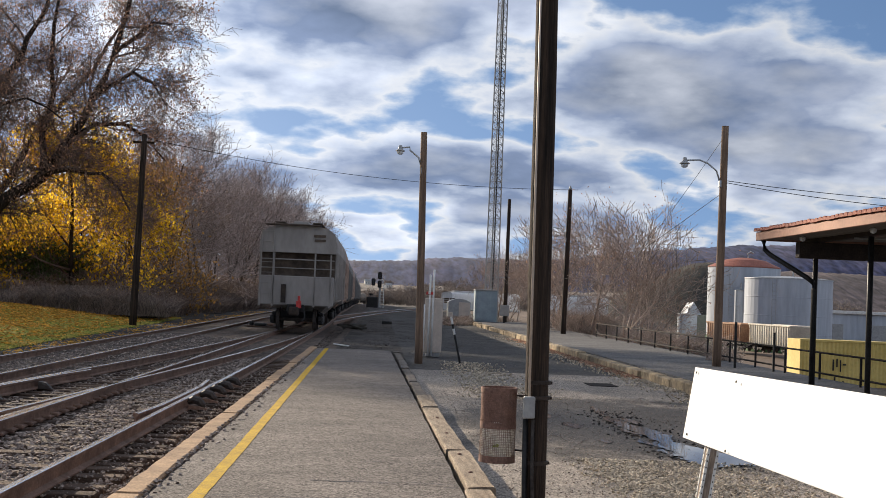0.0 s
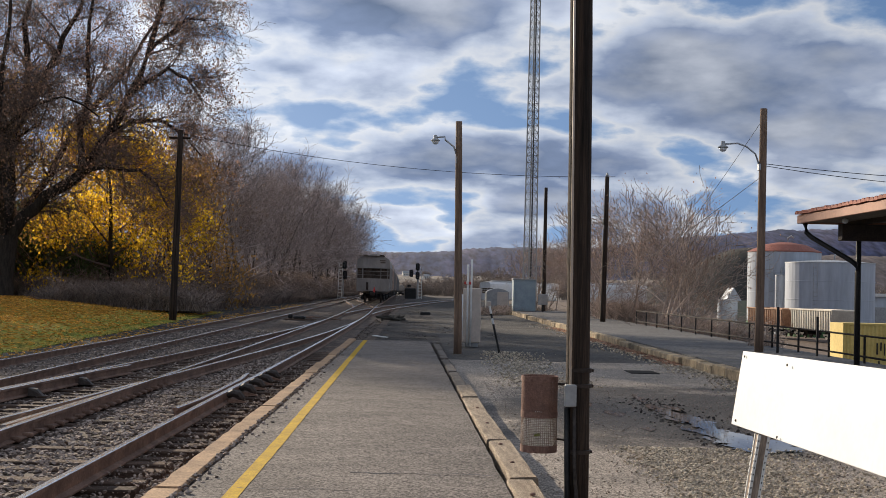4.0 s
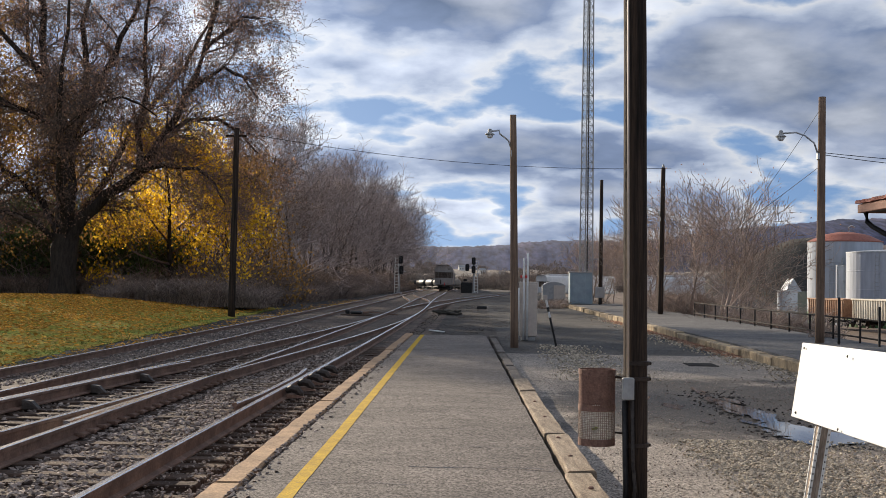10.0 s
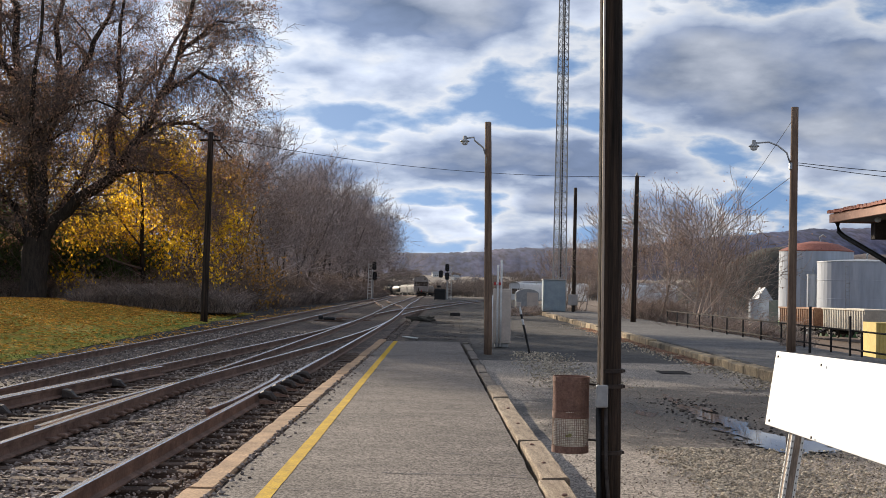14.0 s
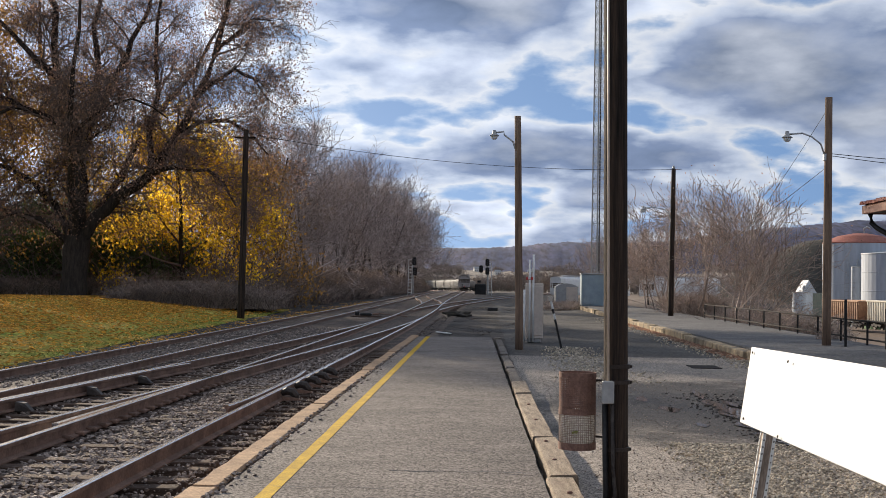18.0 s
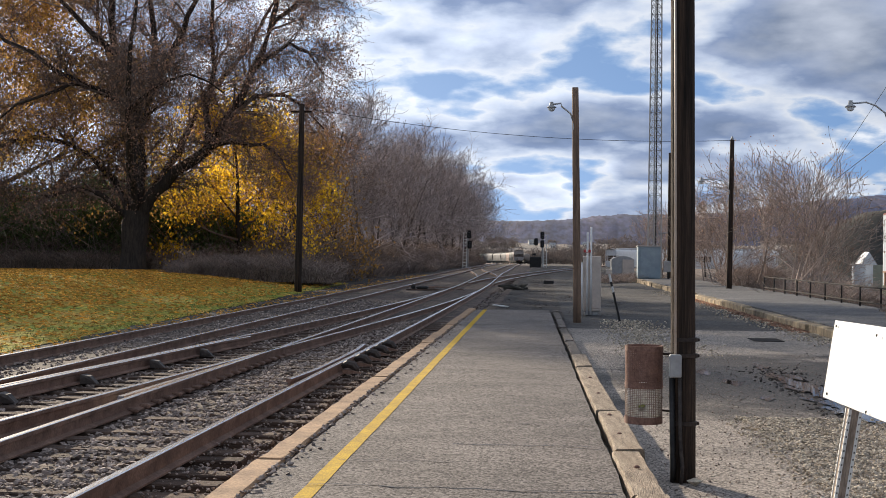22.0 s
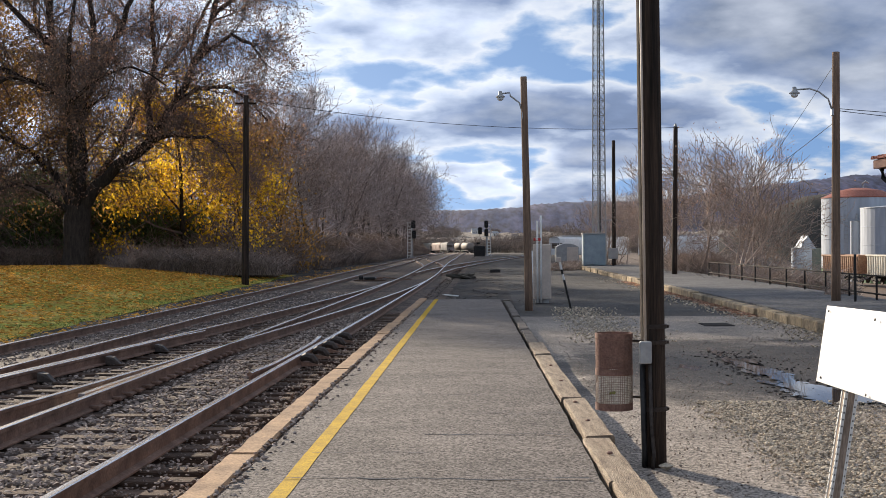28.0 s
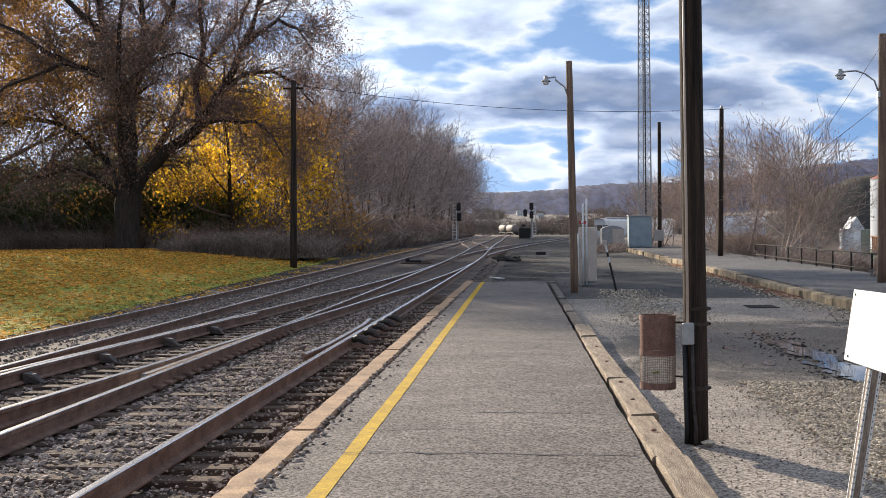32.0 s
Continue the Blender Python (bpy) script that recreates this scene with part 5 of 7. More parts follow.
copy_thing(green, pose(-22.6, 77.5, 0.2, 0, 0, 15))
copy_thing(green, pose(-40, 77, 0.3, 0, 0, 5))
copy_thing(green, pose(-20.5, 82, 0.2, 0, 0, -10))

for i in range(6):
    o = copy_thing(green, pose(-25.5 - 4.6 * i, 83 + rng.uniform(-1.5, 1.5), 0.4, 0, 0, rng.uniform(-20, 20)))
    o.scale = (1.2, 1.1, rng.uniform(1.2, 1.7))
    o = copy_thing(hedge, pose(-24.5 - 5.2 * i, 86 + rng.uniform(-1, 1), 0.4, 0, 0, rng.uniform(-12, 12)))
    o.scale = (1.0, 1.2, rng.uniform(2.2, 3.0))

# bare thicket beside the walkway
tan = [tree("bush", 70 + i, 6.6, 0.075, SHRUB, "twig_tan", "twig_tan", "tall bare multi-stemmed bush with tan twigs", "bush", group="bare bushes by the fence", leaf=("leaf_brown", 700, 0.5, (0.05, 0.11), "last dry leaves"), at=p) for i, p in enumerate(((12.7, 56.5, -0.6), (12.0, 64, -0.4)))]
for x, y, z, s in ((14.0, 60, -1.3, 0.85), (11.6, 71, -0.4, 0.9), (11.9, 77, -0.3, 0.7), (10.8, 88, -0.2, 0.75), (10.5, 95, -0.2, 0.8)):
    o = copy_thing(rng.choice(tan), pose(x, y, z, 0, 0, rng.uniform(0, 360)))
    o.scale = (s, s, s)
low = brush("brush", 63, 6, 3.0, 2.0, 900, "twig_tan", "low tangle of bare tan stems below the fence", (14.0, 54, -1.0), 0.012)
copy_thing(low, pose(12.6, 66, -0.4, 0, 0, 80))
weed = brush("weeds", 64, 0.8, 0.5, 0.4, 160, "twig_tan", "tuft of dry straw-coloured weeds", (11.2, 34.5, 0.14), 0.006)
for x, y in ((7.3, 82), (6.3, 80), (5.6, 78), (7.4, 88), (9.9, 84)):
    o = copy_thing(weed, pose(x, y, -0.13, 0, 0, rng.uniform(0, 360)))
    o.scale = (2.2, 2.2, 2.2)

# grass standing up along the edge of the lawn
b = Build()
for _ in range(5000):
    y = 20 + 50 * rng.random()
    x = -7.75 - 0.037 * (y - 20) - abs(rng.gauss(0, 1.3)) + 0.25 * noise.noise((y * 0.5, 1, 1))
    z, h, a = lawn_z(x, y) - 0.02, rng.uniform(0.03, 0.085), rng.uniform(0, 6.3)
    c, d = 0.02 * math.cos(a), 0.02 * math.sin(a)
    b.add([(x - c, y - d, z), (x + c, y + d, z), (x + rng.gauss(0, 0.04), y + rng.gauss(0, 0.04), z + h)], [(0, 1, 2)])
tagged(part("grass", b, M["blade"], fix=False), "tufts of green grass along the edge of the bank", "grass", kind="stuff")

# fallen leaves
b = Build()
for _ in range(26000):
    y = 22 + 50 * rng.random()
    x = -8.3 - 0.037 * (y - 20) - (abs(rng.gauss(0, 9)) if rng.random() < 0.3 else 2.6 + 2.0 * noise.noise((y * 0.16, 2, 4)) + abs(rng.gauss(0, 9)))
    s = rng.uniform(0.04, 0.1)
    a = rng.uniform(0, 6.3)
    z = lawn_z(x, y) + 0.02
    c, d = math.cos(a) * s, math.sin(a) * s
    b.add([(x - c, y - d, z), (x + d * 0.6, y - c * 0.6, z + s * 0.5), (x + c, y + d, z + 0.01), (x - d * 0.6, y + c * 0.6, z + s * 0.4)], [(0, 1, 2), (0, 2, 3)])
for _ in range(3200):
    y = 18 + 90 * rng.random() ** 1.3
    x = smooth_table(FAR, y) - 1.2 - abs(rng.gauss(0, 0.9))
    s, a, z = rng.uniform(0.03, 0.08), rng.uniform(0, 6.3), max(land(x, y), bed_z(x, y)) + 0.02
    c, d = math.cos(a) * s, math.sin(a) * s
    b.add([(x - c, y - d, z), (x + d * 0.6, y - c * 0.6, z + s * 0.5), (x + c, y + d, z + 0.01), (x - d * 0.6, y + c * 0.6, z + s * 0.4)], [(0, 1, 2), (0, 2, 3)])
tagged(part("fallen_leaves", b, M["leaf_ground"], fix=False), "yellow and orange leaves lying on the grass", "leaves", kind="stuff")
b = Build()
for _ in range(900):
    y = 28 + 26 * rng.random()
    x = 7.6 - abs(rng.gauss(0, 0.18))
    s, a = rng.uniform(0.03, 0.07), rng.uniform(0, 6.3)
    c, d = math.cos(a) * s, math.sin(a) * s
    b.add([(x - c, y - d, -0.1), (x + d * 0.6, y - c * 0.6, -0.08), (x + c, y + d, -0.09), (x - d * 0.6, y + c * 0.6, -0.06)], [(0, 1, 2), (0, 2, 3)])
tagged(part("fallen_leaves", b, M["leaf_brown"], fix=False), "rusty dead leaves drifted against the stone kerb", "leaves", kind="stuff")

for i in range(5):
    x, y = 17 + 2.3 * i + rng.uniform(-1, 1), 104 + rng.uniform(0, 22)
    o = copy_thing(rng.choice(masters[:2] + leafy_m * 2), pose(x, y, ground_z(x, y), 0, 0, rng.uniform(0, 360)))
    s = rng.uniform(0.36, 0.52)
    o.scale = (s, s, s)


# ---- poles and lamps ----
def wood_pole(name, x, y, z0, top, r0, r1, label, material="pole", lean=(0.0, 0.0), cat="pole"):
    th = thing(name, (x, y, z0), label, cat)
    h = top - z0
    b = Build()
    n = 9
    b.tube([(lean[0] * h * i / n + 0.006 * noise.noise((i * 0.9, x, 0)), lean[1] * h * i / n, -0.3 * (i == 0) + h * i / n) for i in range(n + 1)], [r0 + (r1 - r0) * i / n for i in range(n + 1)], 14)
    part("shaft", b, M[material], th, smooth=True)
    return th


def lamp_arm(th, z, reach, size, x0=0.0):
    b = Build()
    b.tube([(x0, 0, z - 0.55), (x0 - 0.12, 0, z - 0.2), (x0 - 0.35, 0, z - 0.02), (x0 - reach * 0.6, 0, z + 0.06), (x0 - reach, 0, z + 0.03)], 0.022, 8)
    arm = part("arm", b, M["galv"], th, "curved galvanised lamp arm", smooth=True)
    part("bracket", Build().box(x0 - 0.05, -0.07, z - 0.62, x0 + 0.02, 0.07, z - 0.45, 0.008), M["galv"], th)
    s = size
    head = part("lamp_head", Build().lathe([(0.03, 0.16), (0.07, 0.15), (0.085, 0.02), (0.1, 0.0), (0.19, -0.06), (0.2, -0.09), (0.0, -0.09)], 16, (0, 0, 0)), M["greysteel"], th, "grey metal lamp head", smooth=True)
    head.matrix_basis = Matrix.Translation((x0 - reach, 0, z)) @ Matrix.Scale(s, 4)
    part("globe", Build().lathe([(0.0, -0.24), (0.06, -0.235), (0.12, -0.19), (0.15, -0.09), (0.0, -0.09)], 16), M["glass"], head, "clear refractor globe", smooth=True)
    return arm


lp = wood_pole("street_lamp", 2.5, 31.5, -0.13, 5.83, 0.105, 0.082, "wooden lamp post with a curved arm and street lamp", "polegrey", (-0.018, 0), "street lamp")
lamp_arm(lp, 5.5, 0.6, 0.62, -0.1)
rp = wood_pole("street_lamp", 10.1, 31.0, 0.14, 6.3, 0.115, 0.09, "wooden utility pole with a street lamp on a long arm", "polegrey", (0.004, 0), "street lamp")
lamp_arm(rp, 5.2, 0.95, 0.68, -0.05)
tp = wood_pole("utility_pole", -9.5, 55.9, -0.25, 8.35, 0.17, 0.12, "dark wooden utility pole beside the track", "pole", (0.012, 0), "utility pole")
part("crossarm", Build().box(-0.4, -0.04, 8.2, 0.55, 0.04, 8.28, 0.01), M["pole"], tp)
for dx in (-0.4, 0.1, 0.38):
    part("insulator", Build().lathe([(0.03, 0), (0.05, 0.03), (0.035, 0.06), (0.05, 0.09), (0.02, 0.13)], 10, (dx + 0.1, 0, 8.31)), M["greysteel"], tp)
mp = wood_pole("utility_pole", 10.15, 58.0, 0.1, 6.95, 0.13, 0.1, "brown utility pole among bare bushes", "pole", (0.012, 0), "utility pole")
lamp_arm(mp, 5.0, 1.3, 0.8, 0.0)
part("insulator", Build().lathe([(0.05, 0), (0.08, 0.05), (0.05, 0.12), (0.02, 0.18)], 10, (0.08, 0, 6.85)), M["greysteel"], mp)
p4 = wood_pole("utility_pole", 9.9, 83.0, 0.1, 8.4, 0.14, 0.11, "tall brown utility pole beside the radio mast", "pole", (0, 0), "utility pole")
mb = thing("meter_box", (9.6, 80.5, 0.12), "small grey meter box on a steel stand", "meter box")
part("stand", Build().box(-0.06, -0.04, 0, 0.06, 0.04, 0.5, 0.01), M["blacksteel"], mb)
part("box", Build().box(-0.3, -0.14, 0.45, 0.3, 0.14, 1.15, 0.02), M["greysteel"], mb)

# the pole by the trash can, with its conduits and straps
np_ = wood_pole("light_pole", 2.7, 9.22, -0.12, 6.2, 0.094, 0.085, "dark weathered wooden pole with steel conduits and junction box", "pole", (-0.011, 0), "pole")
con = Build()
con.tube([(-0.085, -0.06, 0.0), (-0.088, -0.09, 0.12), (-0.09, -0.075, 0.25), (-0.098, -0.06, 0.78)], 0.021, 8)
part("conduit", con, M["blacksteel"], np_, "black steel conduit", smooth=True)
con = Build()
con.tube([(-0.03, -0.13, -0.02), (-0.02, -0.118, 0.12), (-0.035, -0.105, 0.3), (-0.045, -0.1, 0.78)], 0.014, 8)
part("conduit", con, M["wheel"], np_, "thin dull steel conduit", smooth=True)
# upper conduit; its pale tan also paints the sunlit edge of the pole
con = Build()
con.tube([(-0.075, -0.07, 0.9), (-0.09, -0.06, 3.0), (-0.125, -0.055, 6.2)], 0.012, 8)
part("conduit", con, M["tancab"], np_, "upper conduit, pale tone giving the pole's sunlit edge", smooth=True)
part("junction_box", Build().box(-0.125, -0.15, 0.79, -0.035, -0.085, 0.96, 0.008), M["greysteel"], np_, "grey metal junction box")
for z in (0.42, 0.93, 1.05):
    b = Build()
    b.lathe([(0.094, 0), (0.101, 0.003), (0.101, 0.03), (0.094, 0.033)], 20, (0, 0, z))
    st = part("strap", b, M["brownsteel"], np_, "rusty steel strap")
    part("bolt", Build().box(0.095, -0.02, z + 0.004, 0.112, 0.0, z + 0.028, 0.004), M["brownsteel"], st)
rk = thing("stone", (2.76, 9.03, -0.1), "tan stone at the foot of the pole", "stone")
part("rock", Build().add([(u * 0.07, v * 0.05, w * 0.035) for u, v, w in ICO], ICO_F), M["tanstone"], rk)

# wire mesh trash can hung on the pole
CX, CY, CZ0, CZ1, CR = 2.41, 9.38, 0.29, 0.885, 0.142
can = thing("trash_can", (CX, CY, CZ0), "rusty expanded-metal trash can hung on the pole with a white liner", "trash can")
H = CZ1 - CZ0
for z, tall in ((0.0, 0.055), (0.27, 0.05), (H - 0.04, 0.04)):
    part("band", Build().lathe([(CR - 0.005, z), (CR + 0.004, z), (CR + 0.004, z + tall), (CR - 0.005, z + tall), (CR - 0.005, z)], 36).uncap(), M["canrust"], can, "rusty hoop", smooth=False)
k = 52
for za, zb, rows, wide, m, lab in ((0.05, 0.275, 17, 0.0014, "canwire", "pale wire mesh"), (0.315, H - 0.035, 17, 0.0042, "canrust", "rusty punched metal")):
    b = Build()
    for i in range(k):
        a, d = 2 * math.pi * i / k, wide / CR
        b.add([(r * math.cos(a + u), r * math.sin(a + u), z) for z in (za, zb) for r, u in ((CR + 0.001, -d), (CR + 0.001, d), (CR - 0.002, d), (CR - 0.002, -d))], [(0, 1, 5, 4), (1, 2, 6, 5), (2, 3, 7, 6), (3, 0, 4, 7)])
    for j in range(1, rows):
        z = za + (zb - za) * j / rows
        b.lathe([(CR - 0.002, z - wide), (CR + 0.0005, z - wide), (CR + 0.0005, z + wide), (CR - 0.002, z + wide), (CR - 0.002, z - wide)], 36)
        b.uncap()
    part("mesh_side", b, M[m], can, lab, fix=False)
part("bottom", Build().lathe([(0.0, 0.004), (CR - 0.004, 0.004), (CR - 0.004, 0.012), (0.0, 0.012)], 28), M["canrust"], can)
b = Build()
prof = [(0.0, 0.02), (0.11, 0.02), (0.13, 0.07), (0.134, 0.18), (0.13, 0.26), (0.09, 0.3), (0.0, 0.29)]
b.lathe(prof, 24)
b.v = [(x * (1 + 0.12 * noise.noise((x * 14, y * 14, z * 14))), y * (1 + 0.12 * noise.noise((x * 14, y * 14, z * 14 + 5))), z + 0.02 * noise.noise((x * 20, y * 20, z))) for x, y, z in b.v]
part("liner", b, M["litter"], can, "crumpled white plastic liner", smooth=True)
b = Build()
b.add([(0.045 * u - 0.02, 0.03 * v - 0.113, 0.045 * w + 0.13) for u, v, w in ICO], ICO_F)
part("wrapper", b, M["litter_green"], can, "yellow-green wrapper in the liner")
for z in (0.1, H - 0.06):
    part("hanger", Build().tube([(CR, -0.02, z), (CR + 0.05, -0.05, z), (0.27, -0.12, z)], 0.009, 6), M["brownsteel"], can)

# barricade: a long white board on splayed perforated legs
bar = thing("barricade", label="long blank white board barricade on perforated steel legs", category="barricade")
TL, BL, TR = Vector((2.73, 4.44, 1.34)), Vector((2.69, 4.43, 1.05)), Vector((2.735, 2.2, 1.345))
ax = (TR - TL).normalized()
upv = (TL - BL).normalized()
nrm = ax.cross(upv).normalized()
W, Hh = (TR - TL).length, (TL - BL).length
frame_m = Matrix((( *ax, 0), (*upv, 0), (*nrm, 0), (0, 0, 0, 1))).transposed()
frame_m.translation = BL
b = Build().box(0, 0, -0.011, W, Hh, 0.011, 0.002)
ob = part("board", b, M["whiteboard"], bar, "blank white board")
ob.matrix_basis = frame_m
b = Build().box(W, 0, -0.012, W + 0.004, Hh, 0.012)
ob = part("edge_strip", b, M["carorange"], bar, "orange board end")
ob.matrix_basis = frame_m
for u, w in ((0.06, 0.02), (0.06, Hh - 0.02), (0.62, 0.02), (0.62, Hh - 0.02), (W - 0.06, 0.03), (W - 0.06, Hh - 0.03)):
    for sgn in (1, -1):
        ob = part("screw", Build().lathe([(0.005, 0), (0.005, 0.003), (0.003, 0.004)], 8), M["blacksteel"], bar)
        ob.matrix_basis = frame_m @ Matrix.Translation((u, w, sgn * 0.011)) @ (Matrix.Rotation(math.pi, 4, "X") if sgn < 0 else Matrix())


def leg(u, foot, back=0.038):
    top = frame_m @ Vector((u, Hh - 0.015, -back))
    foot = Vector(foot)
    b = Build()
    ln = (top - foot).length
    b.box(-0.021, -0.021, 0, 0.021, 0.021, ln, 0.003)
    ob = part("leg", b, M["legwood"], bar, "weathered grey-brown leg")
    for sx in (-1, 1):
        for sy in (-1, 1):
            b = Build()
            cx, cy = sx * 0.018, sy * 0.018
            b.box(cx - 0.0055, cy - 0.0055, 0, cx + 0.0055, cy + 0.0055, ln - 0.002, 0.001)
            for i in range(int(ln / 0.025)):
                z = 0.015 + i * 0.025
                b.box(cx + sx * 0.005, cy - 0.0022, z, cx + sx * 0.006, cy + 0.0022, z + 0.006, 0, 1)
                b.box(cx - 0.0022, cy + sy * 0.005, z, cx + 0.0022, cy + sy * 0.006, z + 0.006, 0, 1)
            part("edge_angle", b, [M["white"], M["blacksteel"]], ob, "pale punched metal edge")
    ob.matrix_basis = Matrix.Translation(foot) @ (top - foot).to_track_quat("Z", "Y").to_matrix().to_4x4()


leg(0.3, (2.545, 4.13, -0.11))
leg(W - 0.3, (2.9, 2.5, -0.11), 0.06)

# tan equipment cabinet with white tubes, and a leaning marker post
cab = thing("equipment_cabinet", (3.2, 35.4, -0.12), "tan metal trackside cabinet with tall white tubes", "cabinet")
part("body", Build().box(-0.44, -0.22, 0.12, 0.06, 0.3, 1.68, 0.02), M["tancab"], cab)
part("base", Build().box(-0.38, -0.16, 0.0, 0.0, 0.24, 0.13, 0.01), M["greysteel"], cab)
part("door", Build().box(-0.4, -0.235, 0.2, 0.02, -0.221, 1.6, 0.006), M["tancab"], cab)
for dx, h in ((-0.33, 2.35), (-0.23, 2.5), (-0.48, 1.5)):
    part("tube", Build().tube([(dx, -0.26, 0.02), (dx, -0.26, h)], 0.028, 10), M["white"], cab, "white vertical tube", smooth=True)
part("marker", Build().box(-0.44, -0.3, 1.78, -0.24, -0.28, 1.86, 0.005), M["red"], cab, "small red and white arm")
part("marker_band", Build().box(-0.38, -0.305, 1.79, -0.31, -0.28, 1.87, 0.004), M["white"], cab)
post = thing("marker_post", (3.62, 32.3, -0.12), "leaning black and white marker post", "post")
for i, (a, c, m) in enumerate(((0, 0.75, "blacksteel"), (0.75, 0.9, "white"), (0.9, 1.02, "blacksteel"), (1.02, 1.25, "white"))):
    part("band", Build().tube([(-0.235 * a, 0, a), (-0.235 * c, 0, c)], 0.03, 8), M[m], post)
part("cap", Build().box(-0.37, -0.04, 1.22, -0.25, 0.04, 1.34, 0.01), M["tancab"], post)

# radio mast with its hut
mast = thing("radio_mast", (8.95, 83.5, 0.1), "tall slender steel lattice radio mast", "radio mast")
HT = 32.0
cor = [(0.52 * math.cos(a), 0.52 * math.sin(a)) for a in (math.pi / 2, math.pi * 7 / 6, math.pi * 11 / 6)]


def at_h(i, z):
    k = 1 - 0.45 * z / HT
    return (cor[i % 3][0] * k, cor[i % 3][1] * k, z)


for i in range(3):
    part("leg", Build().tube([at_h(i, 0), at_h(i, HT)], 0.045, 6), M["greysteel"], mast)
for i in range(3):
    b = Build()
    z = 0.0
    while z < HT - 0.6:
        b.tube([at_h(i, z), at_h(i + 1, z + 0.5)], 0.016, 4, cap=False)
        b.tube([at_h(i + 1, z), at_h(i, z + 0.5)], 0.016, 4, cap=False)
        b.tube([at_h(i, z + 0.5), at_h(i + 1, z + 0.5)], 0.016, 4, cap=False)
        z += 0.5
    part("lattice", b, M["greysteel"], mast, fix=False)
part("feeder", Build().tube([(0.1, 0.05, 0), (0.07, 0.04, HT)], 0.05, 6), M["blacksteel"], mast)
part("dish_arm", Build().tube([(0.3, 0, 3.0), (1.2, -0.2, 3.05)], 0.04, 6), M["galv"], mast)
hut = thing("equipment_hut", (8.5, 82.0, 0.12), "pale blue-grey metal equipment hut at the foot of the mast", "hut")
part("body", Build().box(-0.75, -0.5, 0, 0.7, 0.7, 2.05, 0.02), M["bluehut"], hut)
part("door", Build().box(-0.6, -0.53, 0.08, 0.28, -0.502, 1.98, 0.01), M["bluehut"], hut, "light blue-grey door")
part("roof", Build().box(-0.8, -0.56, 2.05, 0.76, 0.76, 2.13, 0.02), M["greysteel"], hut)
shed = thing("storage_shed", (8.7, 112, -0.35), "small grey shed with an arched roof", "shed")
b = Build()
prof = [(-1.0, 0), (-1.0, 1.6), (-0.75, 1.76), (-0.4, 1.87), (0, 1.92), (0.4, 1.87), (0.75, 1.76), (1.0, 1.6), (1.0, 0)]
b.sweep(prof, [(0, 0, 0), (0, 2.4, 0)])
part("shell", b, M["greysteel"], shed)
part("door", Build().box(-0.05, -0.03, 0.05, 0.95, 0.0, 1.6, 0.01), M["tancab"], shed)

# small things on the ground
deb = thing("debris", (0.15, 62, -0.16), "heap of dark broken timber on the cinders", "debris")
for i in range(11):
    ob = part("plank", Build().box(-0.4, -0.08, 0, 0.4, 0.08, 0.1, 0.02), M["pile"], deb)
    ob.matrix_basis = pose(rng.uniform(-0.4, 0.45), rng.uniform(-0.9, 0.9), 0.016 * i, 0, rng.uniform(-12, 12), rng.uniform(-70, 70))
sw = thing("switch_stand", (-4.2, 60, -0.2), "low dark switch machine beside the track", "switch machine")
part("base", Build().box(-0.75, -0.35, 0, 0.75, 0.35, 0.08, 0.02), M["tie"], sw)
part("housing", Build().box(-0.3, -0.25, 0.08, 0.28, 0.25, 0.21, 0.05), M["blacksteel"], sw)
part("motor", Build().lathe([(0.1, -0.1), (0.11, 0.0), (0.11, 0.08), (0.07, 0.12)], 12, (-0.45, 0.05, 0.16)), M["blacksteel"], sw)
part("crank", Build().box(0.3, -0.1, 0.1, 0.62, 0.1, 0.2, 0.03), M["rust"], sw)
part("rod", Build().tube([(0.5, 0, 0.2), (2.0, 0, 0.06)], 0.03, 6), M["rust"], sw)
blk = thing("concrete_block", (1.95, 73.4, -0.17), "small dark block lying on the cinders", "block")
part("body", Build().box(-0.3, -0.2, 0, 0.3, 0.2, 0.25, 0.03), M["blacksteel"], blk)
brd = thing("board_scrap", (0.25, 40.5, -0.13), "pale scrap of board lying on the cinders", "board")
ob = part("board", Build().box(-0.3, -0.06, 0, 0.3, 0.06, 0.03, 0.005), M["white"], brd)
ob.matrix_basis = pose(0, 0, 0.02, 0, 3, -38)

# ---- fence, canopy ----
fen = thing("pipe_fence", label="brown two-rail pipe fence along the walkway", category="fence")
y = 10.0
ps = []
while y < 55.5:
    ps.append((11.15, y))
    y += 2.35
for x, y in ps:
    part("post", Build().tube([(x, y, -0.3), (x, y, 0.75)], 0.028, 8), M["darkiron"], fen, smooth=True)
for z in (0.28, 0.73):
    part("rail", Build().tube([(11.15, ps[0][1], z), (11.15, ps[-1][1], z)], 0.022, 8), M["darkiron"], fen, smooth=True)
big_post = thing("gate_post", (10.4, 30.4, 0.13), "dark steel gate post by the fence", "post")
part("post", Build().box(-0.028, -0.028, 0, 0.028, 0.028, 1.15, 0.006), M["blacksteel"], big_post)
gst = thing("gate_post", (11.0, 29.2, 0.13), "shorter dark steel gate post by the fence", "post")
part("post", Build().box(-0.025, -0.025, 0, 0.025, 0.025, 0.95, 0.006), M["blacksteel"], gst)

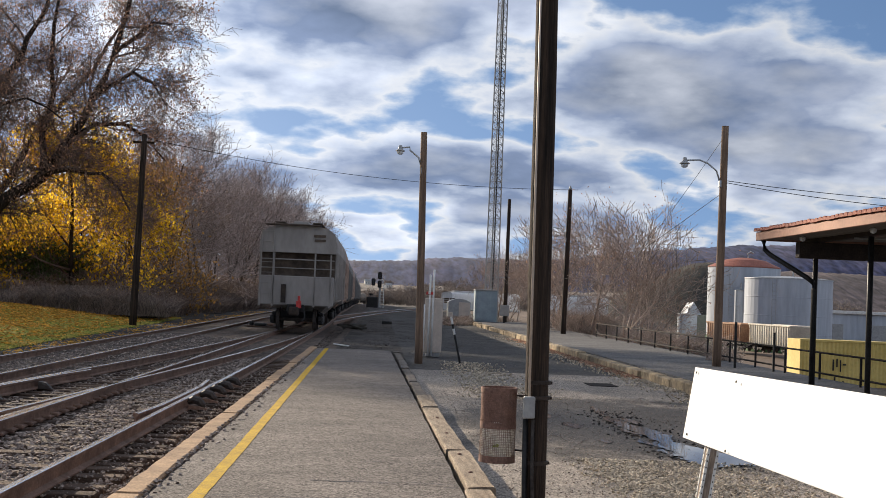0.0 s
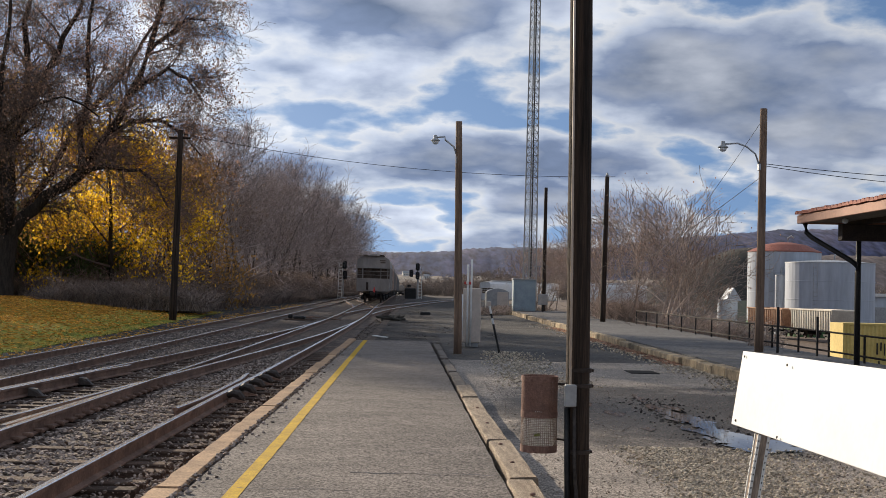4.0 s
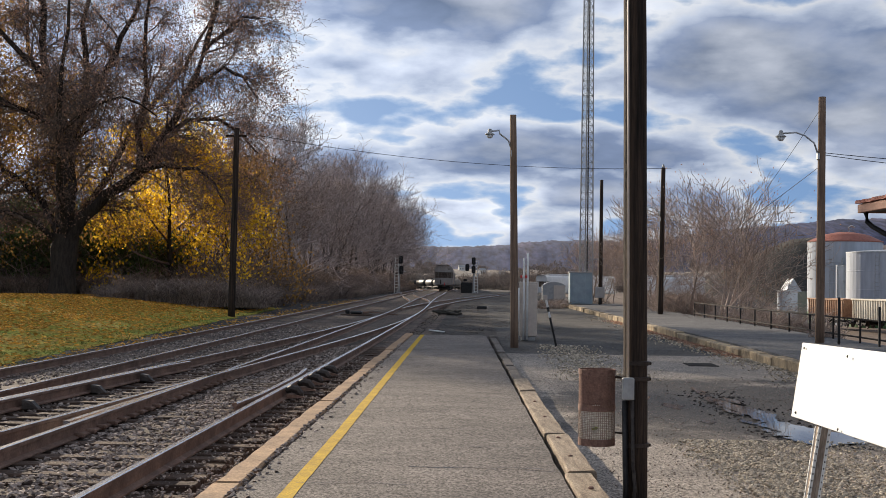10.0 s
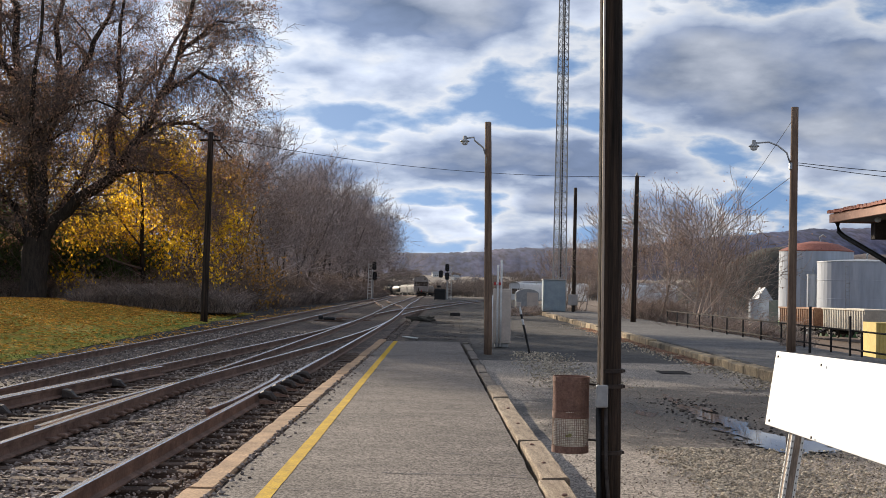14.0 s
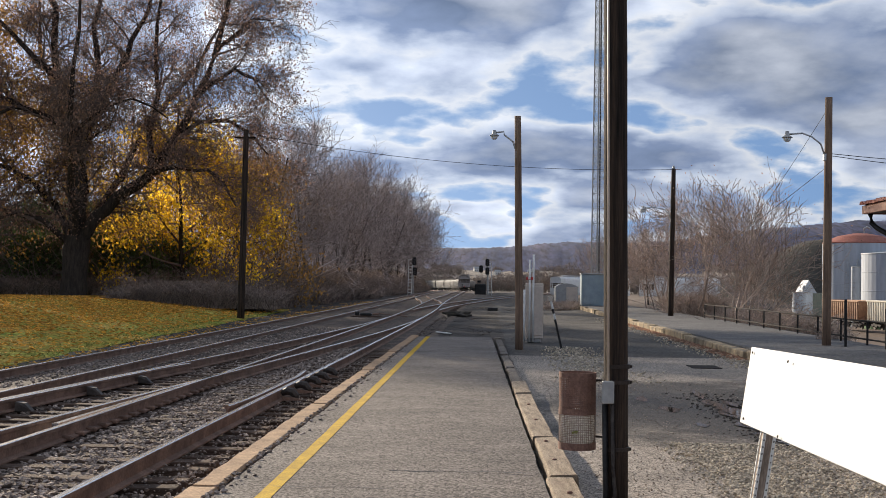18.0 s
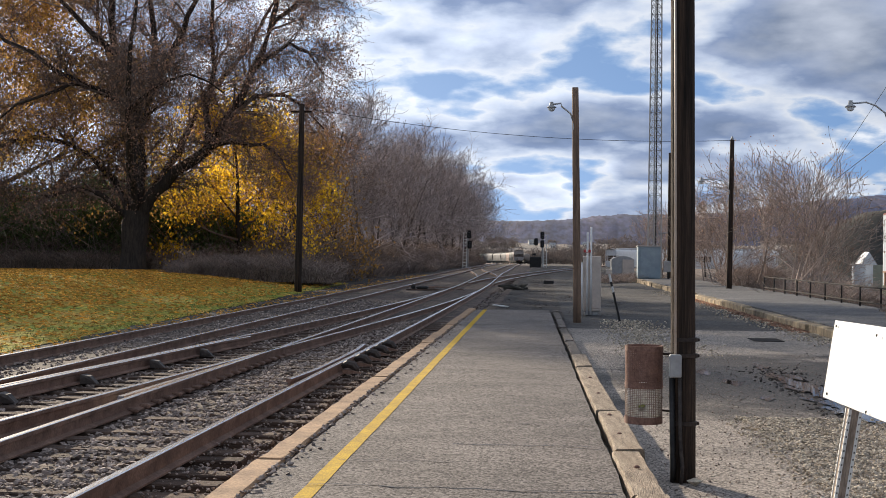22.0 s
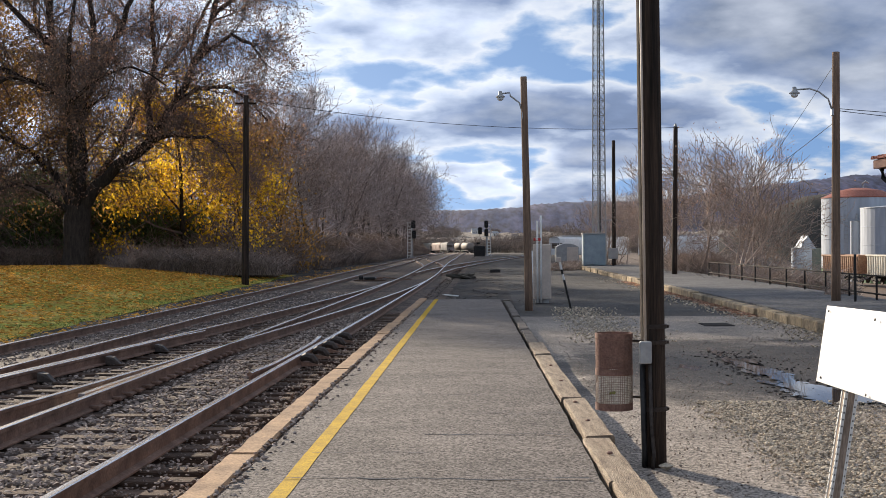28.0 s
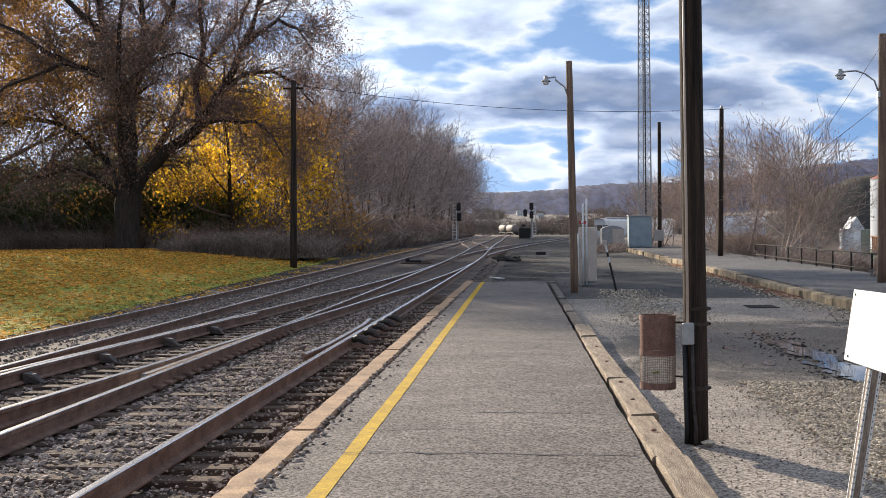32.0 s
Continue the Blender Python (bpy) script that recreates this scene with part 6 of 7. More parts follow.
cano = thing("platform_canopy", label="open platform canopy with red tiled edge on black posts", category="canopy")
PX = 10.05
for y in (23.8, 21.0, 17.4, 13.8):
    p = part("post", Build().tube([(PX, y, 0.12), (PX, y, 3.2)], 0.052, 10), M["blacksteel"], cano, "black steel post", smooth=True)
    part("foot", Build().box(PX - 0.1, y - 0.1, 0.12, PX + 0.1, y + 0.1, 0.16, 0.01), M["blacksteel"], p)
EX, EZ, roof_y0, roof_y1 = 9.18, 3.05, 7.0, 24.7
b = Build()
prof = [(EX, EZ), (EX, EZ + 0.14), (14.6, EZ + 0.3), (14.6, EZ + 0.12)]
b.add([(x, roof_y1, z) for x, z in prof] + [(x, roof_y0, z) for x, z in prof], [(0, 1, 2, 3), (7, 6, 5, 4)] + [(i, (i + 1) % 4, 4 + (i + 1) % 4, 4 + i) for i in range(4)])
part("roof_deck", b, M["soffit"], cano, "brown boarded soffit")
part("fascia", Build().box(EX - 0.06, roof_y0, EZ - 0.02, EX, roof_y1 + 0.06, EZ + 0.15, 0.008), M["fascia"], cano, "red-brown fascia")
part("fascia", Build().box(EX, roof_y1, EZ - 0.02, 14.6, roof_y1 + 0.06, EZ + 0.15, 0.008), M["fascia"], cano, "red-brown fascia")
tile = Build()
tile.sweep([(0.1 * math.cos(math.pi * i / 5), 0.06 * math.sin(math.pi * i / 5)) for i in range(6)] + [(-0.085, -0.01), (0.085, -0.01)], [(0, 0, 0), (1.5, 0, 0.06)])
tile_me = tile.mesh("roof_tile")
fix_normals(tile_me)
tile_me.materials.append(M["rooftile"])
y = roof_y1
while y > roof_y0 + 4:
    ob = part("roof_tile", tile_me, M["rooftile"], cano)
    ob.matrix_basis = pose(EX - 0.1, y, EZ + 0.17 + rng.uniform(-0.008, 0.008))
    y -= 0.2
part("beam", Build().box(9.62, 23.5, 2.66, 14.0, 23.75, 2.98, 0.01), M["brownsteel"], cano, "dark wooden beam")
part("beam", Build().box(PX - 0.06, 8, 2.98, PX + 0.06, 24.4, 3.1, 0.01), M["brownsteel"], cano, "dark wooden beam")
part("rod", Build().tube([(9.9, 21.4, 2.96), (14.0, 21.4, 3.02)], 0.02, 6), M["greysteel"], cano)
part("downpipe", Build().tube([(9.24, 24.6, 3.02), (9.25, 24.55, 2.85), (9.32, 24.45, 2.75), (9.85, 23.68, 2.28), (9.93, 23.6, 2.2), (9.95, 23.57, 2.05), (9.95, 23.57, 0.15)], 0.05, 10), M["blacksteel"], cano, "black downpipe", smooth=True)
for x, y in ((9.5, 23.0), (9.6, 19.8), (9.6, 16.4), (11.5, 21.0)):
    part("lamp", Build().lathe([(0.0, -0.08), (0.05, -0.06), (0.065, 0.0), (0.0, 0.03)], 12, (x, y, 3.03)), M["glass"], cano, "round white lamp", smooth=True)

# ---- the yard beyond ----
def tank(name, x, y, z0, r, h, dome, label, roofmat, base=None):
    th = thing(name, (x, y, z0), label, "storage tank", "storage tanks")
    part("shell", Build().lathe([(r, 0), (r, h), (r * 0.995, h)], 48), M["tankwhite"], th, smooth=False)
    part("roof", Build().lathe([(r * 1.01, h), (r * 1.01, h + 0.12), (r * 0.6, h + dome * 0.72), (r * 0.2, h + dome * 0.97), (0.01, h + dome)], 48), M[roofmat], th, smooth=False)
    for k in range(1, 4):
        part("weld_band", Build().lathe([(r + 0.001, h * k / 4), (r + 0.025, h * k / 4 + 0.02), (r + 0.025, h * k / 4 + 0.07), (r + 0.001, h * k / 4 + 0.09)], 48), M["tankwhite"], th)
    if base:
        part("base_band", Build().lathe([(r + 0.03, 0), (r + 0.03, base)], 48), M["green"], th, "green base band")
    b = Build()
    for s in (-0.25, 0.25):
        b.tube([(-r * 0.6 + s, -r * 0.83, 0), (-r * 0.6 + s, -r * 0.83, h)], 0.04, 4)
    for i in range(int(h / 0.5)):
        b.tube([(-r * 0.6 - 0.25, -r * 0.83, 0.5 * i), (-r * 0.6 + 0.25, -r * 0.83, 0.5 * i)], 0.025, 4)
    part("ladder", b, M["galv"], th)
    part("vent", Build().tube([(r * 0.1, 0, h + dome * 0.9), (r * 0.1, 0, h + dome + 0.6), (r * 0.18, 0, h + dome + 0.85), (r * 0.26, 0, h + dome + 0.6)], 0.12, 8), M["galv"], th)
    return th


tank("storage_tank", 50.2, 165, -3.45, 4.75, 10.7, 1.4, "large white storage tank with a red domed roof", "tankred", 1.6)
tank("storage_tank", 53.0, 155, -3.45, 5.4, 9.1, 0.45, "broad white storage tank with a flat grey roof", "galv", 1.6)
tank("storage_tank", 48.3, 160, -3.45, 0.7, 7.5, 0.3, "slim white upright tank between larger ones", "galv")
tank("storage_tank", 45.2, 175, -3.4, 1.38, 4.1, 0.15, "small white upright tank beside a shed", "galv")
gh = thing("pump_house", (47.4, 180, -3.4), "small grey-green building with a white gable", "building")
part("body", Build().box(-0.7, -0.5, 0, 2.6, 3.0, 4.05, 0.02), M["pumpgreen"], gh)
b = Build()
b.sweep([(-1.15, 4.05), (1.15, 4.05), (0, 5.9)], [(-0.2, -0.6, 0), (-0.2, 3.0, 0)])
part("roof", b, M["tankwhite"], gh, "white gable roof")


def container(x, y, z, rz, label):
    th = thing("shipping_container", (x, y, z), label, "container", "yellow containers", rz=rz)
    b = Build()
    n = 112
    L, h = 6.06, 2.55
    pts = []
    for i in range(n):
        u = L * i / n
        o = (0.0, 0.0, 0.045, 0.045)[i % 4]
        pts.append((u, o))
    pts.append((L, 0.0))
    for u, o in pts:
        b.v += [(u, o, 0.12), (u, o, h - 0.1)]
    b.f = [(2 * i, 2 * i + 2, 2 * i + 3, 2 * i + 1) for i in range(len(pts) - 1)]
    b.mi = [0] * len(b.f)
    part("corrugated_side", b, M["container"], th)
    part("box", Build().box(0.03, 0.06, 0.0, L - 0.03, 2.44, h - 0.02, 0.02), M["container"], th)
    for z0, z1 in ((0.0, 0.13), (h - 0.11, h)):
        part("edge_rail", Build().box(0, -0.02, z0, L, 0.08, z1, 0.01), M["container"], th)
    for x0 in (0, L - 0.14):
        part("corner_post", Build().box(x0, -0.025, 0, x0 + 0.14, 0.1, h, 0.01), M["container"], th)
    return th


pile = thing("stockpile", (63.0, 232, -3.6), "large dark conical stockpile beside the tanks", "stockpile")
b = Build()
b.lathe([(34, 0), (27, 1.9), (20, 5.0), (13, 9.0), (7, 11.8), (3, 13.4), (0.3, 13.9)], 40)
b.v = [(x, y, z + 0.5 * noise.noise((x * 0.2, y * 0.2, z * 0.2))) for x, y, z in b.v]
part("mound", b, M["pile"], pile, smooth=True)
c1 = container(23.9, 65.0, -2.35, -2, "yellow corrugated shipping container with dark scrawled markings")
for i, (u, z, w, h) in enumerate(((2.55, 1.55, 0.1, 0.75), (2.75, 1.75, 0.1, 0.55), (2.95, 1.5, 0.08, 0.8), (3.1, 1.85, 0.22, 0.1), (2.65, 0.9, 0.1, 0.4), (2.9, 0.9, 0.22, 0.1), (3.1, 0.75, 0.1, 0.35))):
    part("marking", Build().box(u - 0.8, -0.03, z - 0.62, u - 0.8 + w * 0.8, -0.022, z - 0.62 + h * 0.8), M["blacksteel"], c1, "dark painted mark")
copy_thing(c1, pose(30.0, 64.75, -2.35, 0, 0, -2))
wh = thing("warehouse", (66, 190, -3.5), "long low white and blue-grey warehouse", "building")
part("hall", Build().box(0, 0, 0, 60, 20, 5.2, 0.05), M["tankwhite"], wh)
part("roof", Build().box(-0.5, -0.5, 5.2, 60.5, 20.5, 5.7, 0.05), M["white"], wh)
for i in range(7):
    part("loading_door", Build().box(4 + 8 * i, -0.08, 0.3, 7.4 + 8 * i, -0.005, 3.6, 0.03), M["greysteel"], wh)


# ---- rail cars ----
def truck(th, y, lab="dark steel bogie"):
    b = Build()
    for s in (-1, 1):
        b.box(s * 0.98 - 0.09, y - 1.25, 0.42, s * 0.98 + 0.09, y + 1.25, 0.62, 0.03)
        b.box(s * 0.98 - 0.1, y - 0.35, 0.25, s * 0.98 + 0.1, y + 0.35, 0.75, 0.04)
        for w in (-0.89, 0.89):
            b.box(s * 0.98 - 0.11, y + w - 0.17, 0.3, s * 0.98 + 0.11, y + w + 0.17, 0.62, 0.03)
    b.box(-0.95, y - 0.18, 0.45, 0.95, y + 0.18, 0.8, 0.03)
    t = part("bogie", b, M["blacksteel"], th, lab)
    for w in (-0.89, 0.89):
        part("axle", Build().tube([(-0.75, y + w, 0.46), (0.75, y + w, 0.46)], 0.075, 8), M["wheel"], t)
        for s in (-1, 1):
            wb_ = Build()
            pr = [(0.44, -0.07), (0.46, 0.03), (0.49, 0.05), (0.49, 0.075), (0.38, 0.08), (0.2, 0.04), (0.0, 0.06)]
            wb_.lathe([(0.0, -0.06), (0.36, -0.06)] + pr, 22)
            wo = part("wheel", wb_, M["wheel"], t, smooth=False)
            wo.matrix_basis = Matrix.Translation((s * 0.755, y + w, 0.46)) @ Matrix.Rotation(-s * math.pi / 2, 4, "Y")


def coupler(th, y, s):
    b = Build()
    b.box(-0.11, min(y, y + s * 0.75), 0.72, 0.11, max(y, y + s * 0.75), 0.94, 0.03)
    b.box(-0.2, min(y + s * 0.6, y + s * 0.95), 0.66, 0.2, max(y + s * 0.6, y + s * 0.95), 1.0, 0.05)
    part("coupler", b, M["brownsteel"], th, "rusty knuckle coupler")
    part("air_hose", Build().tube([(0.35, y, 0.85), (0.4, y + s * 0.35, 0.55), (0.3, y + s * 0.6, 0.45)], 0.03, 6), M["blacksteel"], th)


def hopper(material, label, group, tail=False):
    """A covered hopper, centred on the track, rail head at z 0, with its rear end at y 0."""
    th = thing("hopper_car", label=label, category="freight car", group=group)
    L, HW = 16.4, 1.55
    side = [(-1.42, 1.2), (-1.5, 1.5), (-1.57, 2.5), (-1.56, 3.6), (-1.48, 4.0), (-1.2, 4.2), (-0.6, 4.36), (0, 4.42), (0.6, 4.36), (1.2, 4.2), (1.48, 4.0), (1.56, 3.6), (1.57, 2.5), (1.5, 1.5), (1.42, 1.2)]
    b = Build()
    b.sweep([(x, z) for x, z in side], [(0, 0.75, 0), (0, L - 0.75, 0)])
    part("body", b, M[material], th, smooth=False)
    # each end: upper and lower plates, the sloped sheet between painted dark for recess shade
    for y0, s in ((0.75, -1), (L - 0.75, 1)):
        up_ = [(-1.56, 3.2), (-1.56, 3.6), (-1.48, 4.0), (-1.2, 4.2), (-0.6, 4.36), (0, 4.42), (0.6, 4.36), (1.2, 4.2), (1.48, 4.0), (1.56, 3.6), (1.56, 3.2)]
        b = Build()
        b.sweep(up_, [(0, y0, 0), (0, y0 + s * 0.62, 0)])
        part("end_plate", b, M[material], th, "upper end plate")
        b = Build()
        b.box(-1.5, min(y0, y0 + s * 0.6), 1.05, 1.5, max(y0, y0 + s * 0.6), 2.25, 0.03)
        part("end_plate", b, M[material], th, "lower end plate")
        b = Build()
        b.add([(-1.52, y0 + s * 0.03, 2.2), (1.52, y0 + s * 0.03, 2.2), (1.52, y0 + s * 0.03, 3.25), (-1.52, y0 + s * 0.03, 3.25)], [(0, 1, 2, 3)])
        part("recess", b, M["cardark"], th, "sloped end sheet, brown darkened for the recess shade")
        for x in (-1.5, -0.95, 0.72, 1.36):
            part("end_post", Build().box(x - 0.032, y0 + s * 0.56 - 0.04, 1.0, x + 0.032, y0 + s * 0.56 + 0.06, 3.3, 0.008), M[material], th)
        b = Build()
        for z, d in ((2.9, 0.52), (2.55, 0.2)):
            b.box(-1.5, y0 + s * d - 0.03, z, 1.5, y0 + s * d + 0.03, z + 0.045, 0.008)
        part("handrail", b, M[material], th)
        lad = Build()
        for x in (-1.46, -0.98):
            lad.tube([(x, y0 + s * 0.68, 1.0), (x, y0 + s * 0.68, 4.3)], 0.02, 5)
        for k in range(8):
            lad.tube([(-1.46, y0 + s * 0.68, 1.1 + 0.42 * k), (-0.98, y0 + s * 0.68, 1.1 + 0.42 * k)], 0.011, 5)
        part("ladder", lad, M[material], th)
        part("sill", Build().box(-0.35, min(y0, y0 + s * 0.7), 0.78, 0.35, max(y0, y0 + s * 0.7), 1.1, 0.02), M["blacksteel"], th)
        coupler(th, y0 + s * 0.65, s)
    # ribs, roof hatches, running boards, bays
    for i in range(9):
        y = 1.6 + i * 1.65
        for s in (-1, 1):
            part("rib", Build().box(s * 1.57 - 0.03, y - 0.05, 1.3, s * 1.57 + 0.03, y + 0.05, 3.3, 0.008), M[material], th)
    part("hatch_trough", Build().box(-0.32, 1.5, 4.38, 0.32, L - 1.5, 4.56, 0.02), M[material], th)
    for s in (-1, 1):
        part("running_board", Build().box(s * 0.75 - 0.2, 0.1, 4.4, s * 0.75 + 0.2, L - 0.1, 4.45, 0.008), M["cardark"], th)
    part("running_board", Build().box(-1.35, -0.1, 4.3, 0.9, 0.5, 4.36, 0.008), M["cardark"], th)
    for k in range(3):
        y = 4.1 + 4.1 * k
        b = Build()
        b.add([(-1.4, y - 1.9, 1.25), (1.4, y - 1.9, 1.25), (1.4, y + 1.9, 1.25), (-1.4, y + 1.9, 1.25), (-0.5, y - 0.4, 0.35), (0.5, y - 0.4, 0.35), (0.5, y + 0.4, 0.35), (-0.5, y + 0.4, 0.35)], [(0, 1, 2, 3), (4, 7, 6, 5), (0, 4, 5, 1), (1, 5, 6, 2), (2, 6, 7, 3), (3, 7, 4, 0)])
        part("discharge_bay", b, M[material], th)
    truck(th, 2.1)
    truck(th, L - 2.1)
    if tail:
        b = Build()
        b.box(0.05, -0.36, 0.95, 0.25, -0.18, 1.25, 0.02)
        eot = part("end_marker", b, M["red"], th, "red end-of-train marker")
        part("marker_mast", Build().box(0.1, -0.3, 1.24, 0.2, -0.22, 1.45, 0.01), M["red"], eot)
        for i, (u, z, w) in enumerate(((0.62, 3.86, 0.5), (0.66, 3.68, 0.46))):
            part("lettering", Build().box(u, 0.08, z, u + w, 0.128, z + 0.1), M["cardark"], th, "small unreadable lettering")
        part("stain", Build().box(-0.62, 0.1, 1.15, -0.42, 0.147, 1.9), M["brownsteel"], th, "rust stain")
    return th


def tank_car(material, label, group):
    th = thing("tank_car", label=label, category="freight car", group=group)
    L, R = 16.0, 1.5
    b = Build()
    b.lathe([(0.02, 0), (0.8, 0.1), (1.25, 0.35), (R, 0.8), (R, L - 2.8), (1.25, L - 2.35), (0.8, L - 2.1), (0.02, L - 2.0)], 28)
    b.v = [(x, z + 1.0, y + 2.65) for x, y, z in b.v]
    part("barrel", b, M[material], th, smooth=True)
    part("dome", Build().lathe([(0.55, 0), (0.55, 0.5), (0.4, 0.6), (0.0, 0.6)], 16, (0, L / 2, 4.0)), M[material], th)
    part("underframe", Build().box(-1.3, 0.4, 0.85, 1.3, L - 0.4, 1.1, 0.03), M["blacksteel"], th)
    for y in (0.35, L - 0.35):
        b = Build()
        for z in (1.5, 2.0):
            b.tube([(-1.3, y, z), (1.3, y, z)], 0.03, 5)
        for x in (-1.3, 1.3):
            b.tube([(x, y, 1.0), (x, y, 2.0)], 0.03, 5)
        part("handrail", b, M["blacksteel"], th)
    for s, y in ((-1, 0.5), (1, L - 0.5)):
        coupler(th, y, s)
    truck(th, 2.1)
    truck(th, L - 2.1)
    return th


S_Y = []
s = 0.0
yy = 20.0
px_ = smooth_table(NEAR, yy)
while yy < 1090:
    S_Y.append((s, yy, px_))
    nx = smooth_table(NEAR, yy + 4)
    s += math.hypot(nx - px_, 4.0)
    px_, yy = nx, yy + 4


def along(s):
    """Place on the near track at a length from its start."""
    i = min(len(S_Y) - 2, max(0, int(s / 4.05)))
    while i < len(S_Y) - 2 and S_Y[i + 1][0] < s:
        i += 1
    while i > 0 and S_Y[i][0] > s:
        i -= 1
    (s0, y0, x0), (s1, y1, x1) = S_Y[i], S_Y[i + 1]
    f = (s - s0) / (s1 - s0)
    return Vector((x0 + (x1 - x0) * f, y0 + (y1 - y0) * f, HEAD + sag(y0 + (y1 - y0) * f)))


def car_pose(s):
    a, c = along(s + 2.1), along(s + 14.3)
    d = (c - a).normalized()
    m = d.to_track_quat("Y", "Z").to_matrix().to_4x4()
    m.translation = a - d * 2.1
    return m


TRAIN = []
kinds = {"grey": hopper("cargrey", "weathered grey covered hopper car ending the train, red marker", "cars of the freight train", True)}
kinds["pink"] = hopper("carpink", "rust-streaked beige covered hopper car in the freight train", "cars of the freight train")
kinds["white"] = hopper("carwhite", "dirty white covered hopper car in the freight train", "cars of the freight train")
kinds["tank"] = tank_car("tankblack", "black tank car in the freight train", "cars of the freight train")
order = ["grey", "pink", "white", "white", "pink"] + ["white"] * 9 + ["tank"] * 9
seen = set()
for i, k in enumerate(order):
    TRAIN.append(kinds[k] if k not in seen else copy_thing(kinds[k], Matrix()))
    seen.add(k)

# standing cars
for i, (x, y, z, rz, k) in enumerate(((13.4, 222, -1.6, -55, "white"), (28.0, 212, -1.6, -55, "white"))):
    if i == 0:
        yard_car = hopper("carbright", "clean white covered hopper car standing in the yard", "standing freight cars")
        yard_car.matrix_basis = pose(x, y, z, 0, 0, rz)
    else:
        copy_thing(yard_car, pose(x, y, z, 0, 0, rz))
for x, y, z, rz in ((-4.6, 496, -2.03, 11.5), (-8.0, 512.9, -2.05, 11.5)):
    o = tank_car("cartan", "beige tank car standing behind the signals", "standing freight cars") if x == -4.6 else copy_thing(o, Matrix())
    o.matrix_basis = pose(x, y, z, 0, 0, rz)


def ore_car(material, label, at, rz):
    """A short ribbed open hopper car."""
    th = thing("ore_car", at, label, "freight car", "standing freight cars", rz=rz)
    L = 11.0
    b = Build()
    b.add([(-1.35, 1.1, 0.95), (1.35, 1.1, 0.95), (1.35, L - 1.1, 0.95), (-1.35, L - 1.1, 0.95), (-1.4, 0.3, 3.1), (1.4, 0.3, 3.1), (1.4, L - 0.3, 3.1), (-1.4, L - 0.3, 3.1)],
          [(0, 1, 2, 3), (4, 7, 6, 5), (0, 4, 5, 1), (1, 5, 6, 2), (2, 6, 7, 3), (3, 7, 4, 0)])
    part("body", b, M[material], th)
    for i in range(17):
        y = 0.75 + 0.595 * i
        for s in (-1, 1):
            part("rib", Build().box(s * 1.42 - 0.06, y - 0.06, 1.0, s * 1.42 + 0.06, y + 0.06, 3.05, 0.01), M[material], th)
    for s in (-1, 1):
        part("top_rail", Build().box(s * 1.42 - 0.09, 0.25, 3.03, s * 1.42 + 0.09, L - 0.25, 3.2, 0.02), M[material], th)
        part("side_sill", Build().box(s * 1.35 - 0.08, 0.2, 0.85, s * 1.35 + 0.08, L - 0.2, 1.05, 0.02), M["blacksteel"], th)
    for y in (0.35, L - 0.35):
        part("end_rail", Build().box(-1.5, y - 0.08, 3.03, 1.5, y + 0.08, 3.2, 0.02), M[material], th)
    for s, y in ((-1, 0.4), (1, L - 0.4)):
        coupler(th, y, s)
    truck(th, 1.9)
    truck(th, L - 1.9)
    return th


ore_car("carorange", "rust-brown ribbed hopper car standing below the tanks", (42.9, 151, -3.1), 187)
ore_car("carcream", "cream ribbed hopper car standing below the tanks", (44.4, 138.6, -3.0), 187)
relay = thing("relay_cabinet", (0.55, 187, -0.4), "dark relay cabinet at the foot of the signal", "cabinet")
part("body", Build().box(-0.95, -0.6, 0, 0.75, 0.6, 1.7, 0.12), M["blacksteel"], relay)
part("hood", Build().tube([(-0.3, 0, 1.9), (-0.3, 0, 2.2)], 0.3, 8), M["blacksteel"], relay)


def signal(x, y, z, heads, label, ladder_side):
    th = thing("railway_signal", (x, y, z), label, "railway signal", "railway signals")
    part("mast", Build().tube([(0, 0, 0), (0, 0, 5.0)], 0.09, 10), M["greysteel"], th)
    lad = Build()
    lx = 0.38 * ladder_side
    for dx in (0, 0.5 * ladder_side):
        lad.tube([(lx + dx - 0.2 * ladder_side, -0.05, 0), (lx * 0.8 + dx - 0.2 * ladder_side, -0.05, 4.9)], 0.06, 5)
    for k in range(11):
        lad.tube([(lx * 0.9 - 0.2 * ladder_side, -0.05, 0.3 + 0.45 * k), (lx * 0.9 + 0.3 * ladder_side, -0.05, 0.3 + 0.45 * k)], 0.045, 5)
    part("ladder", lad, M["white"], th, "white ladder")
    part("platform", Build().box(-0.6, -0.3, 3.0, 0.9, 0.3, 3.06, 0.01), M["white"], th)
    for dx, hz in heads:
        hd = part("signal_head", Build().box(dx - 0.3, -0.32, hz - 0.55, dx + 0.3, -0.24, hz + 0.55, 0.12), M["blacksteel"], th, "black signal backboard")
        for k in (-0.28, 0.0, 0.28):
            part("hood", Build().tube([(dx, -0.32, hz + k), (dx, -0.55, hz + k)], 0.11, 10), M["blacksteel"], hd)
            part("lens", Build().tube([(dx, -0.55, hz + k), (dx, -0.556, hz + k)], 0.07, 10), M["lens"], hd)
        part("bracket", Build().box(min(0, dx), -0.25, hz - 0.06, max(0, dx) + 0.05, -0.1, hz + 0.06, 0.01), M["white"], th)
    part("base", Build().box(-0.4, -0.4, -0.2, 0.4, 0.4, 0.15, 0.03), M["greysteel"], th)
    return th


signal(1.45, 190, -0.35, ((0.0, 4.9), (0.0, 3.6), (-0.95, 3.9)), "grey railway signal mast with black heads and white ladder", 1)
signal(-8.7, 171, -0.3, ((0.15, 4.6), (0.25, 3.2)), "railway signal with a white ladder beside the wood", -1)

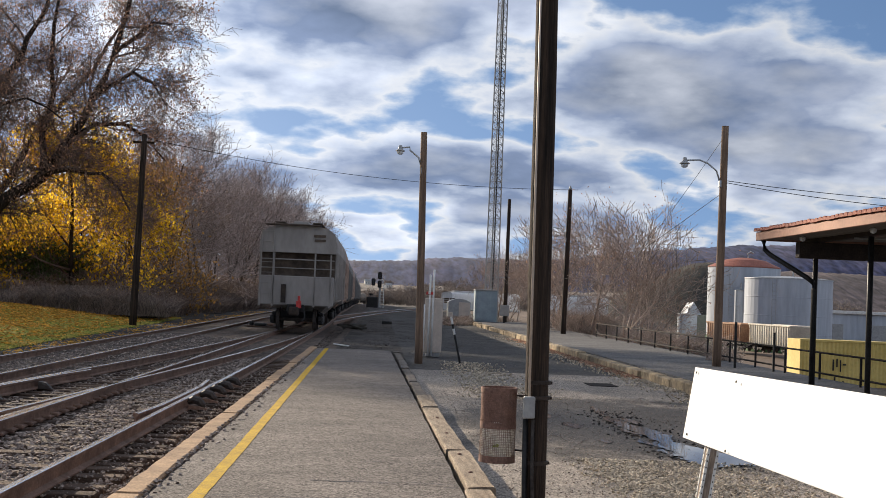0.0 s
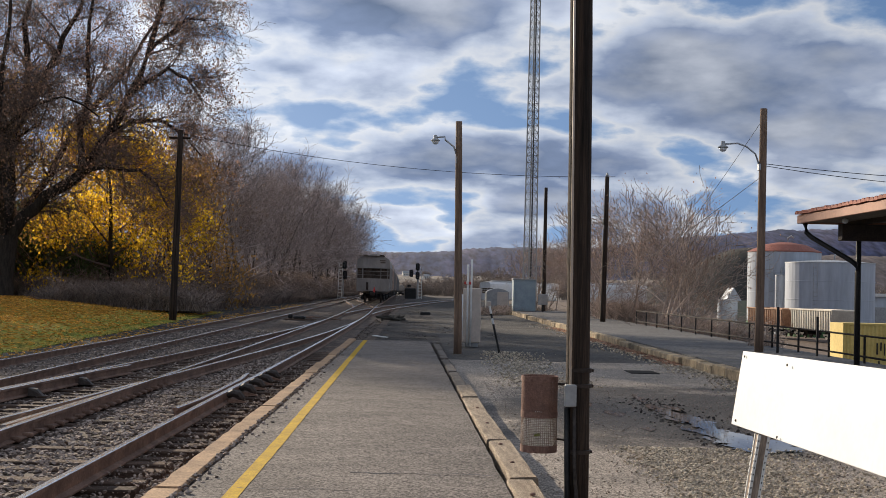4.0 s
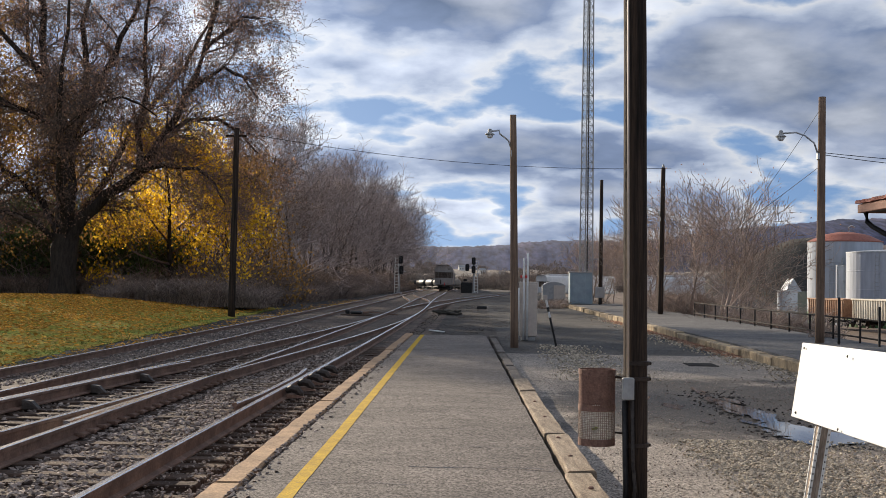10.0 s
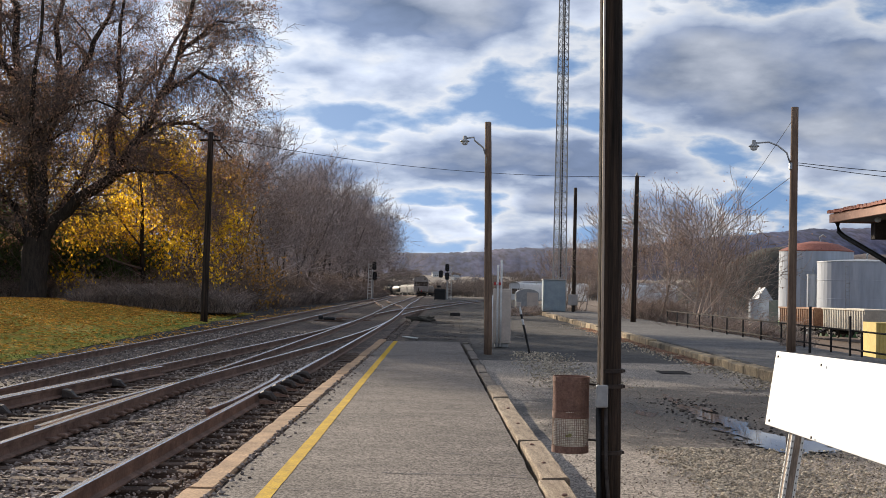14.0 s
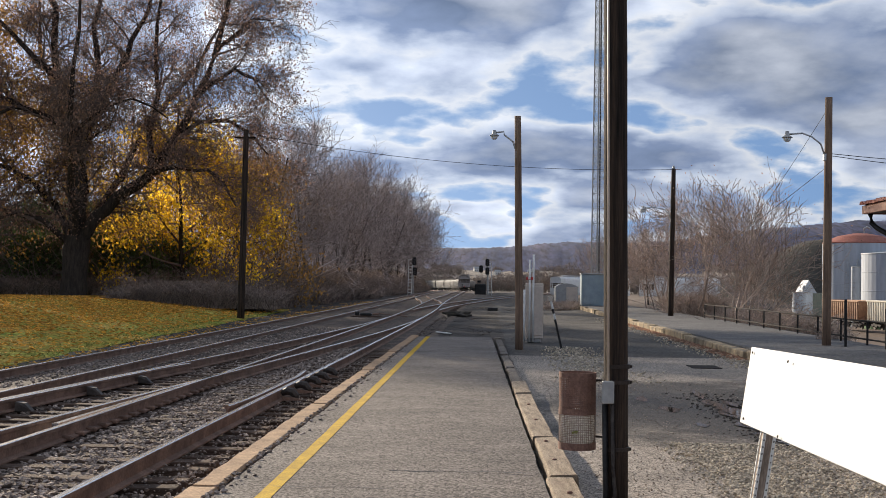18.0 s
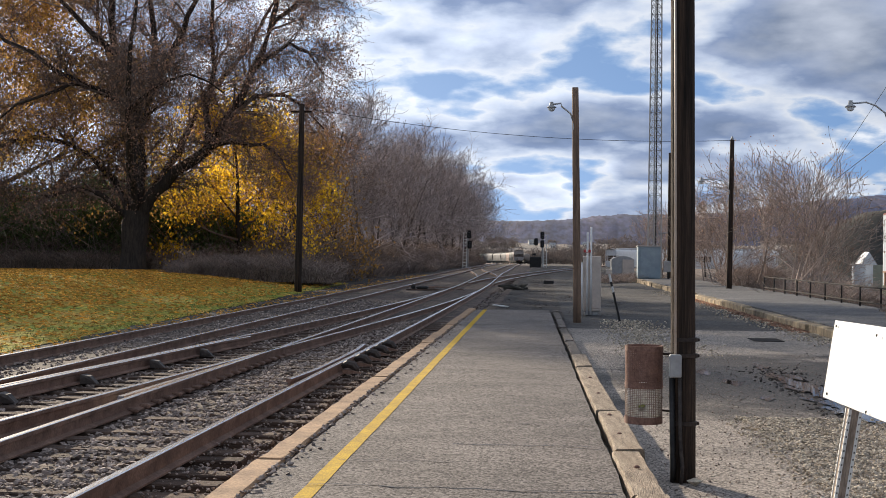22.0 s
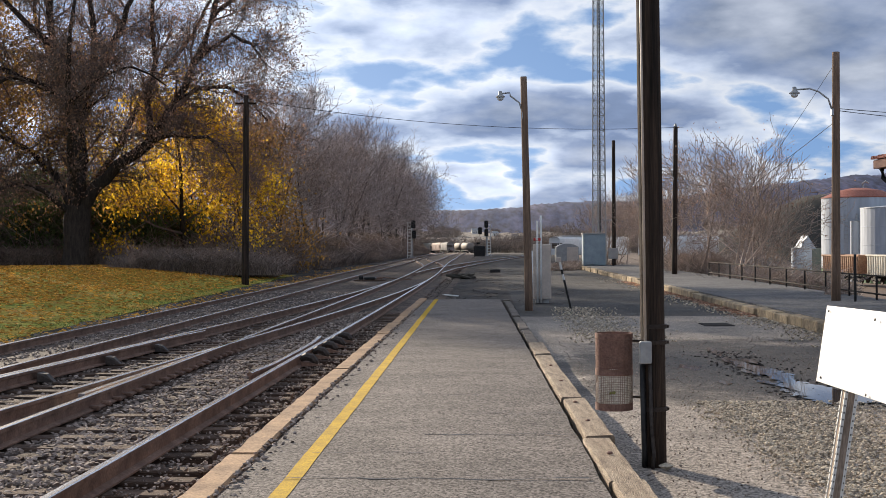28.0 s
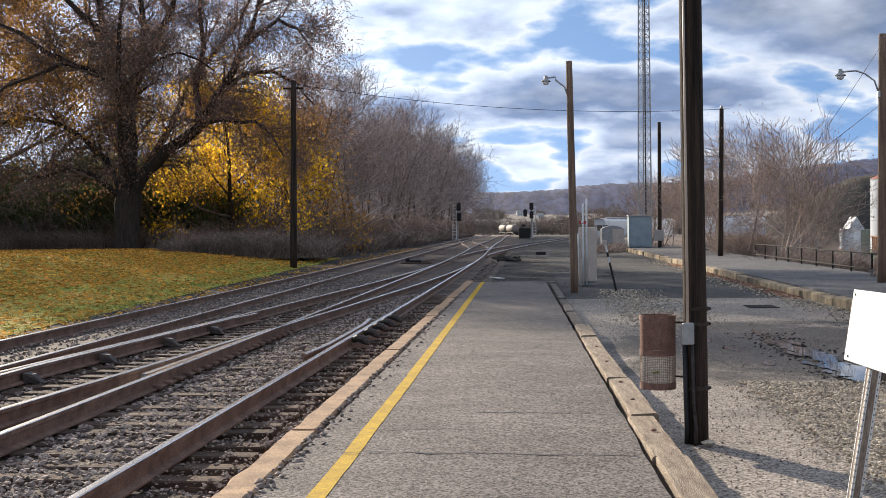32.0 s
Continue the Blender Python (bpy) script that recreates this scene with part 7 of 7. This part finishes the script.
# ---- wires ----
def wire(name, a, c, drop, r, label, m="blacksteel"):
    a, c = Vector(a), Vector(c)
    b = Build()
    b.tube([a.lerp(c, i / 24) + Vector((0, 0, -drop * 4 * (i / 24) * (1 - i / 24))) for i in range(25)], r, 5, cap=False)
    tagged(part(name, b, M[m], fix=False), label, "wire")


wire("overhead_wire", (-9.4, 55.9, 8.2), (10.6, 58, 6.95), 0.55, 0.011, "black overhead wire between two utility poles")
wire("overhead_wire", (10.15, 31, 6.1), (13.0, 62, 2.4), 0.2, 0.007, "thin guy wire from the lamp pole")
wire("overhead_wire", (10.13, 31, 4.6), (11.2, 62.5, 2.0), 0.1, 0.008, "service wire from the lamp pole")
wire("overhead_wire", (10.13, 31, 4.9), (22.0, 27, 4.6), 0.35, 0.009, "overhead wire running to the canopy")
wire("overhead_wire", (10.13, 31, 4.85), (22.0, 26, 4.3), 0.45, 0.009, "overhead wire running to the canopy")

# ---- distance ----
def ridge(name, y0, x0, x1, top, depth, seed, material, label, base=-6.0, rough=6.0):
    b = Build()
    nx, ny = 760, 14
    for j in range(ny + 1):
        f = j / ny
        for i in range(nx + 1):
            x = x0 + (x1 - x0) * i / nx
            h = top(x) * smoothstep(0, 1, f) * (1 + 0.1 * noise.noise((x * 0.004, f * 2, seed)))
            h += rough * f * noise.noise((x * 0.02, f * 3, seed + 3)) + rough * 0.35 * f * noise.noise((x * 0.11, f * 9, seed + 5)) + rough * 0.45 * f * noise.noise((x * 0.06 * 5, f * 9, seed + 8))
            b.v.append((x, y0 + depth * f, base + h))
    n = nx + 1
    b.f = [(j * n + i, j * n + i + 1, (j + 1) * n + i + 1, (j + 1) * n + i) for j in range(ny) for i in range(nx)]
    b.mi = [0] * len(b.f)
    tagged(part(name, b, M[material], smooth=True, fix=False), label, "hill", kind="structure")


def foot_top(x):
    return 15 + 4 * smoothstep(60, 300, x)


def foot_z(x, y):
    return -4.0 + foot_top(x) * smoothstep(0, 1, (y - 700) / 360)


ridge("backdrop_hill", 2300, -1700, 2400, lambda x: 88 + 22 * smoothstep(0, 300, x) + 60 * smoothstep(300, 1000, x) + 10 * smoothstep(-200, -900, x), 700, 3, "hill", "long late autumn wooded ridge, purple haze put into its colour", rough=5)
ridge("backdrop_hill_right", 700, 150, 900, lambda x: 38 * smoothstep(170, 290, x), 240, 8, "hillnear", "nearer wooded slope on the far side of the yard", rough=2)
ridge("backdrop_foothill", 700, -420, 620, foot_top, 360, 14, "foothill", "low scrubby slope with scattered houses beyond the yard", base=-4.0, rough=2.5)
rng = random.Random(77)
far_m = []
for k in range(3):
    th = thing("far_trees", (0, 0, 0), "distant clump of bare brown trees", "trees", kind="stuff")
    b = Build()
    for t in range(26):
        x, y, h = rng.uniform(-14, 14), rng.uniform(-5, 5), rng.uniform(5, 10)
        b.tube([(x, y, 0), (x + rng.gauss(0, 0.4), y, h * 0.8)], [0.2, 0.06], 3, cap=False)
        mid = [(x + rng.gauss(0, 1.1), y + rng.gauss(0, 1.1), h * rng.uniform(0.3, 0.95)) for _ in range(14)]
        for q in mid:
            b.tube([(x, y, q[2] * 0.6), q], [0.07, 0.03], 3, cap=False)
        leaves(b, mid, 170, 0.8, (0.25, 0.7), rng)
    part("crowns", b, M["farwood"], th, fix=False)
    th.matrix_basis = pose(-30 + 40 * k, 640, -3.0)
    far_m.append(th)
for i in range(46):
    x = -160 + 8.5 * i + rng.uniform(-4, 4)
    y = 560 + rng.uniform(0, 120) - 0.25 * abs(x)
    o = copy_thing(rng.choice(far_m), pose(x, y, ground_z(0, y) - 0.5, 0, 0, rng.uniform(0, 360)))
    s = rng.uniform(0.8, 1.25)
    o.scale = (s, s, s)
for i in range(40):
    x, y = rng.uniform(-150, 260), rng.uniform(760, 1040)
    o = copy_thing(rng.choice(far_m), pose(x, y, foot_z(x, y) - 1.0, 0, 0, rng.uniform(0, 360)))
    o.scale = (rng.uniform(0.5, 1.0),) * 3
for x, y in ((18, 290), (26, 296), (33, 285)):
    o = copy_thing(far_m[0], pose(x, y, -1.6, 0, 0, rng.uniform(0, 360)))
    o.scale = (0.45, 0.5, 0.85)
house_m = None
for x, y, rz in ((22, 900, 10), (34, 960, -20), (44, 860, 5), (8, 940, 30), (62, 930, 12), (95, 900, -8), (-8, 1000, 15), (128, 960, 4), (160, 900, -14)):
    if house_m is None:
        house_m = thing("house", label="small distant white house with a grey roof", category="house", group="distant houses")
        part("walls", Build().box(-4, -3, 0, 4, 3, 4.5), M["white"], house_m)
        b = Build()
        b.sweep([(-3.5, 4.5), (3.5, 4.5), (0, 7)], [(-4.3, 0, 0), (4.3, 0, 0)])
        part("roof", b, M["greysteel"], house_m)
        for dx in (-2.4, 0, 2.4):
            part("window", Build().box(dx - 0.5, -3.06, 1.4, dx + 0.5, -3.005, 2.9), M["blacksteel"], house_m)
        o = house_m
        o.matrix_basis = pose(x, y, foot_z(x, y) - 0.3, 0, 0, rz) @ Matrix.Scale(0.6, 4)
    else:
        copy_thing(house_m, pose(x, y, foot_z(x, y) - 0.3, 0, 0, rz))


# ---- what moves: the freight train draws away along the near track ----
def motions():
    s_start, speed = 50.4 - 20.0, 16.26
    for i, car in enumerate(TRAIN):
        walk(car, [(t, car_pose(s_start + speed * t + 17.6 * i)) for t in range(0, 33, 2)])


motions()
